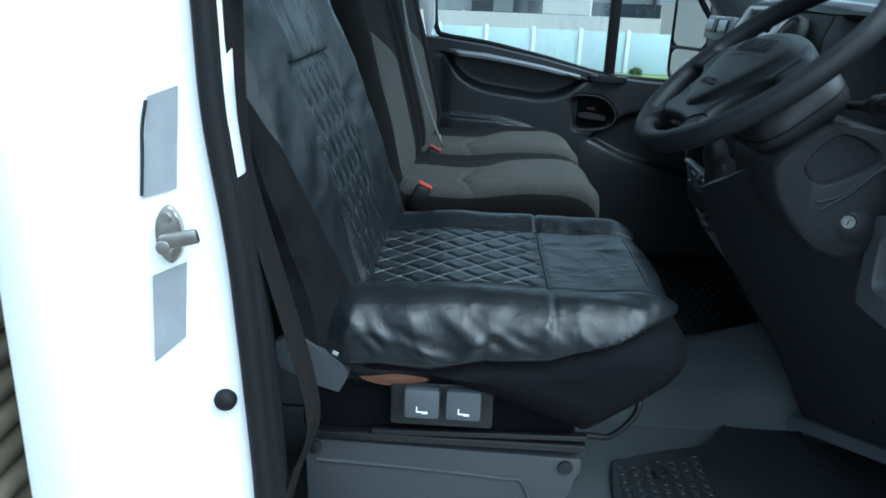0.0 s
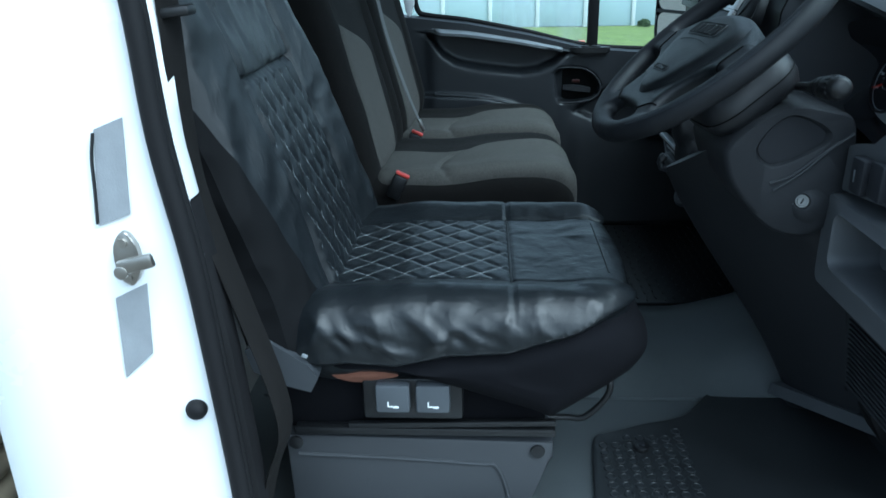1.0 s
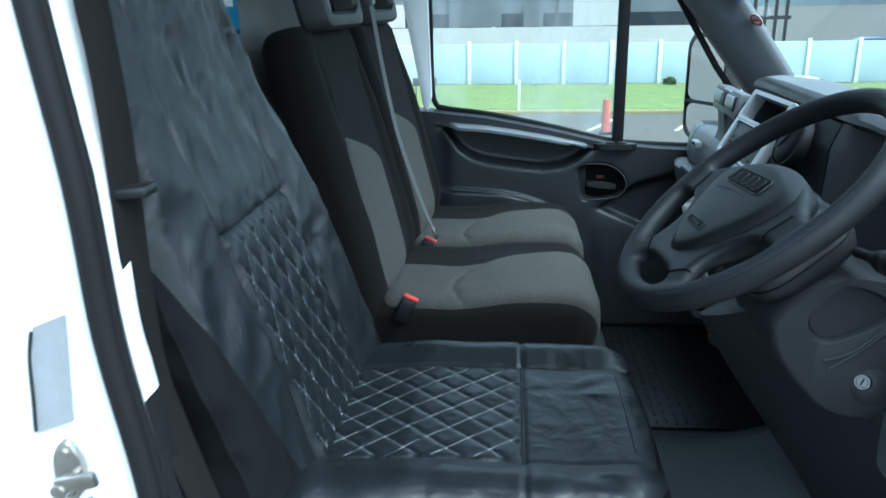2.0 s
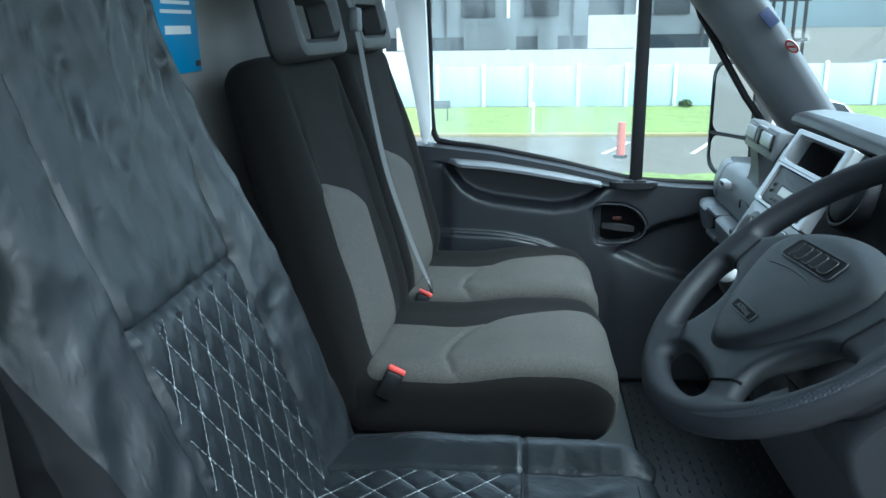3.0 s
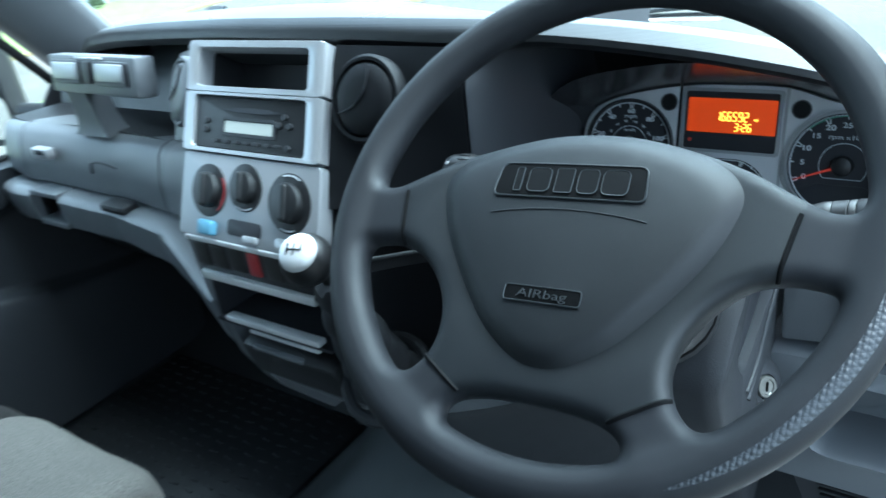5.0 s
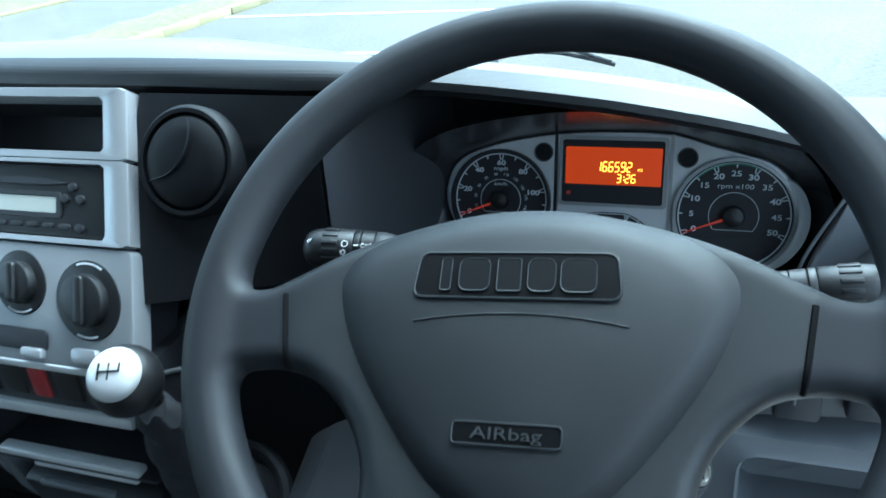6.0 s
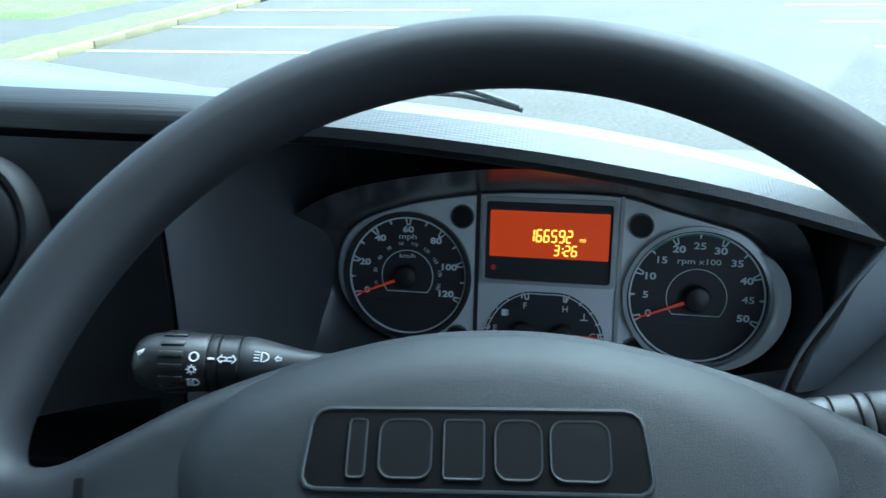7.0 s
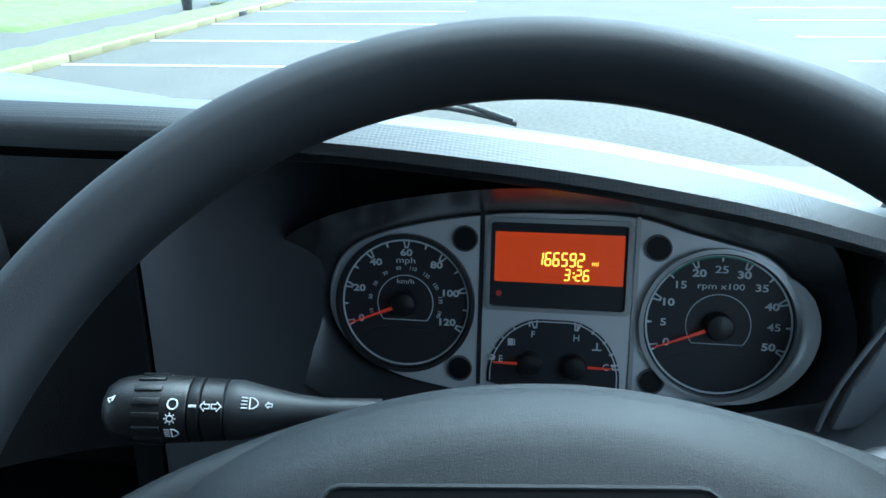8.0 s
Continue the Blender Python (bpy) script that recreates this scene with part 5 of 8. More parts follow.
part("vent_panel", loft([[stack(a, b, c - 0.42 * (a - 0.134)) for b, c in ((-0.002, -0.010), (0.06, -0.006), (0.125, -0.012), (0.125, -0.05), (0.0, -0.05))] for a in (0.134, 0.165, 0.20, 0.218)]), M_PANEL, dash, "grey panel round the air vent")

# cheek panels of the binnacle
def cheek(ys, xs, z0, z1, lean):
    rings = []
    for y, x in zip(ys, xs):
        rings.append([(x + lean * (z1 - 1.57), y, z1), (x, y, 1.60), (x - 0.3 * lean * 0.1, y, 1.53), (x - lean * 0.08, y, z0), (x + 0.05, y, z0), (x + 0.06, y, z1)])
    return loft(rings)


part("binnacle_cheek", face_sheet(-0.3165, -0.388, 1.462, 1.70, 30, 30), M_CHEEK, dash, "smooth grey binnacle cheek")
# right cheek takes the paler grey in place of light from the open door
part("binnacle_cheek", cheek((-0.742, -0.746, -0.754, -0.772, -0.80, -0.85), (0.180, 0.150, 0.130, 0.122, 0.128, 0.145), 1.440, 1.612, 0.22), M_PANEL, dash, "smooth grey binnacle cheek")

side_bm = slab([(-0.7125, 1.520), (-0.720, 1.552), (-0.741, 1.600), (-0.757, 1.630), (-0.86, 1.605), (-0.86, 1.52)], 0, 0.062, 0.074, bevel=0.004)
for v in side_bm.verts:
    v.co.x += 0.40 * max(0, -0.722 - v.co.y)
# lighter grey puts the open door's light into this panel's colour
bs = part("binnacle_side", side_bm, surface("door_lit_side_panel", (0.105, 0.112, 0.120), 0.5, grain=900, bump=0.25, stain=5, vary=0.1), dash, "grey panel beside the binnacle")
part("panel_lip", tube(smooth_path([(0.066, -0.7065, 1.518), (0.066, -0.7145, 1.552), (0.066, -0.7355, 1.600), (0.066, -0.7515, 1.629)]), 0.0016, seg=8), M_PANEL, bs, "raised panel lip")

# ---------------------------------------------------------------- instrument cluster
CO = Vector((0.155, -0.54, 1.575))
CU = Vector((0.25, 0, 1)).normalized()
CN = Vector((-CU.z, 0, CU.x))


def cl(p, q, c=0.0):
    """A place on the instrument face: p to the right, q up, c towards the driver."""
    return CO + Vector((0, -p, 0)) + q * CU + c * CN


CQ = Matrix(((0, CU.x, CN.x), (-1, 0, 0), (0, CU.z, CN.z))).to_4x4()


def cl_plate(outline, c0, c1, bevel=0.0):
    n = len(outline)
    cx, cy = sum(p[0] for p in outline) / n, sum(p[1] for p in outline) / n
    rings = [[cl(a, b, c0) for a, b in outline], [cl(a, b, c1 - bevel) for a, b in outline]]
    if bevel:
        d = max(abs(a - cx) for a, b in outline)
        k = 1 - bevel / d
        rings.append([cl(cx + (a - cx) * k, cy + (b - cy) * k, c1) for a, b in outline])
    return loft(rings)


def cl_ring(outer, inner, c0, c1, n=96):
    o = [(v.x, v.y) for v in resample([(a, b, 0) for a, b in outer], n)]
    i = [(v.x, v.y) for v in resample([(a, b, 0) for a, b in inner], n)]
    rr = [[cl(a, b, c0) for a, b in o], [cl(a, b, c1) for a, b in o], [cl(a, b, c1) for a, b in i], [cl(a, b, c0) for a, b in i]]
    bm = loft(rr + [rr[0]], caps=False)
    bmesh.ops.remove_doubles(bm, verts=bm.verts, dist=1e-7)
    return bm


def circle(p, q, r, n=64):
    return [(p + r * math.cos(t), q + r * math.sin(t)) for t in [2 * math.pi * k / n for k in range(n)]]


def writing(text, size, place, turn, material, parent, name="lettering", label="", depth=0.0003, bold=0.0):
    """Raised lettering, centred at place, in the built-in font; turn is a 4x4 rotation."""
    cu = bpy.data.curves.new("text", 'FONT')
    cu.body, cu.size, cu.extrude, cu.offset = text, size, depth, bold
    cu.align_x, cu.align_y = 'CENTER', 'CENTER'
    cu.resolution_u = 3
    tmp = bpy.data.objects.new("text", cu)
    scene.collection.objects.link(tmp)
    bpy.context.view_layer.update()
    me = bpy.data.meshes.new_from_object(tmp.evaluated_get(bpy.context.evaluated_depsgraph_get()))
    bpy.data.objects.remove(tmp)
    bpy.data.curves.remove(cu)
    me.transform(Matrix.Translation(place) @ turn)
    bm = bmesh.new()
    bm.from_mesh(me)
    bpy.data.meshes.remove(me)
    return part(name, bm, material, parent, label, smooth=False)


cluster = thing("instrument_cluster", "silver instrument cluster with two round dials and an orange display", "instrument cluster", at=tuple(cl(0, -0.02)))
eye = smooth_path([(-0.170, -0.020, 0), (-0.158, 0.012, 0), (-0.120, 0.031, 0), (-0.054, 0.044, 0), (0.0, 0.047, 0), (0.0565, 0.046, 0), (0.095, 0.036, 0), (0.125, 0.0285, 0), (0.150, 0.0205, 0), (0.170, 0.001, 0), (0.1790, -0.028, 0), (0.173, -0.056, 0), (0.155, -0.079, 0), (0.120, -0.091, 0), (0.02, -0.100, 0), (-0.09, -0.088, 0), (-0.135, -0.074, 0), (-0.162, -0.050, 0)], 6, closed=True)
eye = [(v.x, v.y) for v in eye]
plate = part("face_plate", cl_plate(eye, -0.012, 0.0, 0.002), M_PLATE, cluster, "satin silver face plate")
# dark dish round the plate
wide = [(a * (1.13 if a < 0 else 1.085) + 0.002, (b + 0.02) * 1.22 - 0.02) for a, b in eye]
def dish_ring(k):
    """The dish flares out at the sides; above the plate it runs up under the hood as a long glossy slope."""
    ring = []
    for (a, b), (c, d) in zip(eye, wide):
        top = smoothstep(-0.005, 0.030, b)
        side = (c * ((1.14 if c < 0 else 1.03) if k else 1), ((d + 0.02) * 1.06 - 0.02) if k else d, 0.028 if k else 0.016)
        roof = (a * (1.02 + 0.03 * k), b + (0.0240 if k else 0.0125), 0.097 if k else 0.048)
        ring.append(cl(*[u + (v - u) * top for u, v in zip(side, roof)]))
    return ring


dish = loft([[cl(a * 0.97, b * 0.97, -0.014) for a, b in eye], [cl(a, b, -0.006) for a, b in eye], dish_ring(0), dish_ring(1)], caps=False)
part("surround", dish, surface("glossy_dish_plastic", (0.030, 0.032, 0.036), 0.22, grain=900, bump=0.06, stain=5, vary=0.15), cluster, "dark dished surround")
for p in (-0.0535, 0.0585):
    part("seam", cl_plate([(p - 0.0016, -0.085), (p + 0.0016, -0.085), (p + 0.0016, 0.0465), (p - 0.0016, 0.0465)], 0.0, 0.0016 if p > 0 else 0.0006), M_SILVER if p > 0 else M_DIAL, plate)


def gauge(p, q, r, lo, hi, marks, minor, mid, inner, needle, words, ringmat):
    face = part("dial", cl_plate(circle(p, q, r), -0.002, 0.0012), M_DIAL, cluster, "black dial face")
    part("dial_rim", cl_ring(circle(p, q, r * 1.045), circle(p, q, r * 0.985), -0.004, 0.006), ringmat, face, "rim round the dial")
    part("dial_ring", cl_ring(circle(p, q, r * 0.955), circle(p, q, r * 0.930), 0.001, 0.0018), M_PRINT, face, "pale printed ring")
    ang = lambda v: radians(lo + (hi - lo) * v)
    for v in minor:
        a = ang(v)
        d, e = Vector((math.cos(a), math.sin(a))), Vector((-math.sin(a), math.cos(a)))
        pts = [d * r * 0.93 + e * 0.0009, d * r * 0.93 - e * 0.0009, d * r * 0.865 - e * 0.0004, d * r * 0.865 + e * 0.0004]
        part("tick_mark", loft([[cl(p + w.x, q + w.y, c) for w in pts] for c in (0.0012, 0.0020)]), M_PRINT, face, smooth=False)
    for v, _ in marks:
        a = ang(v)
        d, e = Vector((math.cos(a), math.sin(a))), Vector((-math.sin(a), math.cos(a)))
        u = [(0.95, 0.0028), (0.825, 0.0014), (0.825, -0.0014), (0.95, -0.0028), (0.95, -0.0016), (0.848, -0.0007), (0.848, 0.0007), (0.95, 0.0016)]
        pts = [d * r * k + e * w for k, w in u]
        part("main_mark", loft([[cl(p + w.x, q + w.y, c) for w in pts] for c in (0.0012, 0.0021)]), M_PRINT, face, smooth=False)
    for v, text in marks + mid:
        a = ang(v)
        k = 0.715 + 0.04 * max(0, math.sin(a)) - 0.035 * (len(text) > 2)
        writing(text, r * 0.138, cl(p + k * r * math.cos(a), q + k * r * math.sin(a), 0.0017), CQ @ Matrix.Diagonal((1.32, 1, 1, 1)), M_PRINT, face, label="pale number", bold=0.00022 if (v, text) in marks else 0.00008)
    for text, b, size in words:
        writing(text, size, cl(p, q + b, 0.0017), CQ @ Matrix.Diagonal((1.35, 1, 1, 1)), M_PRINT, face, label="pale printed word")
    arc = [(p + inner * math.cos(t), q + inner * math.sin(t)) for t in [radians(-38 + 256 * k / 40) for k in range(41)]]
    part("inner_ring", tube([cl(a, b, 0.0016) for a, b in arc + arc[:1]], 0.0004, seg=5), M_PRINT, face, "thin inner ring")
    part("lower_field", tube([cl(p + a * r, q + b * r, 0.0014) for a, b in ((-0.75, -0.56), (-0.42, -0.38), (0.42, -0.38), (0.75, -0.58))], 0.0004, seg=5), M_STACKDARK, face)
    a = ang(needle)
    d, e = Vector((math.cos(a), math.sin(a))), Vector((-math.sin(a), math.cos(a)))
    nd = loft([[cl(p + w.x, q + w.y, c) for w in (d * r * 0.10 + e * 0.0013, d * r * 0.10 - e * 0.0013, d * r * 0.90 - e * 0.0004, d * r * 0.90 + e * 0.0004)] for c in (0.0050, 0.0062)])
    part("needle", nd, M_NEEDLE, face, "orange-red needle")
    hub = loft([[cl(p + rr * math.cos(t), q + rr * math.sin(t), h) for t in [2 * math.pi * k / 32 for k in range(32)]] for rr, h in ((r * 0.19, 0.001), (r * 0.19, 0.0085), (r * 0.165, 0.0110), (r * 0.10, 0.0122), (r * 0.01, 0.0126))])
    part("needle_hub", hub, M_BLACK, face, "domed black needle hub")
    return face


SP = gauge(-0.1103, -0.025, 0.0507, 202, -23, [(k / 6, str(20 * k)) for k in range(7)], [(k + 0.5) / 6 for k in range(6)], [], 0.0212, 0.0, [("mph", 0.0325, 0.0064), ("km/h", 0.0165, 0.0050)], M_DASH)
for k, text in enumerate(("10", "30", "50", "70", "90", "110", "130", "150", "170", "190")):
    a = radians(196 - 212 * k / 9)
    writing(text, 0.0040, cl(-0.1103 + 0.0268 * math.cos(a), -0.025 + 0.0268 * math.sin(a), 0.0017), CQ @ Matrix.Rotation(a - math.pi / 2, 4, 'Z'), M_PRINT, SP, label="small pale number")
TA = gauge(0.1178, -0.0295, 0.0535, 202, -22, [(0, "0"), (0.2, "10"), (0.4, "20"), (0.6, "30"), (0.8, "40"), (1, "50")], [0.1, 0.3, 0.5, 0.7, 0.9], [(0.1, "5"), (0.3, "15"), (0.5, "25"), (0.7, "35"), (0.9, "45")], 0.0225, 0.0, [("rpm x100", 0.0283, 0.0062)], M_SILVER)
gr = [(0.1178 + 0.0522 * 0.955 * math.cos(t), -0.0295 + 0.0522 * 0.955 * math.sin(t)) for t in [radians(135 - 70 * k / 20) for k in range(21)]]
part("green_arc", tube([cl(a, b, 0.0018) for a, b in gr], 0.0008, seg=5), M_GREENARC, TA, "green economy arc")
# tall wall rising round the rev counter's outer side, its highlight painted near white
wall_out = [(40, 0.0572, 0.004), (32, 0.0620, 0.012), (22, 0.0645, 0.014), (10, 0.0655, 0.015), (-5, 0.0655, 0.015), (-20, 0.0645, 0.014), (-38, 0.0628, 0.012), (-58, 0.0605, 0.009), (-80, 0.0580, 0.006), (-100, 0.0562, 0.004)]
cres = []
for f in (0.0, 0.02, 0.25, 0.5, 0.75, 1.0, 1.03):
    ring = []
    for k in range(61):
        t = 40 - 140 * k / 60
        r1, c1 = lerp([(-a, r) for a, r, c in wall_out], -t), lerp([(-a, c) for a, r, c in wall_out], -t)
        g = min(f, 1.0)
        r = 0.0556 + (r1 - 0.0556) * g + (0.001 if f > 1 else 0)
        c = -0.004 if f == 0 or f > 1 else 0.004 + (c1 - 0.004) * g ** 1.6
        t = radians(t)
        ring.append(cl(0.1178 + r * math.cos(t), -0.0295 + r * math.sin(t), c))
    cres.append(ring)
part("crescent", loft(cres, closed=False), surface("highlight_white_bezel", (0.86, 0.87, 0.89), 0.34, metal=0.15, grain=900, bump=0.02, vary=0.04), TA, "crescent wall beside the dial with its highlight put into the colour")
for p, q in ((-0.0662, 0.0257), (-0.068, -0.0735), (0.0730, 0.0245), (0.0735, -0.0745)):
    part("button_well", cl_plate(circle(p, q, 0.0088, 28), -0.002, 0.0010, 0.0004), M_INKWELL, plate, "dark round button")
    part("well_rim", cl_ring(circle(p, q, 0.0098, 28), circle(p, q, 0.0086, 28), -0.002, 0.0020, 32), M_MID, plate)
# middle display
part("display_frame", cl_ring(rect(-0.050, 0.0555, -0.0265, 0.0428, 0.003), rect(-0.0468, 0.0518, -0.0235, 0.0394, 0.001), -0.002, 0.0030), M_SILVER, plate, "silver display frame")
lcd = part("display", cl_plate(rect(-0.0470, 0.0520, -0.0237, 0.0396, 0.001), -0.002, 0.0006), M_DIAL, cluster, "black glossy display window")
part("lit_field", cl_plate(rect(-0.0436, 0.0497, -0.0048, 0.0322, 0.001), 0.0004, 0.0011), M_LCD, lcd, "glowing orange field", smooth=False)
BARS = {"1": "bc", "2": "abged", "3": "abgcd", "5": "afgcd", "6": "afgedc", "9": "abcdfg"}


def lit_digits(text, p, q, w, h, gap):
    """Seven-bar digits side by side from their left end."""
    for ch in text:
        t = h * 0.13
        if ch == ":":
            for dq in (-0.2, 0.2):
                part("lit_dot", block(cl(p + t, q + dq * h, 0.0013), (t * 1.2, t * 1.2, 0.0004), 0, CQ), M_DIGIT, lcd, smooth=False)
            p += 2.6 * t
            continue
        for bar in BARS[ch]:
            x, y, flat = {"a": (0, 0.5, 1), "g": (0, 0, 1), "d": (0, -0.5, 1), "f": (-0.5, 0.25, 0), "e": (-0.5, -0.25, 0), "b": (0.5, 0.25, 0), "c": (0.5, -0.25, 0)}[bar]
            part("lit_bar", block(cl(p + w / 2 + x * w + 0.10 * y * h, q + y * h, 0.0013), (w * 0.86, t, 0.0004) if flat else (t, h * 0.44, 0.0004), 0, CQ), M_DIGIT, lcd, smooth=False)
        p += w + gap


lit_digits("166592", -0.0125, 0.0132, 0.0038, 0.0092, 0.0021)
writing("mi", 0.0050, cl(0.0293, 0.0110, 0.0014), CQ, M_DIGIT, lcd, label="yellow unit")
lit_digits("3:26", 0.0075, 0.0020, 0.0036, 0.0078, 0.0020)
part("warning_lamp", cl_plate(circle(-0.040, -0.0140, 0.0022, 16), 0.0004, 0.0010), M_REDPRINT, lcd, "dim red warning lamp")
# small lower gauges
arc = [(-0.047, -0.082), (-0.0465, -0.070), (-0.042, -0.056), (-0.032, -0.0425), (-0.016, -0.0335), (0.002, -0.0325), (0.020, -0.0335), (0.036, -0.0425), (0.046, -0.056), (0.0505, -0.070), (0.051, -0.082)]
sm = [(v.x, v.y) for v in smooth_path([(a, b, 0) for a, b in arc], 5)]
low = part("fuel_temperature_dial", cl_plate(sm + [(0.02, -0.089), (-0.02, -0.089)], -0.002, 0.0014, 0.0004), M_DIAL, cluster, "black fuel and temperature dial")
part("dial_line", tube([cl(a * 0.955 + 0.0001, (b + 0.06) * 0.955 - 0.06, 0.0019) for a, b in sm], 0.0005, seg=5), M_PRINT, low, "pale printed line")
for text, p, q in (("F", -0.0136, -0.0440), ("H", 0.0183, -0.0450), ("E", -0.0370, -0.0640), ("C", 0.0405, -0.0660)):
    writing(text, 0.0070, cl(p, q, 0.0018), CQ, M_PRINT, low, label="pale letter")
for p, q, t in ((-0.0125, -0.0360, 100), (0.0185, -0.0365, 78), (-0.0440, -0.0630, 168), (0.0480, -0.0655, 12)):
    u = [(0.0030, 0.0026), (-0.0030, 0.0014), (-0.0030, -0.0014), (0.0030, -0.0026), (0.0030, -0.0016), (-0.0020, -0.0006), (-0.0020, 0.0006), (0.0030, 0.0016)]
    d, e = Vector((math.cos(radians(t)), math.sin(radians(t)))), Vector((-math.sin(radians(t)), math.cos(radians(t))))
    part("main_mark", loft([[cl(p + a * d.x + b * e.x, q + a * d.y + b * e.y, c) for a, b in u] for c in (0.0014, 0.0021)]), M_PRINT, low, smooth=False)
for s, p in ((-1, -0.0153), (1, 0.0180)):
    hub = loft([[cl(p + rr * math.cos(t), -0.0660 + rr * math.sin(t), h) for t in [2 * math.pi * k / 28 for k in range(28)]] for rr, h in ((0.0092, 0.001), (0.0092, 0.0065), (0.0075, 0.0085), (0.001, 0.0095))])
    part("needle_hub", hub, M_BLACK, low, "domed black needle hub")
    part("needle", loft([[cl(p + s * a, -0.0660 + b, c) for a, b in ((0.004, 0.0011), (0.004, -0.0011), (0.027, -0.0005), (0.027, 0.0005))] for c in (0.0040, 0.0050)]), M_NEEDLE, low, "orange-red needle")
    for k in range(5):
        t = radians((95, 118, 140, 160, 176)[k] if s < 0 else (85, 62, 40, 20, 4)[k])
        a, b = p * 0.9 + 0.030 * math.cos(t), -0.0660 + 0.030 * math.sin(t)
        part("tick_mark", block(cl(a, b, 0.0017), (0.0040, 0.0012, 0.0006), 0, CQ @ Matrix.Rotation(t, 4, 'Z')), M_PRINT, low, smooth=False)
pump = block(cl(-0.0300, -0.0505, 0.0017), (0.0042, 0.0052, 0.0006), 0, CQ)
block(cl(-0.0270, -0.0505, 0.0017), (0.0008, 0.0048, 0.0006), 0, CQ, pump)
part("symbol", pump, M_PRINT, low, "pale fuel pump symbol", smooth=False)
thm = block(cl(0.0335, -0.0500, 0.0017), (0.0010, 0.0048, 0.0006), 0, CQ)
block(cl(0.0335, -0.0530, 0.0017), (0.0066, 0.0008, 0.0006), 0, CQ, thm)
part("symbol", thm, M_PRINT, low, "pale temperature symbol", smooth=False)

# ---------------------------------------------------------------- steering wheel and column
WC, WT, WR, Wr = Vector((-0.1937, -0.5369, 1.633)), radians(39.07), 0.2033, 0.0171
WU = Vector((math.cos(WT), 0, math.sin(WT)))
WV = Vector((0, 1, 0.0186)).normalized()
WN = WV.cross(WU).normalized()
if WN.z < 0:
    WN = -WN
WTURN = radians(5.1)
WP = math.sin(WTURN) * WU - math.cos(WTURN) * WV
WQ = math.cos(WTURN) * WU + math.sin(WTURN) * WV


def wh(p, q, n=0.0):
    """A place on the wheel, turned as it stands: p to the right, q up, n towards the driver."""
    return WC + float(p) * WP + float(q) * WQ + float(n) * WN


M_HUB = surface("hub_plastic", (0.0059, 0.0075, 0.0093), 0.46, grain=2200, bump=0.30, stain=22, vary=0.30, spec=0.37, speckle=0.25, wear=0.10)
WHQ = Matrix((WP, WQ, WN)).transposed().to_4x4()
wheel = thing("steering_wheel", "dark grey moulded steering wheel with four spokes", "steering wheel", at=tuple(WC))


def half(points):
    return points + [(-a, b) for a, b in reversed(points) if abs(a) > 1e-6]


def wheel_plate(outline, levels, centre, n=120):
    """A domed body: the outline, then (scale, height) steps towards the centre."""
    o = [(v.x, v.y) for v in resample([(a, b, 0) for a, b in outline], n)]
    return loft([[wh(centre[0] + (a - centre[0]) * s, centre[1] + (b - centre[1]) * s, h) for a, b in o] for s, h in levels])


def inside_by(points, P, Q):
    """Signed distance of each place to a closed outline, minus within it."""
    pts = np.array([(v.x, v.y) for v in smooth_path([(a, b, 0) for a, b in points], 5, closed=True)])
    best = np.full(P.shape, 9.0)
    odd = np.zeros(P.shape, bool)
    for (ax, ay), (bx, by) in zip(pts, np.roll(pts, -1, 0)):
        ex, ey = bx - ax, by - ay
        t = np.clip(((P - ax) * ex + (Q - ay) * ey) / max(1e-12, ex * ex + ey * ey), 0, 1)
        best = np.minimum(best, np.hypot(P - ax - t * ex, Q - ay - t * ey))
        if abs(ey) > 1e-12:
            odd ^= ((ay > Q) != (by > Q)) & (P < ex * (Q - ay) / ey + ax)
    return np.where(odd, -best, best)


def skin_of(F, step, org):
    """The zero surface of a field on a grid: one vertex in each crossed cell, one quad on each crossed edge."""
    inside = F < 0
    c = [(i, j, k) for i in (0, 1) for j in (0, 1) for k in (0, 1)]
    nx, ny, nz = F.shape
    cut = lambda A, o: A[o[0]:nx - 1 + o[0], o[1]:ny - 1 + o[1], o[2]:nz - 1 + o[2]]
    total = sum(cut(inside, o).astype(int) for o in c)
    cells = np.argwhere((total > 0) & (total < 8))
    index = -np.ones((nx - 1, ny - 1, nz - 1), int)
    index[tuple(cells.T)] = np.arange(len(cells))
    acc, cnt = np.zeros((len(cells), 3)), np.zeros(len(cells))
    for a in c:
        for axis in range(3):
            if a[axis]:
                continue
            b = list(a)
            b[axis] = 1
            fa, fb = F[tuple((cells + a).T)], F[tuple((cells + b).T)]
            hit = (fa < 0) != (fb < 0)
            t = np.where(hit, fa / np.where(hit, fa - fb, 1), 0)
            q = np.array(a, float) + t[:, None] * np.eye(3)[axis]
            acc += np.where(hit[:, None], q, 0)
            cnt += hit
    verts = org + step * (cells + acc / cnt[:, None])
    quads = []
    for axis in range(3):
        lo = [slice(None)] * 3
        hi = [slice(None)] * 3
        lo[axis], hi[axis] = slice(0, -1), slice(1, None)
        e = np.argwhere(inside[tuple(lo)] != inside[tuple(hi)])
        u, w = [k for k in range(3) if k != axis]
        e = e[(e[:, u] > 0) & (e[:, w] > 0)]
        du, dw = np.eye(3, dtype=int)[u], np.eye(3, dtype=int)[w]
        quads.append(np.stack([index[tuple((e - d).T)] for d in (du + dw, dw, 0 * du, du)], 1))
    quads = np.concatenate(quads)
    return verts, quads[(quads >= 0).all(1)]


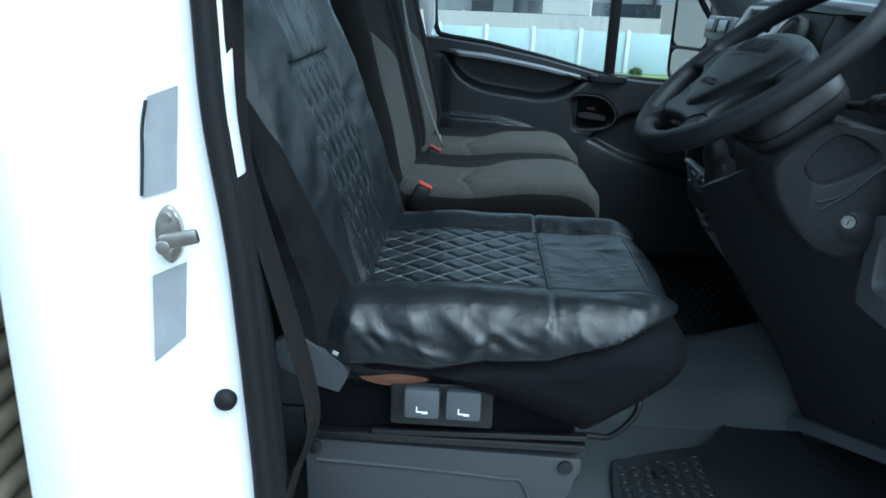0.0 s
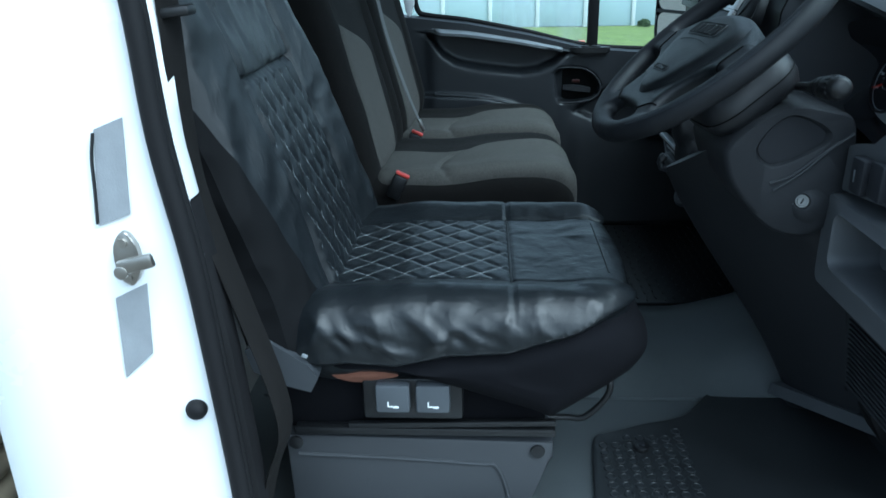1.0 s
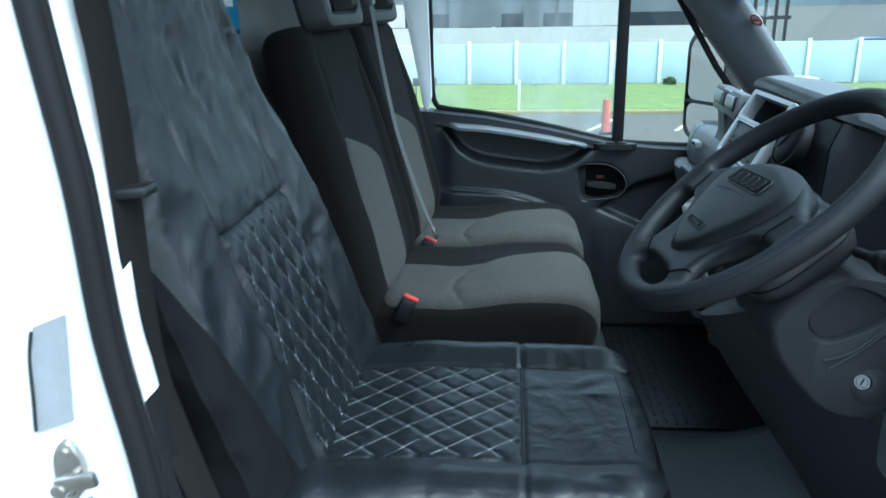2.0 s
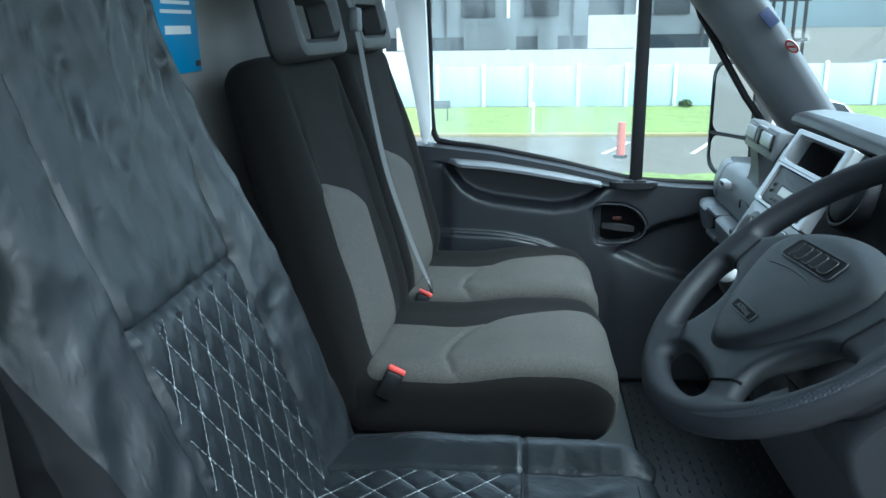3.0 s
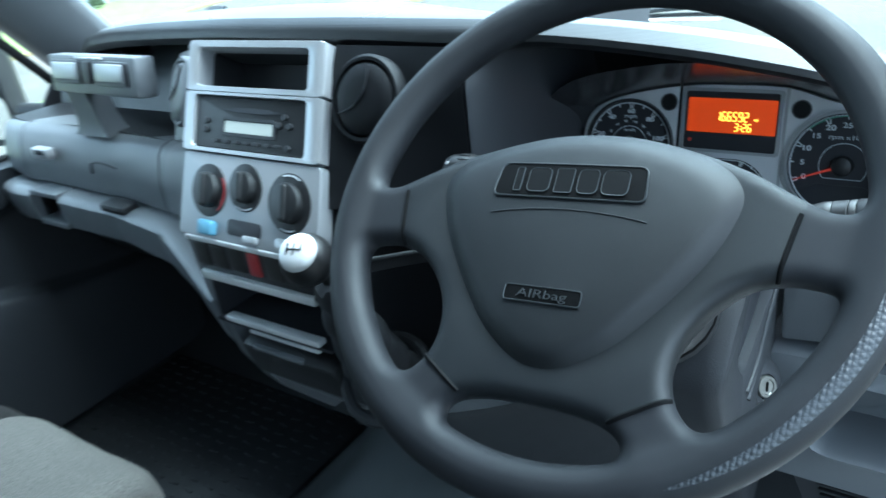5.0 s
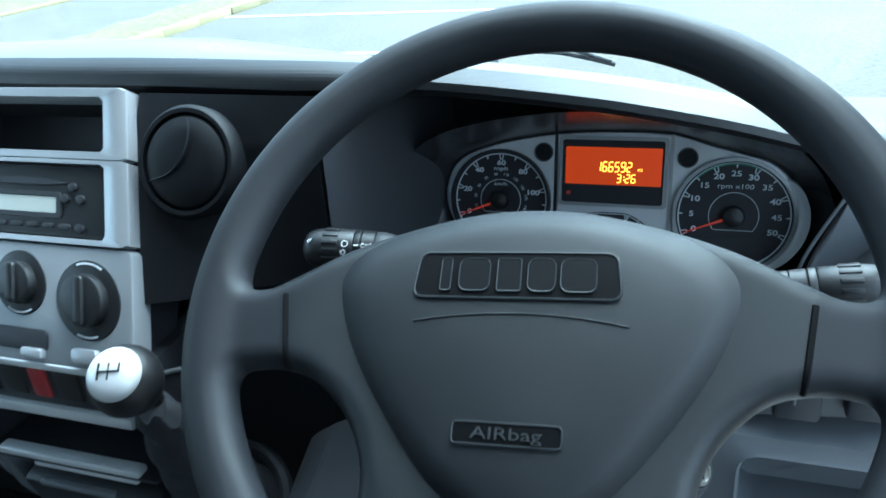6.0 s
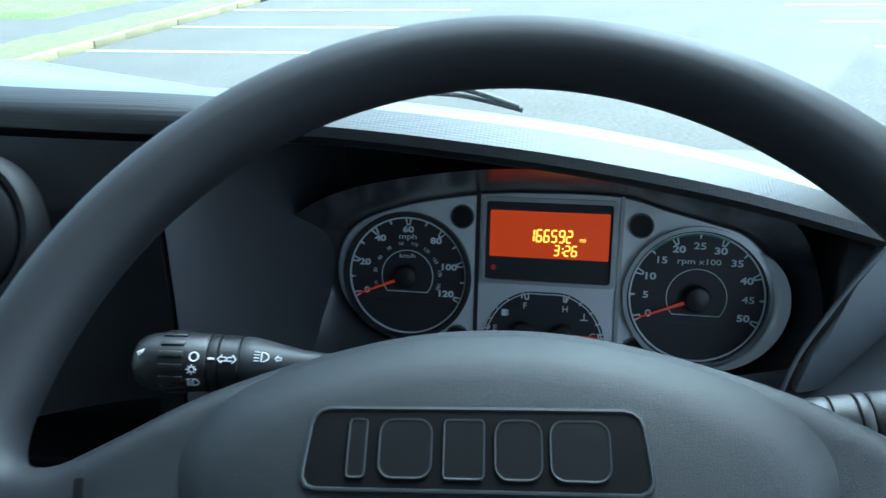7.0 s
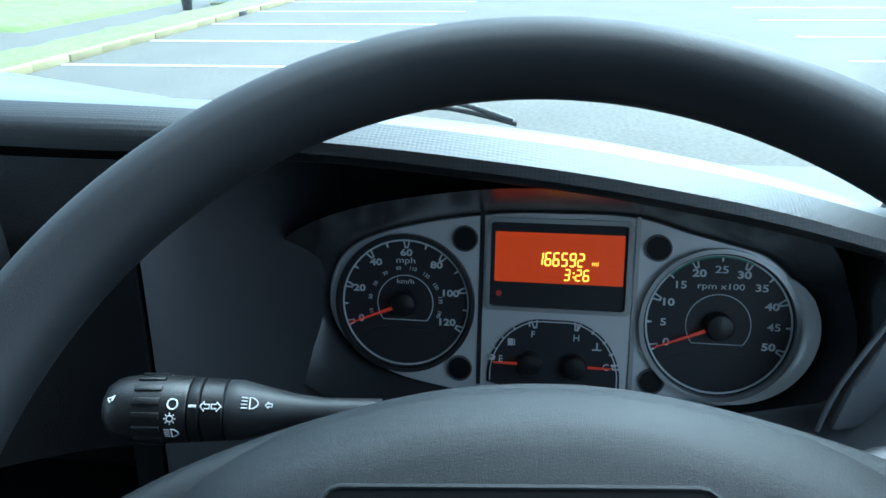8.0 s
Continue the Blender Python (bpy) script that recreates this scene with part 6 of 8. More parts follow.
# the moulding: rim, four spokes and hub grow out of one another
GS = 0.0024
g0 = np.array((-0.2256, -0.2256, -0.060))
Pg, Qg = np.meshgrid(g0[0] + GS * np.arange(189), g0[1] + GS * np.arange(189), indexing='ij')
Rg = np.hypot(Pg, Qg)
side_hole = [(0.140, -0.046), (0.122, -0.053), (0.103, -0.071), (0.091, -0.093), (0.088, -0.115), (0.094, -0.134), (0.108, -0.147), (0.124, -0.152), (0.150, -0.150), (0.185, -0.10), (0.186, -0.055), (0.162, -0.045)]
low_hole = half([(0.0, -0.151), (0.030, -0.152), (0.054, -0.157), (0.066, -0.168), (0.066, -0.184), (0.040, -0.205), (0.0, -0.21)])
top_hole = half([(0.0, 0.0635), (0.030, 0.0615), (0.060, 0.0550), (0.090, 0.0450), (0.118, 0.0325), (0.146, 0.0165), (0.170, 0.0060), (0.192, 0.015), (0.21, 0.07), (0.16, 0.16), (0.08, 0.21), (0.0, 0.22)])
D2 = Rg - 0.198
for hole in (side_hole, [(-a, b) for a, b in side_hole], low_hole, top_hole):
    D2 = np.maximum(D2, -inside_by(hole, Pg, Qg))
near_hub = np.clip((0.145 - Rg) / 0.07, 0, 1)
near_hub = near_hub * near_hub * (3 - 2 * near_hub)
ztop, zbot = 0.0110 - 0.0050 * near_hub, -0.013 - 0.026 * near_hub
Ng = g0[2] + GS * np.arange(44)
N3 = Ng[None, None, :]
zc, hz = ((ztop + zbot) / 2)[:, :, None], ((ztop - zbot) / 2)[:, :, None]
RB = 0.0115
w1, w2 = np.maximum(D2[:, :, None] + RB, -9), np.abs(N3 - zc) - hz + RB
slab_d = np.hypot(np.maximum(w1, 0), np.maximum(w2, 0)) + np.minimum(np.maximum(w1, w2), 0) - RB
ring_d = np.hypot(Rg[:, :, None] - WR, N3) - Wr
KB = 0.012
hh = np.clip(0.5 + 0.5 * (ring_d - slab_d) / KB, 0, 1)
field = ring_d * (1 - hh) + slab_d * hh - KB * hh * (1 - hh)
mv, mq = skin_of(field, GS, g0)
joints = [(0.150, 0.000), (0.1405, -0.049), (0.091, -0.131), (0.0555, -0.153)]
hub_zone = inside_by(half([(0.0, 0.075), (0.10, 0.055), (0.157, 0.025), (0.150, 0.000), (0.1455, -0.026), (0.1405, -0.049), (0.115, -0.09), (0.091, -0.131), (0.073, -0.142), (0.0555, -0.153), (0.03, -0.162), (0.0, -0.165)]), mv[:, 0], mv[:, 1])


def moulding(keep):
    bm = bmesh.new()
    used = np.unique(mq[keep])
    vs = {int(i): bm.verts.new(wh(*mv[i])) for i in used}
    for q in mq[keep]:
        bm.faces.new([vs[int(i)] for i in q])
    for _ in range(2):
        bmesh.ops.smooth_vert(bm, verts=[v for v in bm.verts if not v.is_boundary], factor=0.5, use_axis_x=True, use_axis_y=True, use_axis_z=True)
    return bm


in_hub = (hub_zone[mq] < 0).mean(1) > 0.5
rim = part("rim", moulding(~in_hub), M_RIM, wheel, "worn dark rubber rim with four spoke roots", angle=70)
hubp = part("hub", moulding(in_hub), M_HUB, wheel, "moulded grey hub", angle=70)
M_RIMGRIP = leather("worn_cell_grained_rim", (0.020, 0.023, 0.027), 330, 0.30, 0.05, 1.0)
# worn grip patch on the lower right of the rim, tapering out at both ends
ga = [radians(-62 + 82 * k / 60) for k in range(61)]


def grip_ring(k, a):
    wide = 15 * math.sin(math.pi * k / 60) ** 0.6 + 0.5
    return [wh((WR + (Wr + 0.0004) * math.cos(b)) * math.cos(a), (WR + (Wr + 0.0004) * math.cos(b)) * math.sin(a), (Wr + 0.0004) * math.sin(b)) for b in [radians(66 - wide + 2 * wide * j / 10) for j in range(11)]]


part("worn_grip", loft([grip_ring(k, a) for k, a in enumerate(ga)], closed=False, caps=False), M_RIMGRIP, rim, "polished worn grip patch")


hub_tree = BVHTree.FromPolygons([wh(*v) for v in mv], [tuple(int(i) for i in q) for q in mq])
pad_half = [(0.0, 0.0608), (0.030, 0.0590), (0.060, 0.0525), (0.090, 0.0425), (0.112, 0.0300), (0.1220, 0.012), (0.115, -0.015), (0.101, -0.042), (0.078, -0.075), (0.053, -0.106), (0.029, -0.125), (0.013, -0.1325), (0.0, -0.134)]
pad_out = [(v.x, v.y) for v in smooth_path([(a, b, 0) for a, b in half(pad_half)], 6, closed=True)]
M_INK = surface("black_recess", (0.0016, 0.0018, 0.0021), 0.6, grain=500, bump=0.02, stain=20, vary=0.1, spec=0.1)
M_BADGE = surface("dark_badge_plastic", (0.0020, 0.0024, 0.0028), 0.62, grain=2400, bump=0.05, stain=26, vary=0.3, spec=0.14)
M_BADGEWORD = surface("dim_grey_word", (0.013, 0.015, 0.017), 0.45, grain=900, bump=0.1, stain=20, vary=0.2)
M_EDGE = surface("lighter_grey_edge", (0.0155, 0.0185, 0.021), 0.42, grain=900, bump=0.1, stain=20, vary=0.2)
M_PAD = surface("airbag_pad_plastic", (0.0048, 0.0061, 0.0076), 0.46, grain=2400, bump=0.30, stain=26, vary=0.30, spec=0.37, speckle=0.25, wear=0.10)
pad = part("airbag_pad", wheel_plate(pad_out, [(1.0, -0.014), (1.0, -0.001), (0.988, 0.0035), (0.95, 0.0080), (0.89, 0.0130), (0.845, 0.0160), (0.81, 0.0175), (0.75, 0.0186), (0.6, 0.0195), (0.3, 0.0202), (0.04, 0.0205)], (0, -0.040)), M_PAD, wheel, "shield-shaped airbag pad")


pad_tree = BVHTree.FromPolygons([v.co for v in pad.data.vertices], [tuple(f.vertices) for f in pad.data.polygons])


def on_pad(p, q, lift=0.0):
    h = pad_tree.ray_cast(wh(p, q, 0.2), -WN)[0]
    return (h + WN * lift) if h else wh(p, q, 0.03 + lift)


def pad_plate(outline, lift0, lift1, shrink=0.0):
    o = [(v.x, v.y) for v in resample([(a, b, 0) for a, b in outline], 64)]
    cx, cy = sum(a for a, b in o) / 64, sum(b for a, b in o) / 64
    return loft([[on_pad(a, b, lift0) for a, b in o], *[[on_pad(cx + (a - cx) * k, cy + (b - cy) * k, lift1) for a, b in o] for k in (1.0, 0.92, 0.82, 0.70, 0.56, 0.40, 0.22, 0.05)]])


badge_o = [(-0.0060 + a * (1 - 1.5 * b), b + 0.0108) for a, b in rounded(0.1160, 0.0280, 0.0055, 5)]
bdg = part("badge", pad_plate(badge_o, -0.002, 0.0008), M_INK, pad, "dark maker's badge panel")
fr = [on_pad(v.x, v.y, 0.0008) for v in resample([(a, b, 0) for a, b in badge_o], 90)]
part("badge_edge", tube(fr, 0.0008, seg=6, closed=True), M_EDGE, pad)
# the maker's mark as five plain raised blocks with lighter edges
for p, w in ((-0.040, 0.0060), (-0.0232, 0.0178), (-0.0032, 0.0135), (0.0152, 0.0155), (0.0357, 0.0195)):
    o = [(p - 0.0060 + a, 0.0108 + b) for a, b in rounded(w, 0.0198, 0.0045 if w > 0.015 else 0.0012, 4)]
    shape = part("badge_shape", pad_plate(o, 0.0, 0.0017), M_BADGE, bdg, "plain raised badge shape")
    part("shape_edge", tube([on_pad(v.x, v.y, 0.0016) for v in resample([(a, b, 0) for a, b in o], 48)], 0.00045, seg=5, closed=True), M_EDGE, pad)
part("pad_groove", tube([on_pad(p - 0.003, -0.0120 - 1.6 * p * p, 0.0002) for p in [-0.060 + 0.12 * k / 20 for k in range(21)]], 0.0005, seg=6), M_STACKDARK, pad, "shallow moulded line")
air = part("word_plate", pad_plate([(v.x, v.y) for v in [Vector((a - 0.005, b - 0.0785)) for a, b in rounded(0.058, 0.0115, 0.002, 3)]], -0.002, 0.0009), M_INK, pad, "small dark word plate")
part("plate_edge", tube([on_pad(v.x - 0.005, v.y - 0.0785, 0.0009) for v in resample([(a, b, 0) for a, b in rounded(0.058, 0.0115, 0.002, 3)], 60)], 0.0006, seg=6, closed=True), M_EDGE, pad)
writing("AIRbag", 0.0105, on_pad(-0.005, -0.0785, 0.0012), WHQ @ Matrix.Rotation(radians(-3), 4, 'X') @ Matrix.Diagonal((1.25, 0.85, 1, 1)), M_BADGEWORD, air, label="grey raised word")


for s_ in (1, -1):
    for a, b in ((0, 1), (2, 3)):
        (pa, qa), (pb, qb) = joints[a], joints[b]
        run = []
        for k in range(13):
            t = k / 12
            p, q = pa + (pb - pa) * t, qa + (qb - qa) * t
            h = hub_tree.ray_cast(wh(s_ * p, q, 0.1), -WN)[0]
            if h:
                run.append(h)
        part("spoke_joint", tube(run, 0.0018, seg=6), M_INK, wheel, "dark joint line")

col = thing("steering_column", "dark steering column shroud with a key barrel", "steering column", at=(-0.02, -0.53, 1.45))


def col_ring(n, w, h, dq=0.0):
    return [wh(a, b + dq, n) for a, b in [(v.x, v.y) for v in resample([(a, b, 0) for a, b in rounded(w, h, min(w, h) * 0.3)], 48)]]


part("shroud", loft([col_ring(-0.042, 0.095, 0.095), col_ring(-0.052, 0.150, 0.138, -0.004), col_ring(-0.075, 0.178, 0.158, -0.006), col_ring(-0.100, 0.178, 0.158, -0.006), col_ring(-0.116, 0.160, 0.146, -0.004), col_ring(-0.122, 0.13, 0.12, 0.0)]), M_DASH, col, "dark column shroud")
part("shroud_joint", tube(col_ring(-0.0875, 0.1786, 0.1586, -0.006), 0.0012, seg=5, closed=True), M_INK, col, "dark joint round the shroud")
part("neck", loft([col_ring(-0.118, 0.105, 0.095), col_ring(-0.20, 0.10, 0.09, -0.01), col_ring(-0.30, 0.10, 0.09, -0.02)]), M_DARKTRIM, col, "dark column neck")
# the fixed cowl beside the column, with a sunk oval field and two raised ribs
cow = [(-0.101, 1.550), (-0.030, 1.545), (0.009, 1.526), (0.014, 1.440), (0.006, 1.389), (-0.027, 1.346), (-0.093, 1.355), (-0.150, 1.410), (-0.178, 1.460), (-0.175, 1.500)]
sunk = [(-0.093, 1.540), (-0.036, 1.520), (-0.036, 1.494), (-0.100, 1.462), (-0.128, 1.470), (-0.134, 1.498)]
cow_o = [(v.x, v.y) for v in resample(smooth_path([(a, b, 0) for a, b in cow], 6, closed=True), 84)]
cow_i = [(v.x, v.y) for v in resample(smooth_path([(a, b, 0) for a, b in sunk], 6, closed=True), 84)]


def cow_ring(t, y, k=1.0):
    cx, cz = -0.085, 1.500
    return [(p[0] + (q[0] - p[0]) * t if t < 1 else cx + (q[0] - cx) * k, y + 0.10 * max(0, p[0] + 0.02) * (t < 0.5), p[1] + (q[1] - p[1]) * t if t < 1 else cz + (q[1] - cz) * k) for p, q in zip(cow_o, cow_i)]


cowl = part("cowl", loft([cow_ring(0, -0.45), cow_ring(0, -0.622), cow_ring(0.06, -0.634), cow_ring(0.16, -0.638), cow_ring(0.97, -0.638), cow_ring(1, -0.636), cow_ring(1, -0.627, 0.92), cow_ring(1, -0.625, 0.3)]), M_DARKTRIM, col, "dark fixed cowl beside the column")
part("sunk_field", loft([[(a, y, b) for a, b in [(-0.085 + (p - -0.085) * 0.90, 1.500 + (q - 1.500) * 0.90) for p, q in cow_i]] for y in (-0.622, -0.6290)]), M_DIAL, cowl, "dark sunk field")
for pts in (((0.004, 1.512), (-0.030, 1.486), (-0.065, 1.452), (-0.104, 1.424)), ((-0.016, 1.500), (-0.046, 1.476), (-0.078, 1.448), (-0.110, 1.436))):
    part("rib", tube(smooth_path([(a, -0.6385, b) for a, b in pts]), 0.0026, seg=8), M_TRIM, cowl, "raised worn rib")


def stalk(tip, root, label, light):
    """A lever that thickens from its root to a rounded, grooved end knob; lengths are taken from the tip."""
    b, a = Vector(tip), Vector(root)
    d = (a - b).normalized()
    at = lambda h: b + d * h
    end = (a - b).length
    st = part("stalk", tube([at(0.0615), at(0.0625), at(0.068), at(0.080), at(0.094), at(0.108), at(end)], [0.0146, 0.0152, 0.0150, 0.0120, 0.0086, 0.0068, 0.0066], seg=28), M_STALK if light else M_BLACK, col, label)
    part("barrel", tube([at(0.0500), at(0.0508), at(0.0605), at(0.0612)], [0.0152, 0.0159, 0.0154, 0.0147], seg=28), M_BLACK, st, "black twist collar")
    part("barrel", tube([at(0.0442), at(0.0450), at(0.0490), at(0.0496)], [0.0156, 0.0162, 0.0160, 0.0153], seg=28), M_BLACK, st, "narrow black collar")
    part("joint", tube([at(0.040), at(0.066)], [0.0145, 0.0140], seg=20), M_INK, st, "dark gaps between the collars")
    part("end_knob", tube([at(0.0), at(0.0006), at(0.0026), at(0.0060), at(0.0100), at(0.0150), at(0.028), at(0.0425), at(0.0436)], [0.0050, 0.0082, 0.0118, 0.0144, 0.0158, 0.0165, 0.0168, 0.0165, 0.0158], seg=32), M_BLACK, st, "black end knob with a rounded tip")
    u = Vector((-0.81, 0, 0.59))
    u = (u - u.dot(d) * d).normalized()
    w = d.cross(u)
    for k in range(15):
        t = radians(24 * k + 14)
        o, e = u * math.cos(t) + w * math.sin(t), u * -math.sin(t) + w * math.cos(t)
        part("grip_rib", block(at(0.0245) + o * 0.0168, (0.0135, 0.0036, 0.0018), 0.0007, Matrix((d, e, o)).transposed().to_4x4()), M_BLACK, st)
    return st


M_STALK = surface("grey_stalk_plastic", (0.020, 0.022, 0.025), 0.5, grain=900, bump=0.1, stain=9, vary=0.15)
LIGHT_TIP, LIGHT_ROOT = (-0.066, -0.319, 1.5915), (-0.044, -0.455, 1.5855)
light_stalk = stalk(LIGHT_TIP, LIGHT_ROOT, "lighting stalk with white symbols", True)
stalk((-0.073, -0.748, 1.599), (-0.076, -0.610, 1.578), "black wiper stalk with white symbols", False)


# ---------------------------------------------------------------- passenger side of the dashboard
def shelf_x(y):
    return lerp([(0.10, -0.085), (0.20, -0.045), (0.32, 0.000), (0.48, 0.020), (0.70, 0.020), (0.82, 0.015), (0.90, 0.03)], y)


def glove_rings(ys):
    rings = []
    for y in ys:
        x = shelf_x(y)
        top = lerp([(0.10, 1.575), (0.30, 1.530), (0.50, 1.525), (0.75, 1.530), (0.90, 1.525)], y)
        bot = lerp([(0.10, 1.40), (0.20, 1.42), (0.34, 1.412), (0.55, 1.412), (0.80, 1.418), (0.90, 1.42)], y)
        rings.append([(x + 0.12, y, top - 0.005), (x + 0.055, y, top), (x + 0.035, y, top - 0.004), (x + 0.024, y, top - 0.016), (x + 0.010, y, (top + bot) / 2), (x + 0.008, y, bot + 0.012), (x + 0.015, y, bot), (x + 0.12, y, bot)])
    return rings


def steps(a, b, n):
    return [a + (b - a) * k / n for k in range(n + 1)]


glove = part("glovebox_lid", loft(glove_rings(steps(0.335, 0.80, 24))), M_PANEL, dash, "grey glovebox lid")
part("glovebox_side", loft(glove_rings(steps(0.115, 0.330, 16))), M_PANEL, dash, "grey curved panel beside the glovebox")
part("dash_end", loft(glove_rings(steps(0.805, 0.90, 8))), M_PANEL, dash, "grey dash end by the door")
lk = block((0.020, 0.700, 1.487), (0.02, 0.055, 0.022), 0.004)
part("lock_plate", lk, M_SILVER, glove, "small silver latch plate")
part("lock_slot", block((0.0085, 0.694, 1.492), (0.004, 0.030, 0.010), 0.002), M_DIAL, glove)
part("handle_arch", tube(smooth_path([(0.018, 0.545, 1.462), (0.017, 0.535, 1.482), (0.017, 0.50, 1.486), (0.017, 0.46, 1.480)]), 0.0022, seg=6), M_STACKDARK, glove)


def lip_rings(ys):
    rings = []
    for y in ys:
        x = shelf_x(y) - 0.028
        drop = lerp([(0.09, 0.060), (0.13, 0.045), (0.20, 0.025), (0.30, 0.012)], y)
        top = lerp([(0.09, 1.375), (0.12, 1.378), (0.17, 1.385), (0.24, 1.398), (0.32, 1.408), (0.55, 1.410), (0.85, 1.414)], y)
        h = lerp([(0.09, 0.175), (0.13, 0.145), (0.18, 0.110), (0.25, 0.088), (0.34, 0.076), (0.5, 0.070), (0.85, 0.072)], y)
        rings.append([(x + 0.10, y, top), (x + 0.020, y, top), (x + 0.006, y, top - 0.004), (x, y, top - 0.012), (x + 0.002 + 0.3 * (drop - 0.012), y, top - h * 0.5), (x + drop, y, top - h), (x + drop + 0.038, y, top - h - 0.008), (x + 0.15, y, top - h)])
    return rings


part("grab_lip", loft(lip_rings(steps(0.095, 0.662, 44))), M_PANEL, dash, "pale grey rounded dash lip")
part("grab_lip", loft(lip_rings(steps(0.762, 0.88, 10))), M_PANEL, dash, "pale grey rounded dash lip")
part("cubby_top", block((0.049, 0.712, 1.409), (0.112, 0.0995, 0.010), 0.002), M_PANEL, dash, "grey rim over the cubby")
part("cubby_floor", block((0.050, 0.712, 1.3455), (0.112, 0.0995, 0.012), 0.003), M_PANEL, dash, "grey cubby floor")
part("cubby_back", block((0.090, 0.712, 1.378), (0.006, 0.10, 0.06)), M_INKWELL, dash, "dark cubby")
for y in (0.6605, 0.7635):
    part("cubby_side", block((0.052, y, 1.377), (0.080, 0.003, 0.062)), M_INKWELL, dash)
part("notch", block((0.005, 0.470, 1.412), (0.035, 0.075, 0.016), 0.006), M_STACKDARK, dash, "dark finger notch")
part("under_dash", loft([[(0.06, y, 1.345), (0.10, y, 1.28), (0.25, y, 1.12), (0.50, y, 0.98), (0.60, y, 1.3), (0.2, y, 1.40)] for y in steps(0.10, 0.92, 8)]), M_DARKTRIM, dash, "dark underside above the footwell")
part("shelf_floor", loft([[(shelf_x(y) + 0.05, y, 1.528), (0.40, y, 1.515), (0.40, y, 1.505), (shelf_x(y) + 0.05, y, 1.515)] for y in steps(0.14, 0.90, 12)]), M_STACKDARK, dash, "dark open shelf")

unit = thing("switch_unit", "grey switch unit with two wide buttons on the dash shelf", "switch unit", at=(0.08, 0.49, 1.53))
um = Matrix.Rotation(radians(10), 4, 'Y') @ Matrix.Rotation(radians(-4), 4, 'Z')
uc = Vector((0.042, 0.452, 1.640))


def on_unit(x, y, z):
    return uc + um.to_3x3() @ Vector((x, y, z))


ub = part("casing", block(uc, (0.036, 0.285, 0.064), 0.005, um), M_PANEL, unit, "grey plastic casing")
for y in (0.078, -0.070):
    part("button_frame", block(on_unit(-0.0185, y, 0.004), (0.006, 0.102, 0.040), 0.003, um), M_MID, unit)
    part("button", block(on_unit(-0.0220, y, 0.006), (0.007, 0.084, 0.028), 0.003, um), M_SILVER, unit, "pale wide push button")
    part("button_slot", block(on_unit(-0.0200, y - 0.048, 0.004), (0.006, 0.006, 0.034), 0.001, um), M_DIAL, unit)
part("toggle", block(on_unit(-0.0200, 0.004, 0.004), (0.010, 0.026, 0.036), 0.003, um), M_BLACK, unit, "black centre toggle")
part("nameplate", block(on_unit(-0.0190, -0.005, 0.0275), (0.003, 0.085, 0.004), 0.001, um), M_PRINT, unit)
part("foot", loft([[(0.040 + 0.6 * (1.60 - z) * 0.3 - d, 0.545 + w, z), (0.040 + 0.6 * (1.60 - z) * 0.3 - d, 0.545 - w, z), (0.085 + d, 0.545 - w * 0.8, z), (0.085 + d, 0.545 + w * 0.8, z)] for z, w, d in ((1.615, 0.030, 0.0), (1.585, 0.032, 0.0), (1.555, 0.034, 0.003), (1.532, 0.044, 0.008), (1.525, 0.052, 0.012))]), M_MID, unit, "flared grey foot")

# ---------------------------------------------------------------- driver's lower dash
low_panel = part("switch_panel", slab([(-0.640, 1.425), (-0.90, 1.455), (-0.90, 1.60), (-0.80, 1.59), (-0.755, 1.545), (-0.72, 1.512), (-0.66, 1.502), (-0.640, 1.495)], 0, -0.004, 0.10, bevel=0.005), M_LOWPANEL, dash, "grey switch panel")
part("rocker_switch", block((-0.010, -0.712, 1.468), (0.020, 0.036, 0.052), 0.004), M_DIAL, low_panel, "black lighting switch")
part("rocker_mark", block((-0.0208, -0.709, 1.468), (0.002, 0.0022, 0.018), 0.0006), M_MID, low_panel, "pale mark")
part("rocker_switch", block((-0.010, -0.765, 1.475), (0.020, 0.036, 0.052), 0.004), M_DIAL, low_panel, "black switch")


def tray_frame():
    o = [(v.x, v.y) for v in resample([(-0.760 + a, 1.345 + b, 0) for a, b in rounded(0.275, 0.150, 0.015)], 72)]
    i = [(v.x, v.y) for v in resample([(-0.775 + a, 1.358 + b, 0) for a, b in rounded(0.20, 0.085, 0.018)], 72)]
    mix = lambda t: [(p[0] + (q[0] - p[0]) * t, p[1] + (q[1] - p[1]) * t) for p, q in zip(o, i)]
    rr = [[(x, a, b) for a, b in r] for r, x in ((mix(0), 0.06), (mix(0), -0.010), (mix(0.08), -0.016), (mix(0.80), -0.018), (mix(0.94), -0.021), (mix(1.0), -0.016), (mix(1.03), 0.055), (mix(1.6), 0.058))]
    return loft(rr)


part("tray_panel", tray_frame(), M_LOWPANEL, dash, "grey panel with an open tray")
rib = part("vent_grille", slab([(-0.645, 1.262), (-0.90, 1.262), (-0.90, 1.12), (-0.70, 1.12)], 0, 0.03, 0.05), M_DARKTRIM, dash, "dark ribbed lower panel")
for k in range(18):
    part("rib", block((0.027, -0.785 - 0.002, 1.256 - 0.0075 * k), (0.006, 0.225 - 0.004 * k, 0.0035), 0.001), M_DARKTRIM, rib)

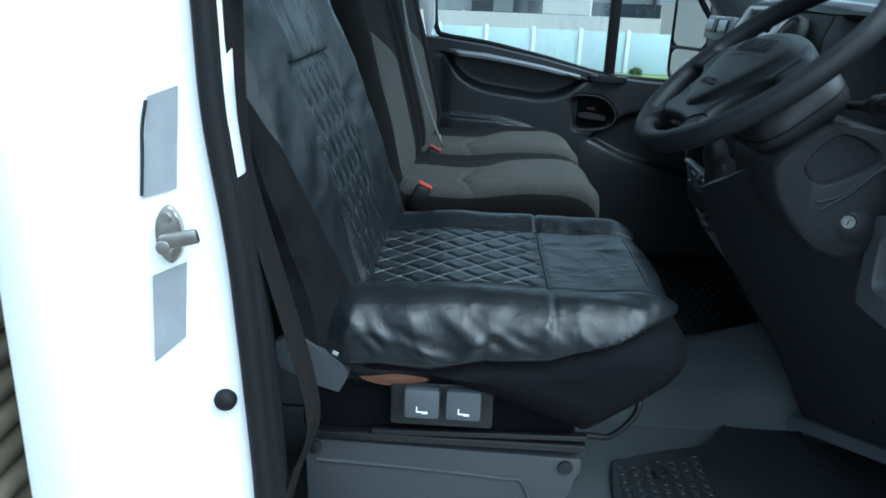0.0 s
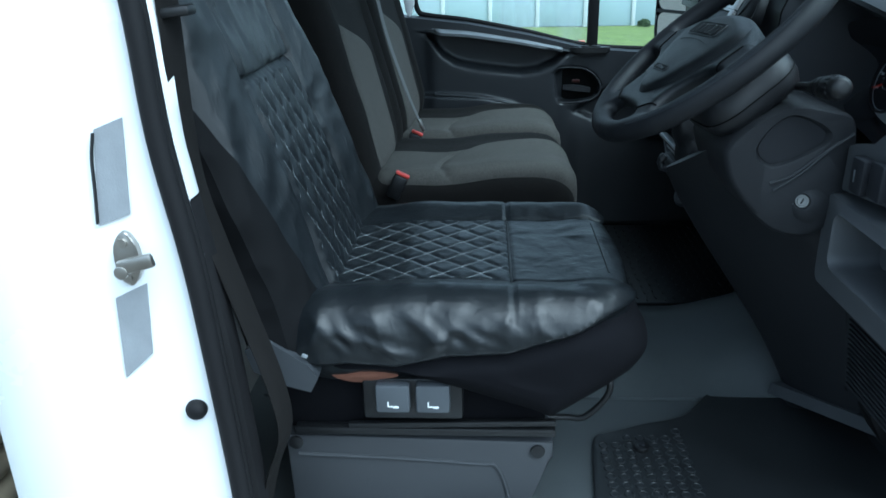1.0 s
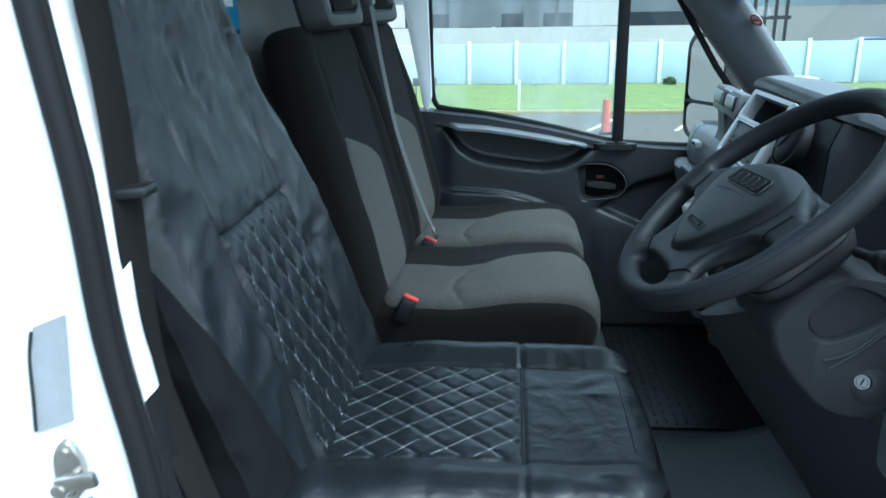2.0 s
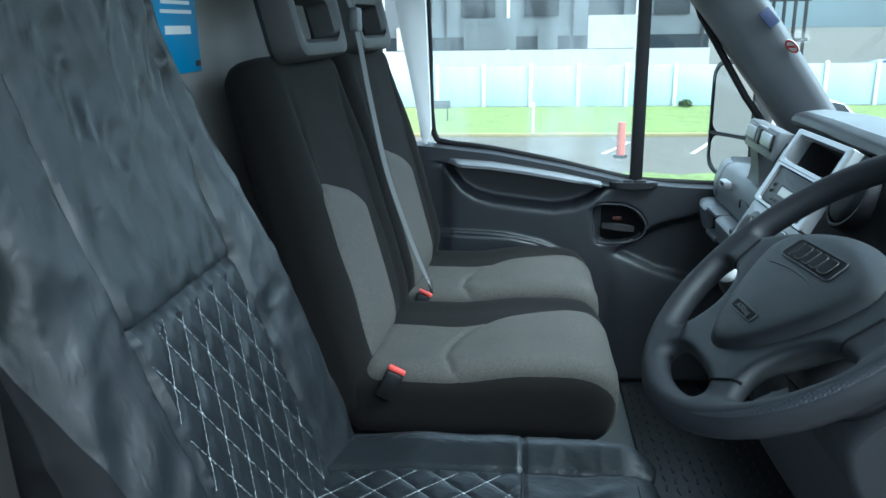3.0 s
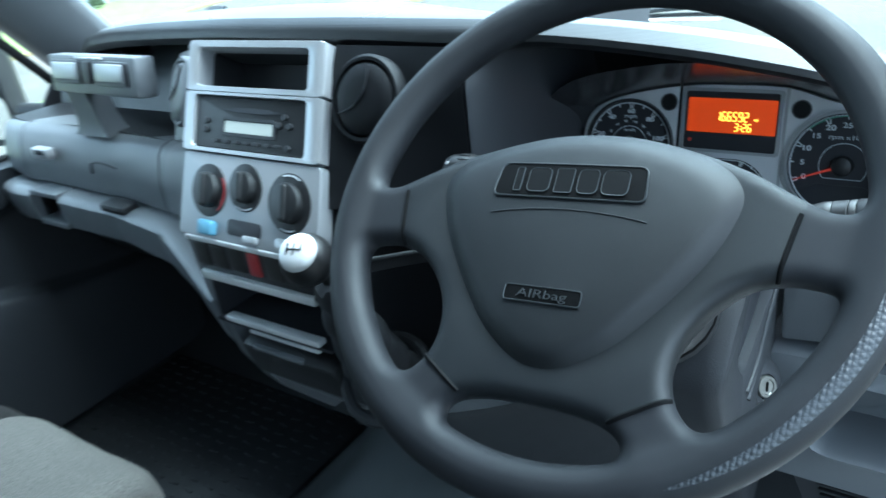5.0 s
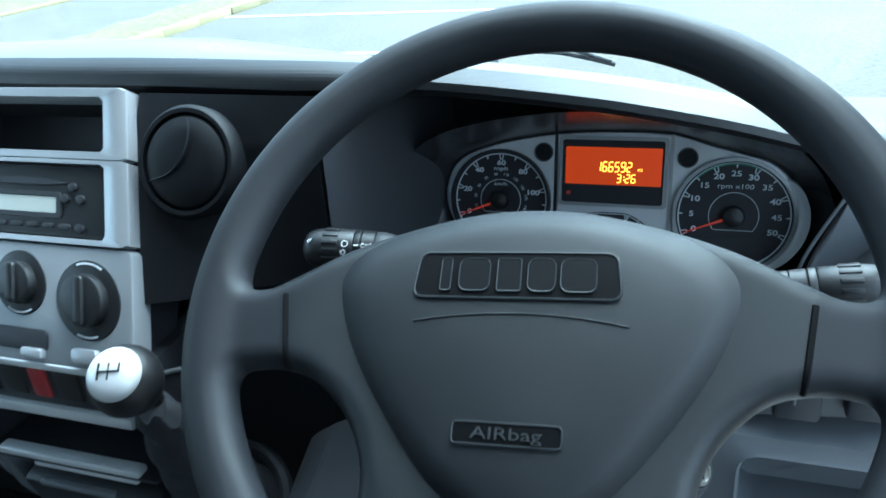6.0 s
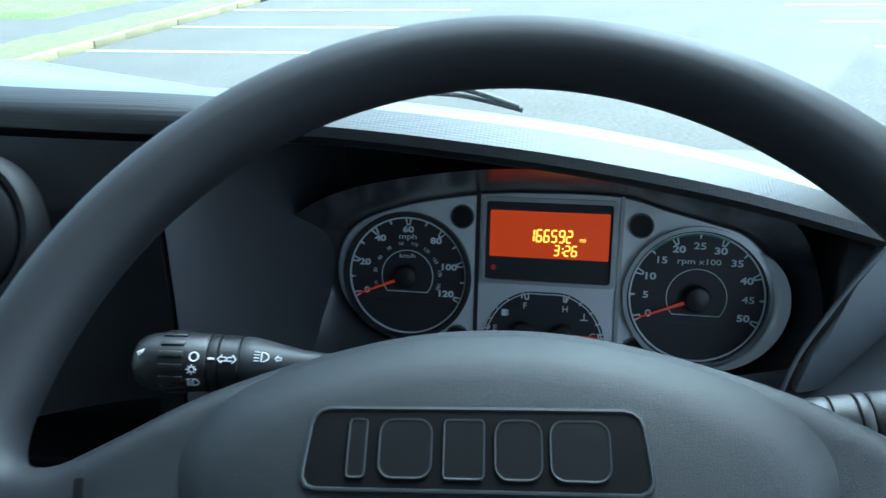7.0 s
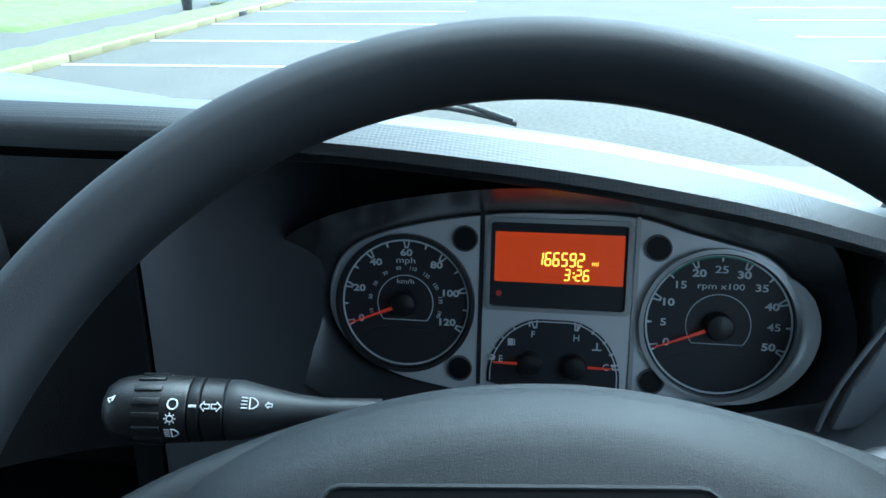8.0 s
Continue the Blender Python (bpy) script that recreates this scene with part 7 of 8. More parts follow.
# knee panel under the column: a flat dark slab that falls away towards the pedals, its far edge lower than its near one
KNEE_FAR = [(-0.200, -0.345, 1.380), (-0.164, -0.290, 1.318), (-0.104, -0.270, 1.222), (-0.019, -0.262, 1.097), (0.054, -0.260, 0.988), (0.128, -0.260, 0.850)]
KNEE_NEAR = [(-0.172, -0.556, 1.476), (-0.122, -0.556, 1.436), (-0.066, -0.556, 1.382), (0.018, -0.558, 1.288), (0.104, -0.562, 1.185), (0.190, -0.566, 0.960)]
kr = []
for f, n in zip(smooth_path(KNEE_FAR, 5), smooth_path(KNEE_NEAR, 5)):
    out = Vector((-0.66, 0.30, -0.69))
    face = [f.lerp(n, t) + out * (0.012 * math.sin(math.pi * t) ** 0.7) for t in (0.0, 0.04, 0.12, 0.25, 0.4, 0.55, 0.7, 0.85, 0.95, 1.0)]
    kr.append([f + Vector((0.11, 0.012, 0.05)), f + Vector((0.030, 0.014, 0.012)), f + Vector((0.008, 0.008, 0.002))] + face + [n + Vector((0.006, -0.006, 0.005)), n + Vector((0.020, -0.008, 0.016)), n + Vector((0.10, -0.004, 0.06))])
part("knee_panel", loft(kr), M_DARKTRIM, dash, "flat dark knee panel under the column", angle=85)
part("panel_foot", loft([[(0.118 + 0.075 * t - 0.014, -0.250 - 0.325 * t, 0.852 + 0.110 * t - 0.004), (0.118 + 0.075 * t + 0.02, -0.250 - 0.325 * t, 0.856 + 0.110 * t), (0.118 + 0.075 * t + 0.03, -0.250 - 0.325 * t, 0.818 + 0.110 * t), (0.118 + 0.075 * t - 0.020, -0.250 - 0.325 * t, 0.822 + 0.110 * t)] for t in steps(0, 1, 8)]), M_LOWPANEL, dash, "worn grey foot of the knee panel")
part("column_lever", tube(smooth_path([(-0.150, -0.330, 1.395), (-0.185, -0.340, 1.378), (-0.205, -0.350, 1.380), (-0.213, -0.356, 1.394), (-0.205, -0.358, 1.408)]), [0.006] * 40 + [0.0075] * 9, seg=10), M_TRIM, dash, "grey column adjusting lever")

kax = Vector((-0.50, -0.80, 0.33)).normalized()
kbq = kax.to_track_quat('Z', 'Y').to_matrix()
kbc = Vector((-0.057, -0.640, 1.407))


def lathe(profile, n=36):
    return loft([[kbc + kbq @ Vector((r * math.cos(a), r * math.sin(a), h)) for a in [2 * math.pi * k / n for k in range(n)]] for r, h in profile])


part("key_housing", lathe(((0.034, -0.022), (0.026, -0.006), (0.0170, 0.002), (0.0140, 0.004), (0.0118, 0.004), (0.0112, 0.001))), M_DARKTRIM, col, "dark rounded lock housing")
keyb = part("key_barrel", lathe(((0.0106, -0.002), (0.0106, 0.0045), (0.0096, 0.0060), (0.0075, 0.0060), (0.0066, 0.0048), (0.001, 0.0046))), surface("dull_lock_steel", (0.19, 0.19, 0.18), 0.42, metal=0.9, grain=300, bump=0.1, stain=60, vary=0.25), col, "worn steel key barrel")
part("key_slot", block(kbc + kax * 0.0050, (0.0090, 0.0020, 0.002), 0.0005, kbq.to_4x4() @ Matrix.Rotation(radians(70), 4, 'Z')), M_INK, keyb)


# white symbols printed round the stalk: length from the tip, turn round the axis, kind
def stalk_marks(tip, root, marks, parent):
    b, a = Vector(tip), Vector(root)
    d = (a - b).normalized()
    u = Vector((-0.81, 0, 0.59))
    u = (u - u.dot(d) * d).normalized()
    w = d.cross(u)
    if w.z < 0:
        w = -w
    girth = [(0.0, 0.0050), (0.0026, 0.0118), (0.006, 0.0144), (0.010, 0.0158), (0.028, 0.0168), (0.0436, 0.0165), (0.0605, 0.0155), (0.068, 0.0150), (0.080, 0.0120), (0.094, 0.0086), (0.11, 0.0068)]

    def skin(h, turn, lift=0.0003):
        r = lerp(girth, h) + lift
        t = radians(turn)
        return b + d * h + (u * math.cos(t) + w * math.sin(t)) * r

    def pen(bm, h, turn, points, r=0.00032, closed=False):
        g = lerp(girth, h)
        tube([skin(h + x, turn + math.degrees(y / g)) for x, y in points], r, bm, seg=5, closed=closed)

    ring = lambda r, n=18: [(r * math.cos(2 * math.pi * i / n), r * math.sin(2 * math.pi * i / n)) for i in range(n)]
    lamp = [(0.0004, 0.0028), (0.0022, 0.0025), (0.0038, 0.0014), (0.0044, 0.0), (0.0038, -0.0014), (0.0022, -0.0025), (0.0004, -0.0028)]
    arrow = [(-0.0026, 0), (-0.0004, 0.0022), (-0.0004, 0.0010), (0.0020, 0.0010), (0.0020, -0.0010), (-0.0004, -0.0010), (-0.0004, -0.0022)]
    for h, turn, kind, k in marks:
        bm = bmesh.new()
        if kind == "ring":
            pen(bm, h, turn, ring(0.0024 * k), 0.0004, True)
        elif kind == "sun":
            pen(bm, h, turn, ring(0.0018 * k), 0.00034, True)
            for i in range(8):
                x, y = math.cos(i * math.pi / 4) * k, math.sin(i * math.pi / 4) * k
                pen(bm, h, turn, [(0.0024 * x, 0.0024 * y), (0.0034 * x, 0.0034 * y)], 0.0003)
        elif kind == "bar":
            pen(bm, h, turn, [(-0.0018, 0), (0, 0), (0.0018, 0)], 0.0007)
        elif kind == "to_tip" or kind == "to_root":
            s = 1 if kind == "to_tip" else -1
            pen(bm, h, turn, [(s * k * x, k * y) for x, y in arrow], 0.00036, True)
        elif kind == "horn":
            pen(bm, h, turn, [(-0.0010, 0.0010), (0.0012, 0.0012), (0.0026, 0.0022), (0.0014, 0.0), (0.0002, -0.0010)], 0.0005, True)
        else:
            pen(bm, h, turn, [(k * x, k * y) for x, y in lamp], 0.0004, True)
            for i in range(4):
                pen(bm, h, turn, [(-0.0036 * k, k * (0.0024 - 0.0016 * i)), (-0.0006 * k, k * (0.0024 - 0.0016 * i))], 0.0003)
        part("symbol", bm, M_WHITEPRINT, parent, "white printed symbol", smooth=False)


stalk_marks(LIGHT_TIP, LIGHT_ROOT, [(0.0065, 12, "horn", 1), (0.0375, 6, "ring", 1), (0.0365, -18, "sun", 0.85), (0.0365, -45, "lamp", 0.85), (0.0470, 3, "bar", 1), (0.0530, 3, "to_tip", 1), (0.0580, 3, "to_root", 1), (0.0735, 12, "lamp", 1), (0.0830, 10, "to_tip", 0.7)], light_stalk)

# ---------------------------------------------------------------- passenger door details
POCKET = [(-0.72, 1.296), (-0.584, 1.288), (-0.473, 1.268), (-0.39, 1.240)]
hnd = [(v.x, v.y) for v in smooth_path([(a, b, 0) for a, b in HANDLE], 5, closed=True)]
hb = part("handle_bezel", tube([(-0.226 + (a + 0.226) * 1.02, 0.8945, 1.327 + (b - 1.327) * 1.02) for a, b in hnd], 0.0034, seg=8, closed=True), M_DARKTRIM, door, "dark rounded handle surround")
part("handle_dish", slab([(-0.226 + (a + 0.226) * 0.93, 1.327 + (b - 1.327) * 0.93) for a, b in hnd], 1, 0.9235, 0.936), M_INK, door, "black handle dish")
lever = part("door_handle", loft([[(x, 0.912 - 0.010 * math.sin(math.pi * k / 10) + dy, 1.316 - 0.010 * k / 10 + 0.020 * math.sin(math.pi * k / 10) * s + dz) for dy, dz, s in ((0.004, 0.010, 0.3), (-0.004, 0.007, 0.3), (-0.005, -0.005, 0.0), (0.004, -0.008, 0.0))] for k, x in enumerate([-0.272 + 0.094 * j / 10 for j in range(11)])]), M_DASH, door, "dark inner door lever")
part("reflector", block((-0.228, 0.920, 1.338), (0.026, 0.004, 0.011), 0.003), surface("dull_red_reflector", (0.05, 0.012, 0.010), 0.4, bump=0.0, vary=0.1), door, "dull red reflector in the handle dish")
sw = part("switch_pad", slab([(-0.188 + 0.068 * math.cos(t), 0.895 + 0.024 * math.sin(t)) for t in [2 * math.pi * k / 36 for k in range(36)]], 2, 1.437, 1.4545, bevel=0.003), M_BLACK, door, "black oval switch pad")
for x in (-0.205, -0.168):
    part("window_switch", block((x, 0.893, 1.4565), (0.028, 0.016, 0.007), 0.002), M_DASH, door)
part("kick_panel", slab([(0.22, 0.74), (0.72, 0.74), (0.72, 1.62), (0.30, 1.50), (0.22, 1.42)], 1, 0.925, 0.99), M_DARKTRIM, door, "dark kick panel ahead of the door")
part("pocket_slot", loft([[(x, y, z) for y, z in ((0.8665, lerp(POCKET, x) + 0.002), (0.8665, lerp(POCKET, x) - 0.011), (0.876, lerp(POCKET, x) - 0.011), (0.876, lerp(POCKET, x) + 0.002))] for x in [-0.715 + 0.32 * k / 24 for k in range(25)]]), M_INK, door, "dark slit of the lower door pocket")
part("pocket_lip", tube(smooth_path([(x, 0.872, lerp(POCKET, x) + 0.008) for x in (-0.715, -0.62, -0.55, -0.49, -0.44, -0.395)]), 0.0085, seg=10), M_TRIM, door, "rounded lip of the door pocket")
# strip added on the ledge; its pale gloss stands for the sky's reflection
ledge_rings = []
for k in range(41):
    x = -0.722 + 0.44 * k / 40
    z0, lw = sill_line(x), ledge_drop(x)
    fade = smoothstep(-0.725, -0.690, x) * (1 - 0.5 * smoothstep(-0.40, -0.29, x))
    near, far = 0.897 - 0.045 * fade - 0.004, 0.893
    ledge_rings.append([(x, far, z0 - lw * 0.74 + 0.003), (x, near + 0.008, z0 - lw * 0.82 + 0.003), (x, near, z0 - lw * 0.92 + 0.001), (x, near + 0.001, z0 - lw - 0.005), (x, far, z0 - lw - 0.002)])
part("ledge_sheen_strip", loft(ledge_rings), surface("sheen_pale_ledge_plastic", (0.15, 0.16, 0.17), 0.22, grain=800, bump=0.04, stain=5, vary=0.1, spec=0.9), door, "top of the door ledge, made paler and glossier for the window's sheen")

# ---------------------------------------------------------------- floor covering
tun = []
for x, h in ((-1.05, 0.03), (-0.4, 0.035), (-0.15, 0.05), (0.0, 0.085), (0.15, 0.14), (0.30, 0.21), (0.50, 0.30)):
    tun.append([(x + 0.02 * math.cos(y * 9), y, 0.800 + h * math.exp(-((y + 0.02) / 0.19) ** 4) + 0.008 + 0.002 * noise.noise((x * 6, y * 6, 1))) for y in steps(-0.26, 0.22, 24)] + [(x, 0.22, 0.79), (x, -0.26, 0.79)])
tagged(part("floor_tunnel", loft(tun), M_FLOOR), "grey vinyl floor hump between the footwells", "floor", kind="structure")

dm = thing("driver_mat", "black rubber floor mat with round studs", "floor mat", at=(0.0, -0.6, 0.806))
mat_o = smooth_path([(-0.335, -0.575, 0), (-0.318, -0.43, 0), (-0.285, -0.405, 0), (-0.21, -0.372, 0), (-0.11, -0.335, 0), (-0.036, -0.245, 0), (0.045, -0.165, 0), (0.12, -0.150, 0), (0.145, -0.20, 0), (0.13, -0.29, 0), (0.20, -0.310, 0), (0.29, -0.325, 0), (0.36, -0.42, 0), (0.38, -0.60, 0), (0.36, -0.83, 0), (-0.20, -0.85, 0), (-0.33, -0.83, 0), (-0.345, -0.70, 0)], 5, closed=True)
mo = [(v.x, v.y) for v in mat_o]
mc = (0.0, -0.55)
part("sheet", loft([[(a, b, 0.8065) for a, b in mo], [(a, b, 0.815) for a, b in mo], [(mc[0] + (a - mc[0]) * 0.985, mc[1] + (b - mc[1]) * 0.985, 0.8175) for a, b in mo], [(mc[0] + (a - mc[0]) * 0.95, mc[1] + (b - mc[1]) * 0.95, 0.8155) for a, b in mo], [(mc[0] + (a - mc[0]) * 0.1, mc[1] + (b - mc[1]) * 0.1, 0.8155) for a, b in mo]]), M_MAT, dm)
stud_mesh = None
for i in range(7):
    for j in range(18):
        x, y = -0.300 + 0.0265 * i, -0.83 + 0.0255 * j
        if y > -0.44 + 0.25 * (x + 0.30) + 0.01 or (abs(x + 0.224) < 0.022 and abs(y + 0.457) < 0.022):
            continue
        if stud_mesh is None:
            s = part("stud", loft([[(r * math.cos(a), r * math.sin(a), h) for a in [2 * math.pi * k / 14 for k in range(14)]] for r, h in ((0.0105, 0.0), (0.0100, 0.0022), (0.0080, 0.0026), (0.0070, 0.0012), (0.002, 0.0010))]), M_MAT, dm)
            stud_mesh = s.data
        else:
            s = new("stud", stud_mesh)
            s.parent = dm
            s.matrix_parent_inverse = Matrix.Translation(-dm.location)
        s.matrix_basis = Matrix.Translation((x, y, 0.8155))
part("plug", cyl((-0.224, -0.457, 0.820), 0.017, 0.010, seg=24, bevel=0.002), M_BLACK, dm, "black round fixing plug")
part("plug_hole", cyl((-0.224, -0.457, 0.8255), 0.006, 0.002, seg=16), M_DIAL, dm)

pm = thing("passenger_mat", "black ribbed rubber mat in the passenger footwell", "floor mat", at=(0.05, 0.55, 0.806))
part("sheet", block((0.06, 0.565, 0.8115), (0.52, 0.66, 0.012), 0.004), M_MAT, pm)
rm = None
for i in range(20):
    for j in range(14):
        x, y = -0.18 + 0.0265 * i, 0.255 + 0.0465 * j
        if rm is None:
            s = part("tread", block((0, 0, 0.002), (0.0045, 0.022, 0.004), 0.0015), M_MAT, pm)
            rm = s.data
        else:
            s = new("tread", rm)
            s.parent = pm
            s.matrix_parent_inverse = Matrix.Translation(-pm.location)
        s.matrix_basis = Matrix.Translation((x, y + 0.012 * (i % 2), 0.8170)) @ Matrix.Rotation(radians(8 if (i + j) % 2 else -8), 4, 'Z')
# footwell lining ahead of the passenger
tagged(part("footwell_lining", loft([[(0.22, y, 0.80), (0.34, y, 0.86), (0.46, y, 1.0), (0.50, y, 1.15), (0.62, y, 1.15), (0.62, y, 0.76), (0.22, y, 0.76)] for y in steps(-0.90, 0.92, 10)]), M_MAT), "dark sloping footwell lining", "floor", kind="structure")
pdl = thing("pedals", "dark rubber-faced pedals under the dash", "pedals", at=(0.22, -0.55, 0.82))
for y in (-0.46, -0.56, -0.67):
    p = part("pedal", block((0.17, y, 0.955), (0.020, 0.055, 0.075), 0.006, Matrix.Rotation(radians(-30), 4, 'Y')), M_RUBBER, pdl)
    part("pedal_arm", tube([(0.18, y, 0.96), (0.26, y, 1.05), (0.33, y, 1.25)], 0.008, seg=8), M_BLACK, p)

# ---------------------------------------------------------------- rear wall notice
no = thing("wall_notice", "blue printed notice fixed to the grey rear wall", "notice", at=(-1.098, -0.04, 1.94))
M_NOTICE = surface("blue_notice_card", (0.03, 0.23, 0.46), 0.45, grain=300, bump=0.02, stain=8, vary=0.06)
nc = part("card", block((-1.0975, -0.045, 1.945), (0.004, 0.17, 0.235), 0.0015), M_NOTICE, no)
for k, (w, h, z) in enumerate(((0.13, 0.016, 1.975), (0.11, 0.006, 1.945), (0.12, 0.006, 1.930), (0.10, 0.014, 1.900), (0.02, 0.010, 1.842))):
    part("print_bar", block((-1.0950, -0.045 if k < 4 else 0.025, z), (0.0016, w, h)), M_WHITEPRINT if k < 4 else M_DIAL, nc, "white unreadable printing" if k < 4 else "small dark print")
part("fixing", cyl((-1.0948, 0.022, 2.045), 0.004, 0.003, Matrix.Rotation(radians(90), 4, 'Y'), seg=12), M_STEEL, nc)
tagged(part("coat_hook", tube([(-1.10, 0.235, 1.735), (-1.075, 0.235, 1.738), (-1.065, 0.235, 1.728), (-1.068, 0.235, 1.715)], 0.008, seg=10), M_BLACK), "small black hook on the rear wall", "hook")

# ---------------------------------------------------------------- outside mirror
mir = thing("door_mirror", "tall black door mirror with two glasses", "mirror", at=(0.20, 1.30, 1.42))
face = Vector((-0.88, -0.47, 0)).normalized()
across = Vector((-face.y, face.x, 0)) * -1
mcen = Vector((0.185, 1.305, 1.585))


def mpos(a, b, c):
    return mcen + a * across + Vector((0, 0, b)) + c * face


mo_ = [(v.x, v.y) for v in resample([(a, b, 0) for a, b in rounded(0.20, 0.385, 0.06)], 60)]
part("housing", loft([[mpos(a * s, b * s, c) for a, b in mo_] for s, c in ((0.35, -0.11), (0.75, -0.09), (0.95, -0.05), (1.0, 0.0), (1.0, 0.015), (0.94, 0.017), (0.93, 0.004), (0.3, 0.003))]), M_BLACK, mir, "black mirror housing")
part("main_glass", loft([[mpos(a, 0.065 + b, c) for a, b in rounded(0.176, 0.225, 0.035)] for c in (0.006, 0.011)]), M_MIRROR, mir, "large mirror glass")
part("wide_glass", loft([[mpos(a, -0.118 + b, c) for a, b in rounded(0.176, 0.118, 0.035)] for c in (0.006, 0.011)]), M_MIRROR, mir, "small wide-angle mirror glass")
part("divider", loft([[mpos(a, -0.053 + b, c) for a, b in rounded(0.186, 0.012, 0.005)] for c in (0.005, 0.016)]), M_BLACK, mir)
part("arm", tube([(0.24, 1.20, 1.47), (0.30, 1.06, 1.46), (0.33, 0.995, 1.45)], 0.022, seg=12), M_BLACK, mir, "black mirror arm")
part("corner_cover", slab([(0.10, 1.435), (0.40, 1.435), (0.40, 1.50), (0.26, 1.62)], 1, 0.948, 0.956), M_DASH, door, "dark mirror corner cover")

# ---------------------------------------------------------------- windscreen items
wp_ = thing("windscreen_wiper", "black windscreen wiper resting at the glass base", "wiper", at=(0.72, -0.35, 1.59))
part("blade", tube(smooth_path([(0.690, -0.20, 1.580), (0.684, -0.30, 1.585), (0.680, -0.38, 1.585), (0.676, -0.43, 1.578), (0.672, -0.485, 1.566)]), 0.0035, seg=8), M_RUBBER, wp_)
part("arm", tube(smooth_path([(0.690, -0.24, 1.590), (0.684, -0.300, 1.596), (0.678, -0.345, 1.599), (0.676, -0.385, 1.596), (0.674, -0.425, 1.588), (0.670, -0.480, 1.571)]), 0.0042, seg=8), M_BLACK, wp_)
part("bridge", block((0.680, -0.337, 1.598), (0.012, 0.026, 0.012), 0.003), M_BLACK, wp_, "small wiper joint")
stc = thing("windscreen_sticker", "round red and white sticker inside the windscreen", "sticker", at=(0.19, 0.82, 1.83))
sq = Vector((-0.72, -0.35, -0.6)).normalized().to_track_quat('Z', 'Y').to_matrix().to_4x4()
part("disc", cyl((0.190, 0.82, 1.832), 0.022, 0.0015, sq, seg=32), M_WHITEPRINT, stc)
for r0, r1 in ((0.021, 0.016),):
    rb = loft([[Vector((0.190, 0.82, 1.832)) + sq.to_3x3() @ Vector((r * math.cos(a), r * math.sin(a), h)) for a in [2 * math.pi * k / 32 for k in range(32)]] for r, h in ((r0, 0.0005), (r0, 0.0018), (r1, 0.0018), (r1, 0.0005))], caps=False)
    part("red_ring", rb, M_REDPRINT, stc, "red printed ring")
part("bar", block((0.1885, 0.8195, 1.831), (0.026, 0.005, 0.003), 0, sq), M_REDPRINT, stc)
tagged(part("windscreen_tab", block((0.125, 0.82, 1.905), (0.03, 0.004, 0.05), 0.001, Matrix.Rotation(radians(-42), 4, 'Y')), surface("navy_tab", (0.012, 0.02, 0.06), 0.5, bump=0.0, vary=0.1)), "dark blue tab stuck to the windscreen edge", "sticker")


# ---------------------------------------------------------------- outside: car park, lower road, fence, buildings
for k in range(9):
    x = 7.70 + 2.75 * k
    tagged(part("bay_line", block((x + 0.15, 4.3 if k else 4.4, 0.004), (0.10, 5.2, 0.008)), M_LINE, smooth=False), "white painted parking bay line on asphalt", "road marking", group="parking bay lines")
    tagged(part("bay_line", block((x + 1.15, -7.2, 0.004), (0.10, 5.0, 0.008)), M_LINE, smooth=False), "white painted parking bay line on asphalt", "road marking", group="parking bay lines")
kerb = thing("kerb", "weathered concrete kerb stones along the grass strip", "kerb", kind="structure", at=(10.0, 7.0, 0.0))
km = None
for k in range(50):
    x = 6.29 + 0.915 * k
    if km is None:
        s = part("kerb_stone", block((0, 0, 0.05), (0.90, 0.15, 0.14), 0.015), M_KERB, kerb)
        km = s.data
    else:
        s = new("kerb_stone", km)
        s.parent = kerb
        s.matrix_parent_inverse = Matrix.Translation(-kerb.location)
    s.matrix_basis = Matrix.Translation((x + 0.45, 7.0 + 0.01 * math.sin(k * 2.1), 0.004 * math.sin(k * 1.3)))
tagged(part("drain_gap", block((17.9, 6.93, 0.05), (0.45, 0.05, 0.12), 0.01), M_BLACK), "dark drain opening in the kerb", "drain")

LOW = -1.9
for x in (2.4, 5.0, 7.6):
    tagged(part("bay_mark", block((x, 23.2, LOW + 0.006), (0.12, 2.6, 0.008), 0, Matrix.Rotation(radians(-24), 4, 'Z')), M_LINE, smooth=False), "white painted bay mark on the lower road", "road marking", group="lower bay marks")
tagged(part("lower_kerb", block((12.5, 25.75, LOW + 0.05), (85, 0.16, 0.14), 0.02), M_KERB), "pale kerb along the lower verge", "kerb", kind="structure")

fence = thing("boundary_fence", "pale blue sheet fence with white posts", "fence", at=(10, 35.0, LOW))
fm = pm_ = None
for k in range(40):
    x = -24 + 2.16 * k
    if fm is None:
        s = part("fence_panel", block((1.08, 0, 1.0), (2.04, 0.05, 1.80), 0.01), M_FENCE, fence)
        fm = s.data
        q = part("fence_post", block((0, -0.04, 1.02), (0.17, 0.14, 2.0), 0.02), M_POST, fence)
        pm_ = q.data
    else:
        s, q = new("fence_panel", fm), new("fence_post", pm_)
        for o in (s, q):
            o.parent = fence
            o.matrix_parent_inverse = Matrix.Translation(-fence.location)
    s.matrix_basis = Matrix.Translation((x, 35.0, LOW))
    q.matrix_basis = Matrix.Translation((x, 35.0, LOW))

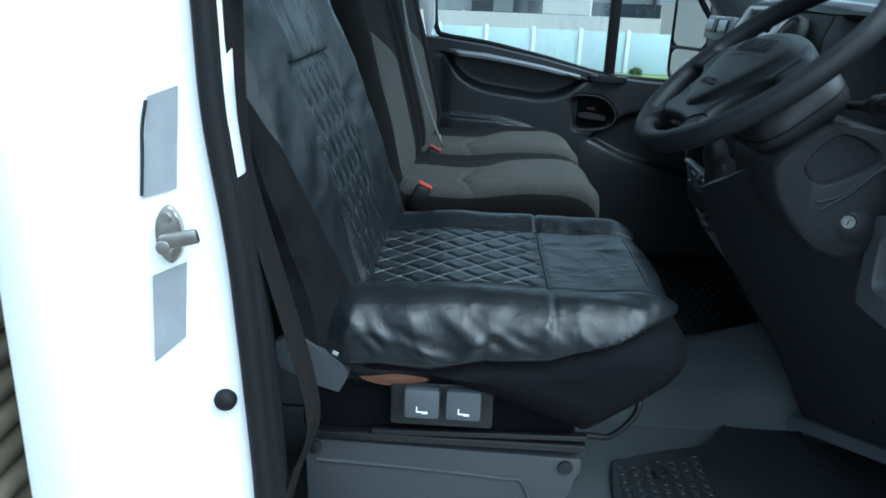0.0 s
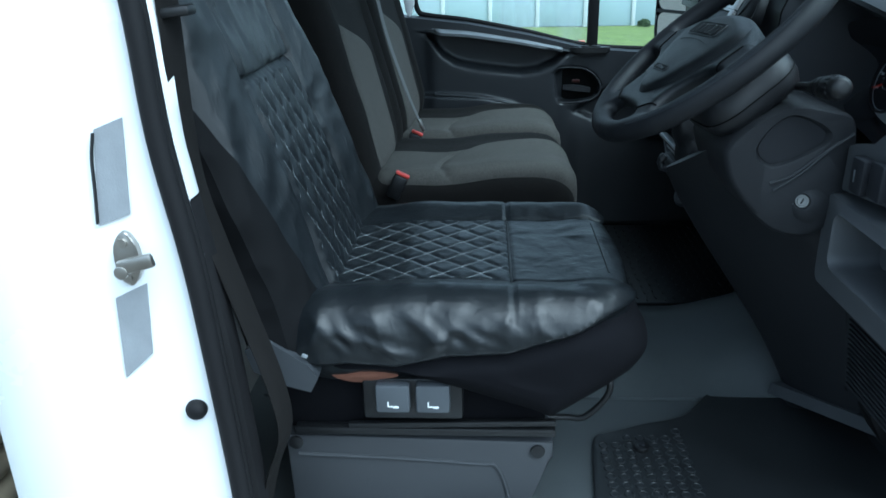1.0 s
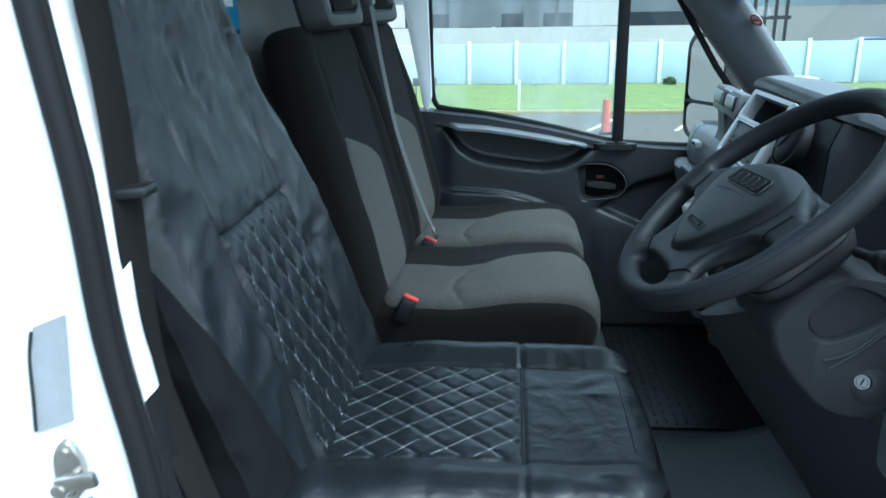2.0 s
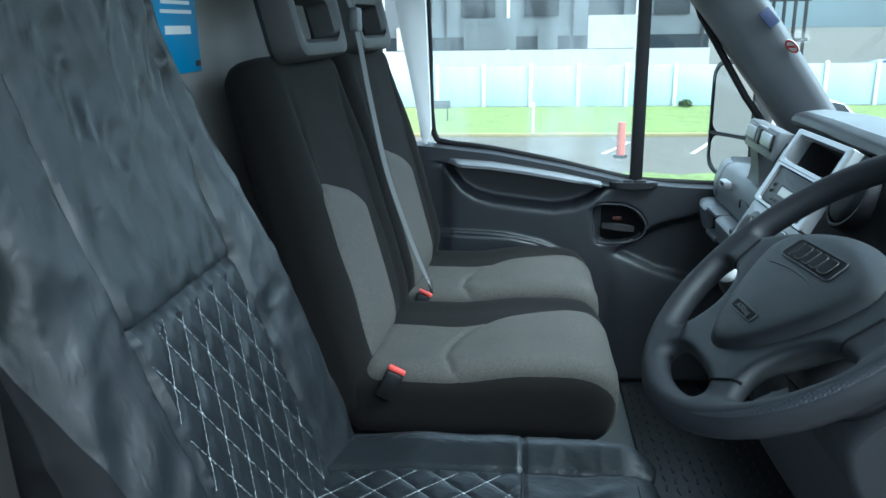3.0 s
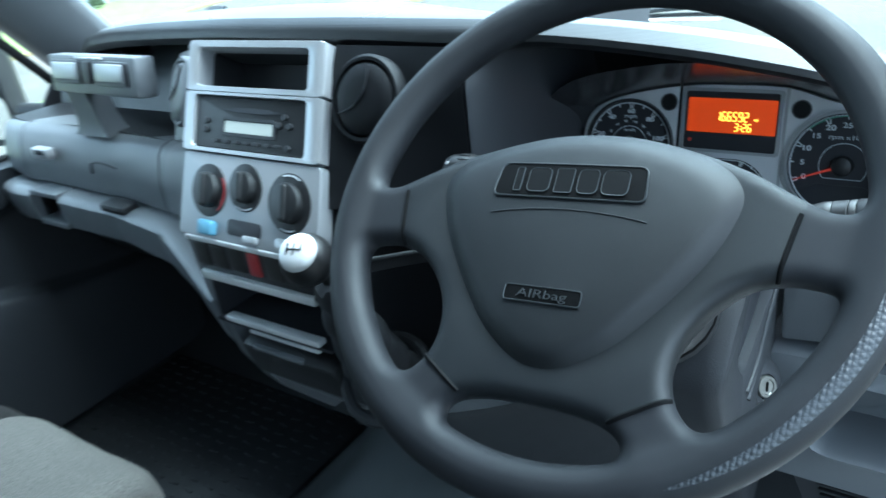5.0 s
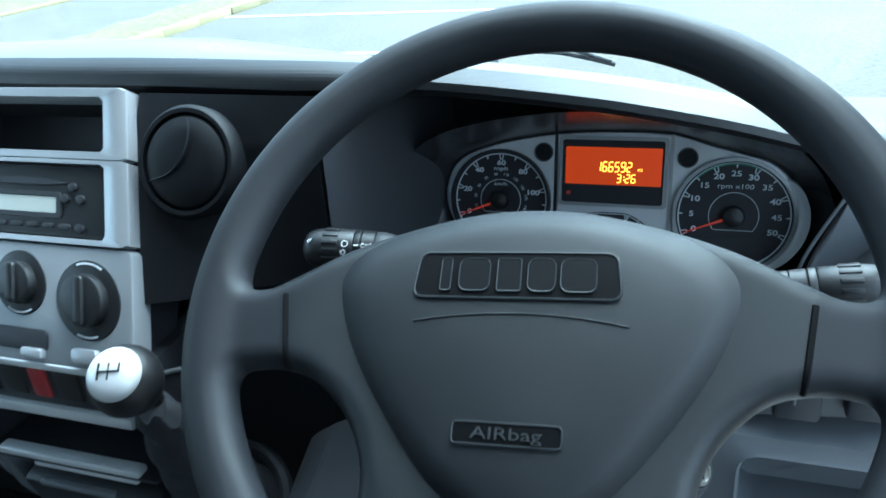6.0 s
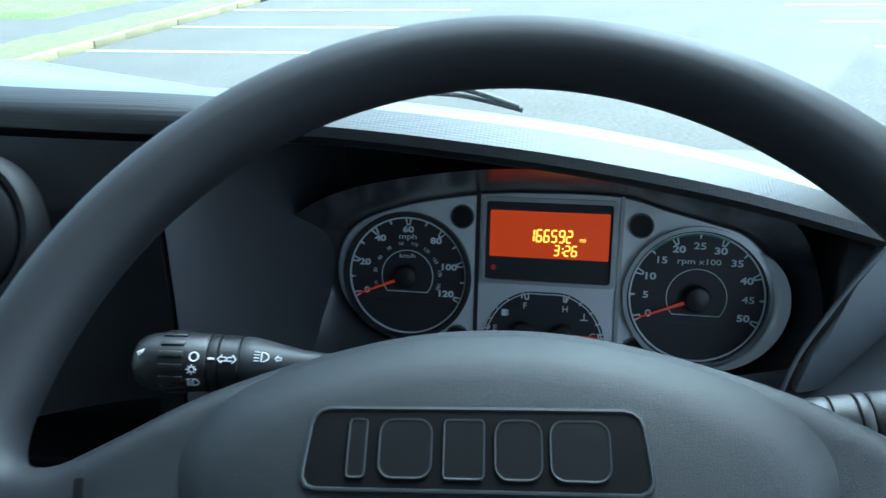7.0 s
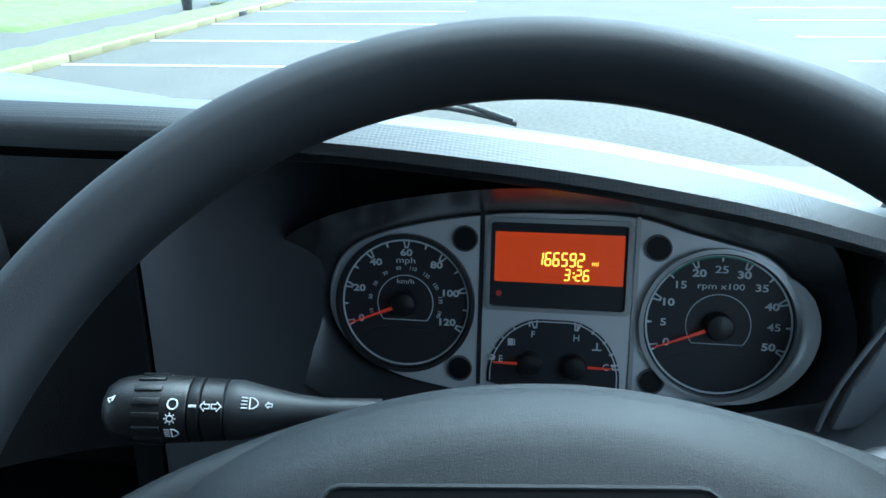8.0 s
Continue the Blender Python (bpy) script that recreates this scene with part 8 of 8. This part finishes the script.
sp_ = thing("marker_post", "slim white marker post at the verge", "post", at=(-0.2, 25.9, LOW))
part("shaft", cyl((-0.2, 25.9, LOW + 0.55), 0.05, 1.1, seg=14), M_POST, sp_)
part("cap", cyl((-0.2, 25.9, LOW + 1.12), 0.06, 0.05, seg=14), M_POST, sp_)
rp = thing("warning_post", "red and pale plastic warning post", "post", at=(2.3, 21.4, LOW))
part("shaft", cyl((2.3, 21.4, LOW + 0.52), 0.13, 1.0, seg=16, r2=0.11), surface("red_post_plastic", (0.46, 0.11, 0.07), 0.5, bump=0.05, stain=5), rp)
part("base", cyl((2.3, 21.4, LOW + 0.04), 0.20, 0.08, seg=16), M_BLACK, rp)
sg = thing("small_sign", "grey sign plate standing in the verge", "sign", at=(-3.9, 29.5, LOW))
part("plate", block((-3.9, 29.5, LOW + 0.75), (0.95, 0.04, 0.32), 0.01), M_MID, sg)
for dx in (-0.35, 0.35):
    part("leg", cyl((-3.9 + dx, 29.5, LOW + 0.35), 0.03, 0.7, seg=10), M_MID, sg)

M_CARWHITE = surface("white_car_paint", (0.78, 0.79, 0.80), 0.25, bump=0.0, vary=0.02, coat=0.7)
M_CARGLASS = surface("dark_car_glass", (0.02, 0.025, 0.03), 0.08, bump=0.0, vary=0.05)
M_TAIL = surface("red_tail_lamp", (0.55, 0.03, 0.02), 0.25, bump=0.0, vary=0.05)
M_TYRE = surface("car_tyre", (0.02, 0.02, 0.02), 0.85, bump=0.2)


def car(at, turn, paint, label):
    """A hatchback: nose towards +x before it is turned."""
    c = thing("parked_car", label, "car", group="parked cars", at=(0, 0, 0))
    prof = [(-1.95, 0.35), (-2.00, 0.62), (-1.94, 0.95), (-1.72, 1.08), (-1.42, 1.38), (-0.9, 1.46), (-0.1, 1.44), (0.45, 1.30), (0.95, 0.98), (1.55, 0.88), (1.92, 0.72), (1.98, 0.45), (1.9, 0.25), (-1.85, 0.22)]
    rings = []
    for y, s, dz in ((-0.86, 0.93, 0.0), (-0.84, 0.985, 0), (-0.70, 1.0, 0), (0.0, 1.01, 0.012), (0.70, 1.0, 0), (0.84, 0.985, 0), (0.86, 0.93, 0)):
        rings.append([(x * s, y * (1 - 0.18 * max(0, (z - 0.95) / 0.5)), 0.3 + (z - 0.3) * (1 if s > 0.98 else 0.97) + (dz if z > 1 else 0)) for x, z in prof])
    body = part("body", loft(rings), paint, c)
    part("rear_window", slab([(-0.58, 1.10), (0.58, 1.10), (0.52, 1.34), (-0.52, 1.34)], 0, -1.74, -1.50), M_CARGLASS, c, "dark rear window").matrix_basis = Matrix()
    part("windscreen", loft([[(0.50, y * 0.92, 1.30), (0.94, y, 1.00), (0.97, y, 1.02), (0.53, y * 0.92, 1.33)] for y in (-0.68, 0.68)]), M_CARGLASS, c, "dark windscreen")
    for s in (-1, 1):
        part("side_window", slab([(-1.45, 1.02), (0.75, 1.00), (0.35, 1.28), (-0.2, 1.38), (-1.0, 1.38), (-1.35, 1.30)], 1, s * 0.800, s * 0.835), M_CARGLASS, c, "dark side window")
        part("tail_lamp", block((-1.93, s * 0.68, 0.92), (0.10, 0.22, 0.20), 0.03), M_TAIL, c, "red tail lamp")
        for x in (-1.25, 1.22):
            w = part("wheel", cyl((x, s * 0.78, 0.31), 0.31, 0.20, Matrix.Rotation(radians(90), 4, 'X'), seg=24, bevel=0.03), M_TYRE, c)
            part("rim", cyl((x, s * 0.885, 0.31), 0.20, 0.02, Matrix.Rotation(radians(90), 4, 'X'), seg=20, bevel=0.006), M_SILVER, w, "silver wheel rim")
    part("plate", block((-2.0, 0, 0.62), (0.02, 0.48, 0.10), 0.003), M_KERB, c, "plain plate")
    c.matrix_basis = pose(*at, 0, 0, turn)
    return c


M_CARSILVER = surface("silver_car_paint", (0.40, 0.42, 0.44), 0.3, metal=0.4, bump=0.0, vary=0.03)
M_CARBLUE = surface("blue_car_paint", (0.03, 0.07, 0.20), 0.3, bump=0.0, vary=0.03, coat=0.5)
car((8.4, 24.0, LOW), 35, M_CARWHITE, "white hatchback parked on the lower road")
car((44, 42, LOW), 100, M_CARWHITE, "white car parked beyond the fence")
car((52, 43, LOW), 85, M_CARSILVER, "silver car parked beyond the fence")
car((20, 47, LOW), 170, M_CARBLUE, "blue car parked beyond the fence")
car((28, 50, LOW), 175, M_CARSILVER, "silver car parked beyond the fence")
car((60, 45, LOW), 95, M_CARBLUE, "blue car parked beyond the fence")

# buildings beyond the fence
M_CLAD = surface("grey_cladding", (0.105, 0.115, 0.12), 0.6, grain=8, bump=0.3, stain=0.3, vary=0.25)
M_CREAM = surface("pale_plaster", (0.40, 0.39, 0.35), 0.8, grain=20, bump=0.3, stain=0.5, vary=0.15)
M_BRICKFAR = surface("orange_brick_front", (0.42, 0.17, 0.09), 0.8, grain=20, bump=0.3, stain=0.5, vary=0.15)
M_ROOFFAR = surface("pale_sheet_roof", (0.45, 0.46, 0.47), 0.6, grain=10, bump=0.2, stain=0.4, vary=0.1)
wh_ = thing("warehouse", "grey clad warehouse with a pale lower wall", "building", at=(-2, 62, LOW))
part("wall", block((-4, 66, LOW + 4.6), (34, 12, 6.8)), M_CLAD, wh_, "grey cladding", smooth=False)
part("base_wall", block((-4, 65.9, LOW + 0.9), (34.4, 12.4, 1.9)), M_CREAM, wh_, "pale lower wall", smooth=False)
part("roof", loft([[(x, 59.6, LOW + 8.0), (x, 66, LOW + 9.3), (x, 72.4, LOW + 8.0)] for x in (-21.4, 13.4)]), M_ROOFFAR, wh_, "pale sheet roof", smooth=False)
for k in range(7):
    part("window", block((-18.5 + 4.8 * k, 59.95, LOW + 5.1), (2.6, 0.12, 1.6)), M_CARGLASS, wh_, "dark window strip", smooth=False)
    part("downpipe", block((-16.2 + 4.8 * k, 59.9, LOW + 4.2), (0.22, 0.2, 6.0)), M_POST if k % 2 else M_BLACK, wh_, "wall downpipe", smooth=False)
part("band", block((-4, 59.88, LOW + 2.35), (34.2, 0.14, 1.0)), M_CARGLASS, wh_, "dark strip above the pale lower wall", smooth=False)
for k, (x, w, h) in enumerate(((-15, 3.2, 2.1), (-9.5, 1.8, 1.7), (-3.2, 4.0, 2.3), (1.2, 1.5, 1.5), (6.0, 3.6, 2.4))):
    part("roller_door", block((x, 59.86, LOW + 1.9 + h / 2), (w, 0.2, h)), M_CREAM if k % 3 == 1 else M_CLAD, wh_, "grey roller door", smooth=False)
rk = thing("steel_rack", "dark open steel rack behind the fence", "rack", at=(14.5, 48, LOW))
for k in range(6):
    part("upright", block((12.8 + 0.62 * k, 48, LOW + 2.5), (0.16, 0.16, 5.0)), M_BLACK, rk)
for z in (2.6, 4.9):
    part("beam", block((14.4, 48, LOW + z), (3.5, 0.2, 0.22)), M_BLACK, rk)
st_ = thing("retail_building", "orange brick retail building with a pale roof", "building", at=(70, 78, LOW))
part("wall", block((72, 80, LOW + 3.0), (44, 16, 6.0)), M_BRICKFAR, st_, "orange brick wall", smooth=False)
part("roof", loft([[(x, 71.0, LOW + 6.0), (x, 80, LOW + 8.5), (x, 89.0, LOW + 6.0)] for x in (49.2, 94.8)]), M_ROOFFAR, st_, "pale sheet roof", smooth=False)
for k in range(8):
    part("window", block((53.5 + 5.2 * k, 71.95, LOW + 2.2), (3.0, 0.12, 2.2)), M_CARGLASS, st_, "dark shop window", smooth=False)
part("canopy", block((64, 71.3, LOW + 3.9), (12, 1.6, 0.5)), M_ROOFFAR, st_, "pale canopy", smooth=False)
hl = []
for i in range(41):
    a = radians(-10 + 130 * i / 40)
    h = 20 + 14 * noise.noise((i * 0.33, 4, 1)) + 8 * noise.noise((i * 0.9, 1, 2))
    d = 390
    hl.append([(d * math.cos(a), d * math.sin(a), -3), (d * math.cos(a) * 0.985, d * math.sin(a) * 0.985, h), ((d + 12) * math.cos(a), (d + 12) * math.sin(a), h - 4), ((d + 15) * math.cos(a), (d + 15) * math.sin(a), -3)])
# pale blue-grey paints the haze of distance into the wooded hills
tagged(part("backdrop", loft(hl), surface("haze_tinted_hills", (0.30, 0.36, 0.38), 0.95, grain=0.5, bump=0.0, stain=0.03, vary=0.2)), "far wooded hills with haze mixed into their colour", "hills", kind="structure")

# front: bin, white column and shrubs on the lower ground
bn = thing("litter_bin", "small black litter bin beside the lower path", "bin", at=(39.8, 18.9, LOW))
part("drum", cyl((39.8, 18.9, LOW + 0.45), 0.24, 0.9, seg=20, r2=0.32), M_BLACK, bn)
part("rim", cyl((39.8, 18.9, LOW + 0.92), 0.36, 0.10, seg=20, bevel=0.02), M_BLACK, bn)
cl_ = thing("white_cabinet", "white roadside cabinet at the end of the verge", "cabinet", at=(43.5, 18.3, LOW))
part("body", block((43.5, 18.2, LOW + 1.0), (0.8, 1.6, 2.0), 0.04), M_POST, cl_)
part("plinth", block((43.5, 18.2, LOW + 0.06), (0.95, 1.75, 0.12), 0.02), M_KERB, cl_)
sward("grass_bank", 30, 75, 21.5, 34, 0.25, "rough grass bank beyond the lower road")
M_LEAF = surface("shrub_leaves", (0.055, 0.085, 0.03), 0.7, grain=40, bump=0.4, stain=2, vary=0.5)


def shrub(at, size, label):
    s = thing("shrub", label, "shrub", group="shrubs on the bank", at=at)
    part("stem", cyl((at[0], at[1], at[2] + size * 0.25), 0.05 * size, 0.5 * size, seg=8), M_BLACK, s)
    bm = bmesh.new()
    rnd = random.Random(int(at[0] * 10))
    for k in range(420):
        a, b, r = rnd.uniform(0, 6.283), rnd.uniform(-0.4, 1.3), size * (0.45 + 0.55 * rnd.random() ** 0.5) * (0.8 + 0.25 * math.sin(3 * rnd.random() * 6))
        c = Vector((at[0] + r * math.cos(a) * math.cos(b), at[1] + r * math.sin(a) * math.cos(b), at[2] + size * 0.5 + 0.7 * r * math.sin(b)))
        m = Matrix.Translation(c) @ Euler((rnd.uniform(0, 3), rnd.uniform(0, 3), rnd.uniform(0, 3))).to_matrix().to_4x4()
        w, l = 0.05 * size + 0.03, 0.11 * size + 0.05
        bm.faces.new([bm.verts.new(m @ Vector(p)) for p in ((-l, 0, 0), (0, w, 0.03), (l, 0, 0), (0, -w, 0.03))])
    part("crown", bm, M_LEAF, s, smooth=False)


for k, (x, y, sz) in enumerate(((47, 30, 1.0), (20, 33.6, 0.4), (6.6, 34.2, 0.28))):
    shrub((x, y, LOW + 0.1), sz, "low leafy shrub on the bank" if y < 33 else "small weed at the foot of the fence")

# load bed behind the cab
lb = thing("load_bed_bulkhead", "brown ribbed bulkhead of the load bed behind the cab", "bulkhead", at=(-1.27, 0, 0.70))
M_SLAT = surface("weathered_brown_slat", (0.20, 0.17, 0.12), 0.75, grain=90, bump=0.5, stain=9, vary=0.3, random_piece=0.15)
part("backing", block((-1.30, 0, 1.20), (0.03, 2.05, 1.0)), M_SLAT, lb)
sl = None
for k in range(20):
    if sl is None:
        s = part("slat", tube([(0, -1.02, 0), (0, 1.02, 0)], 0.024, seg=12), M_SLAT, lb)
        sl = s.data
    else:
        s = new("slat", sl)
        s.parent = lb
        s.matrix_parent_inverse = Matrix.Translation(-lb.location)
    s.matrix_basis = Matrix.Translation((-1.272, 0, 0.74 + 0.049 * k))
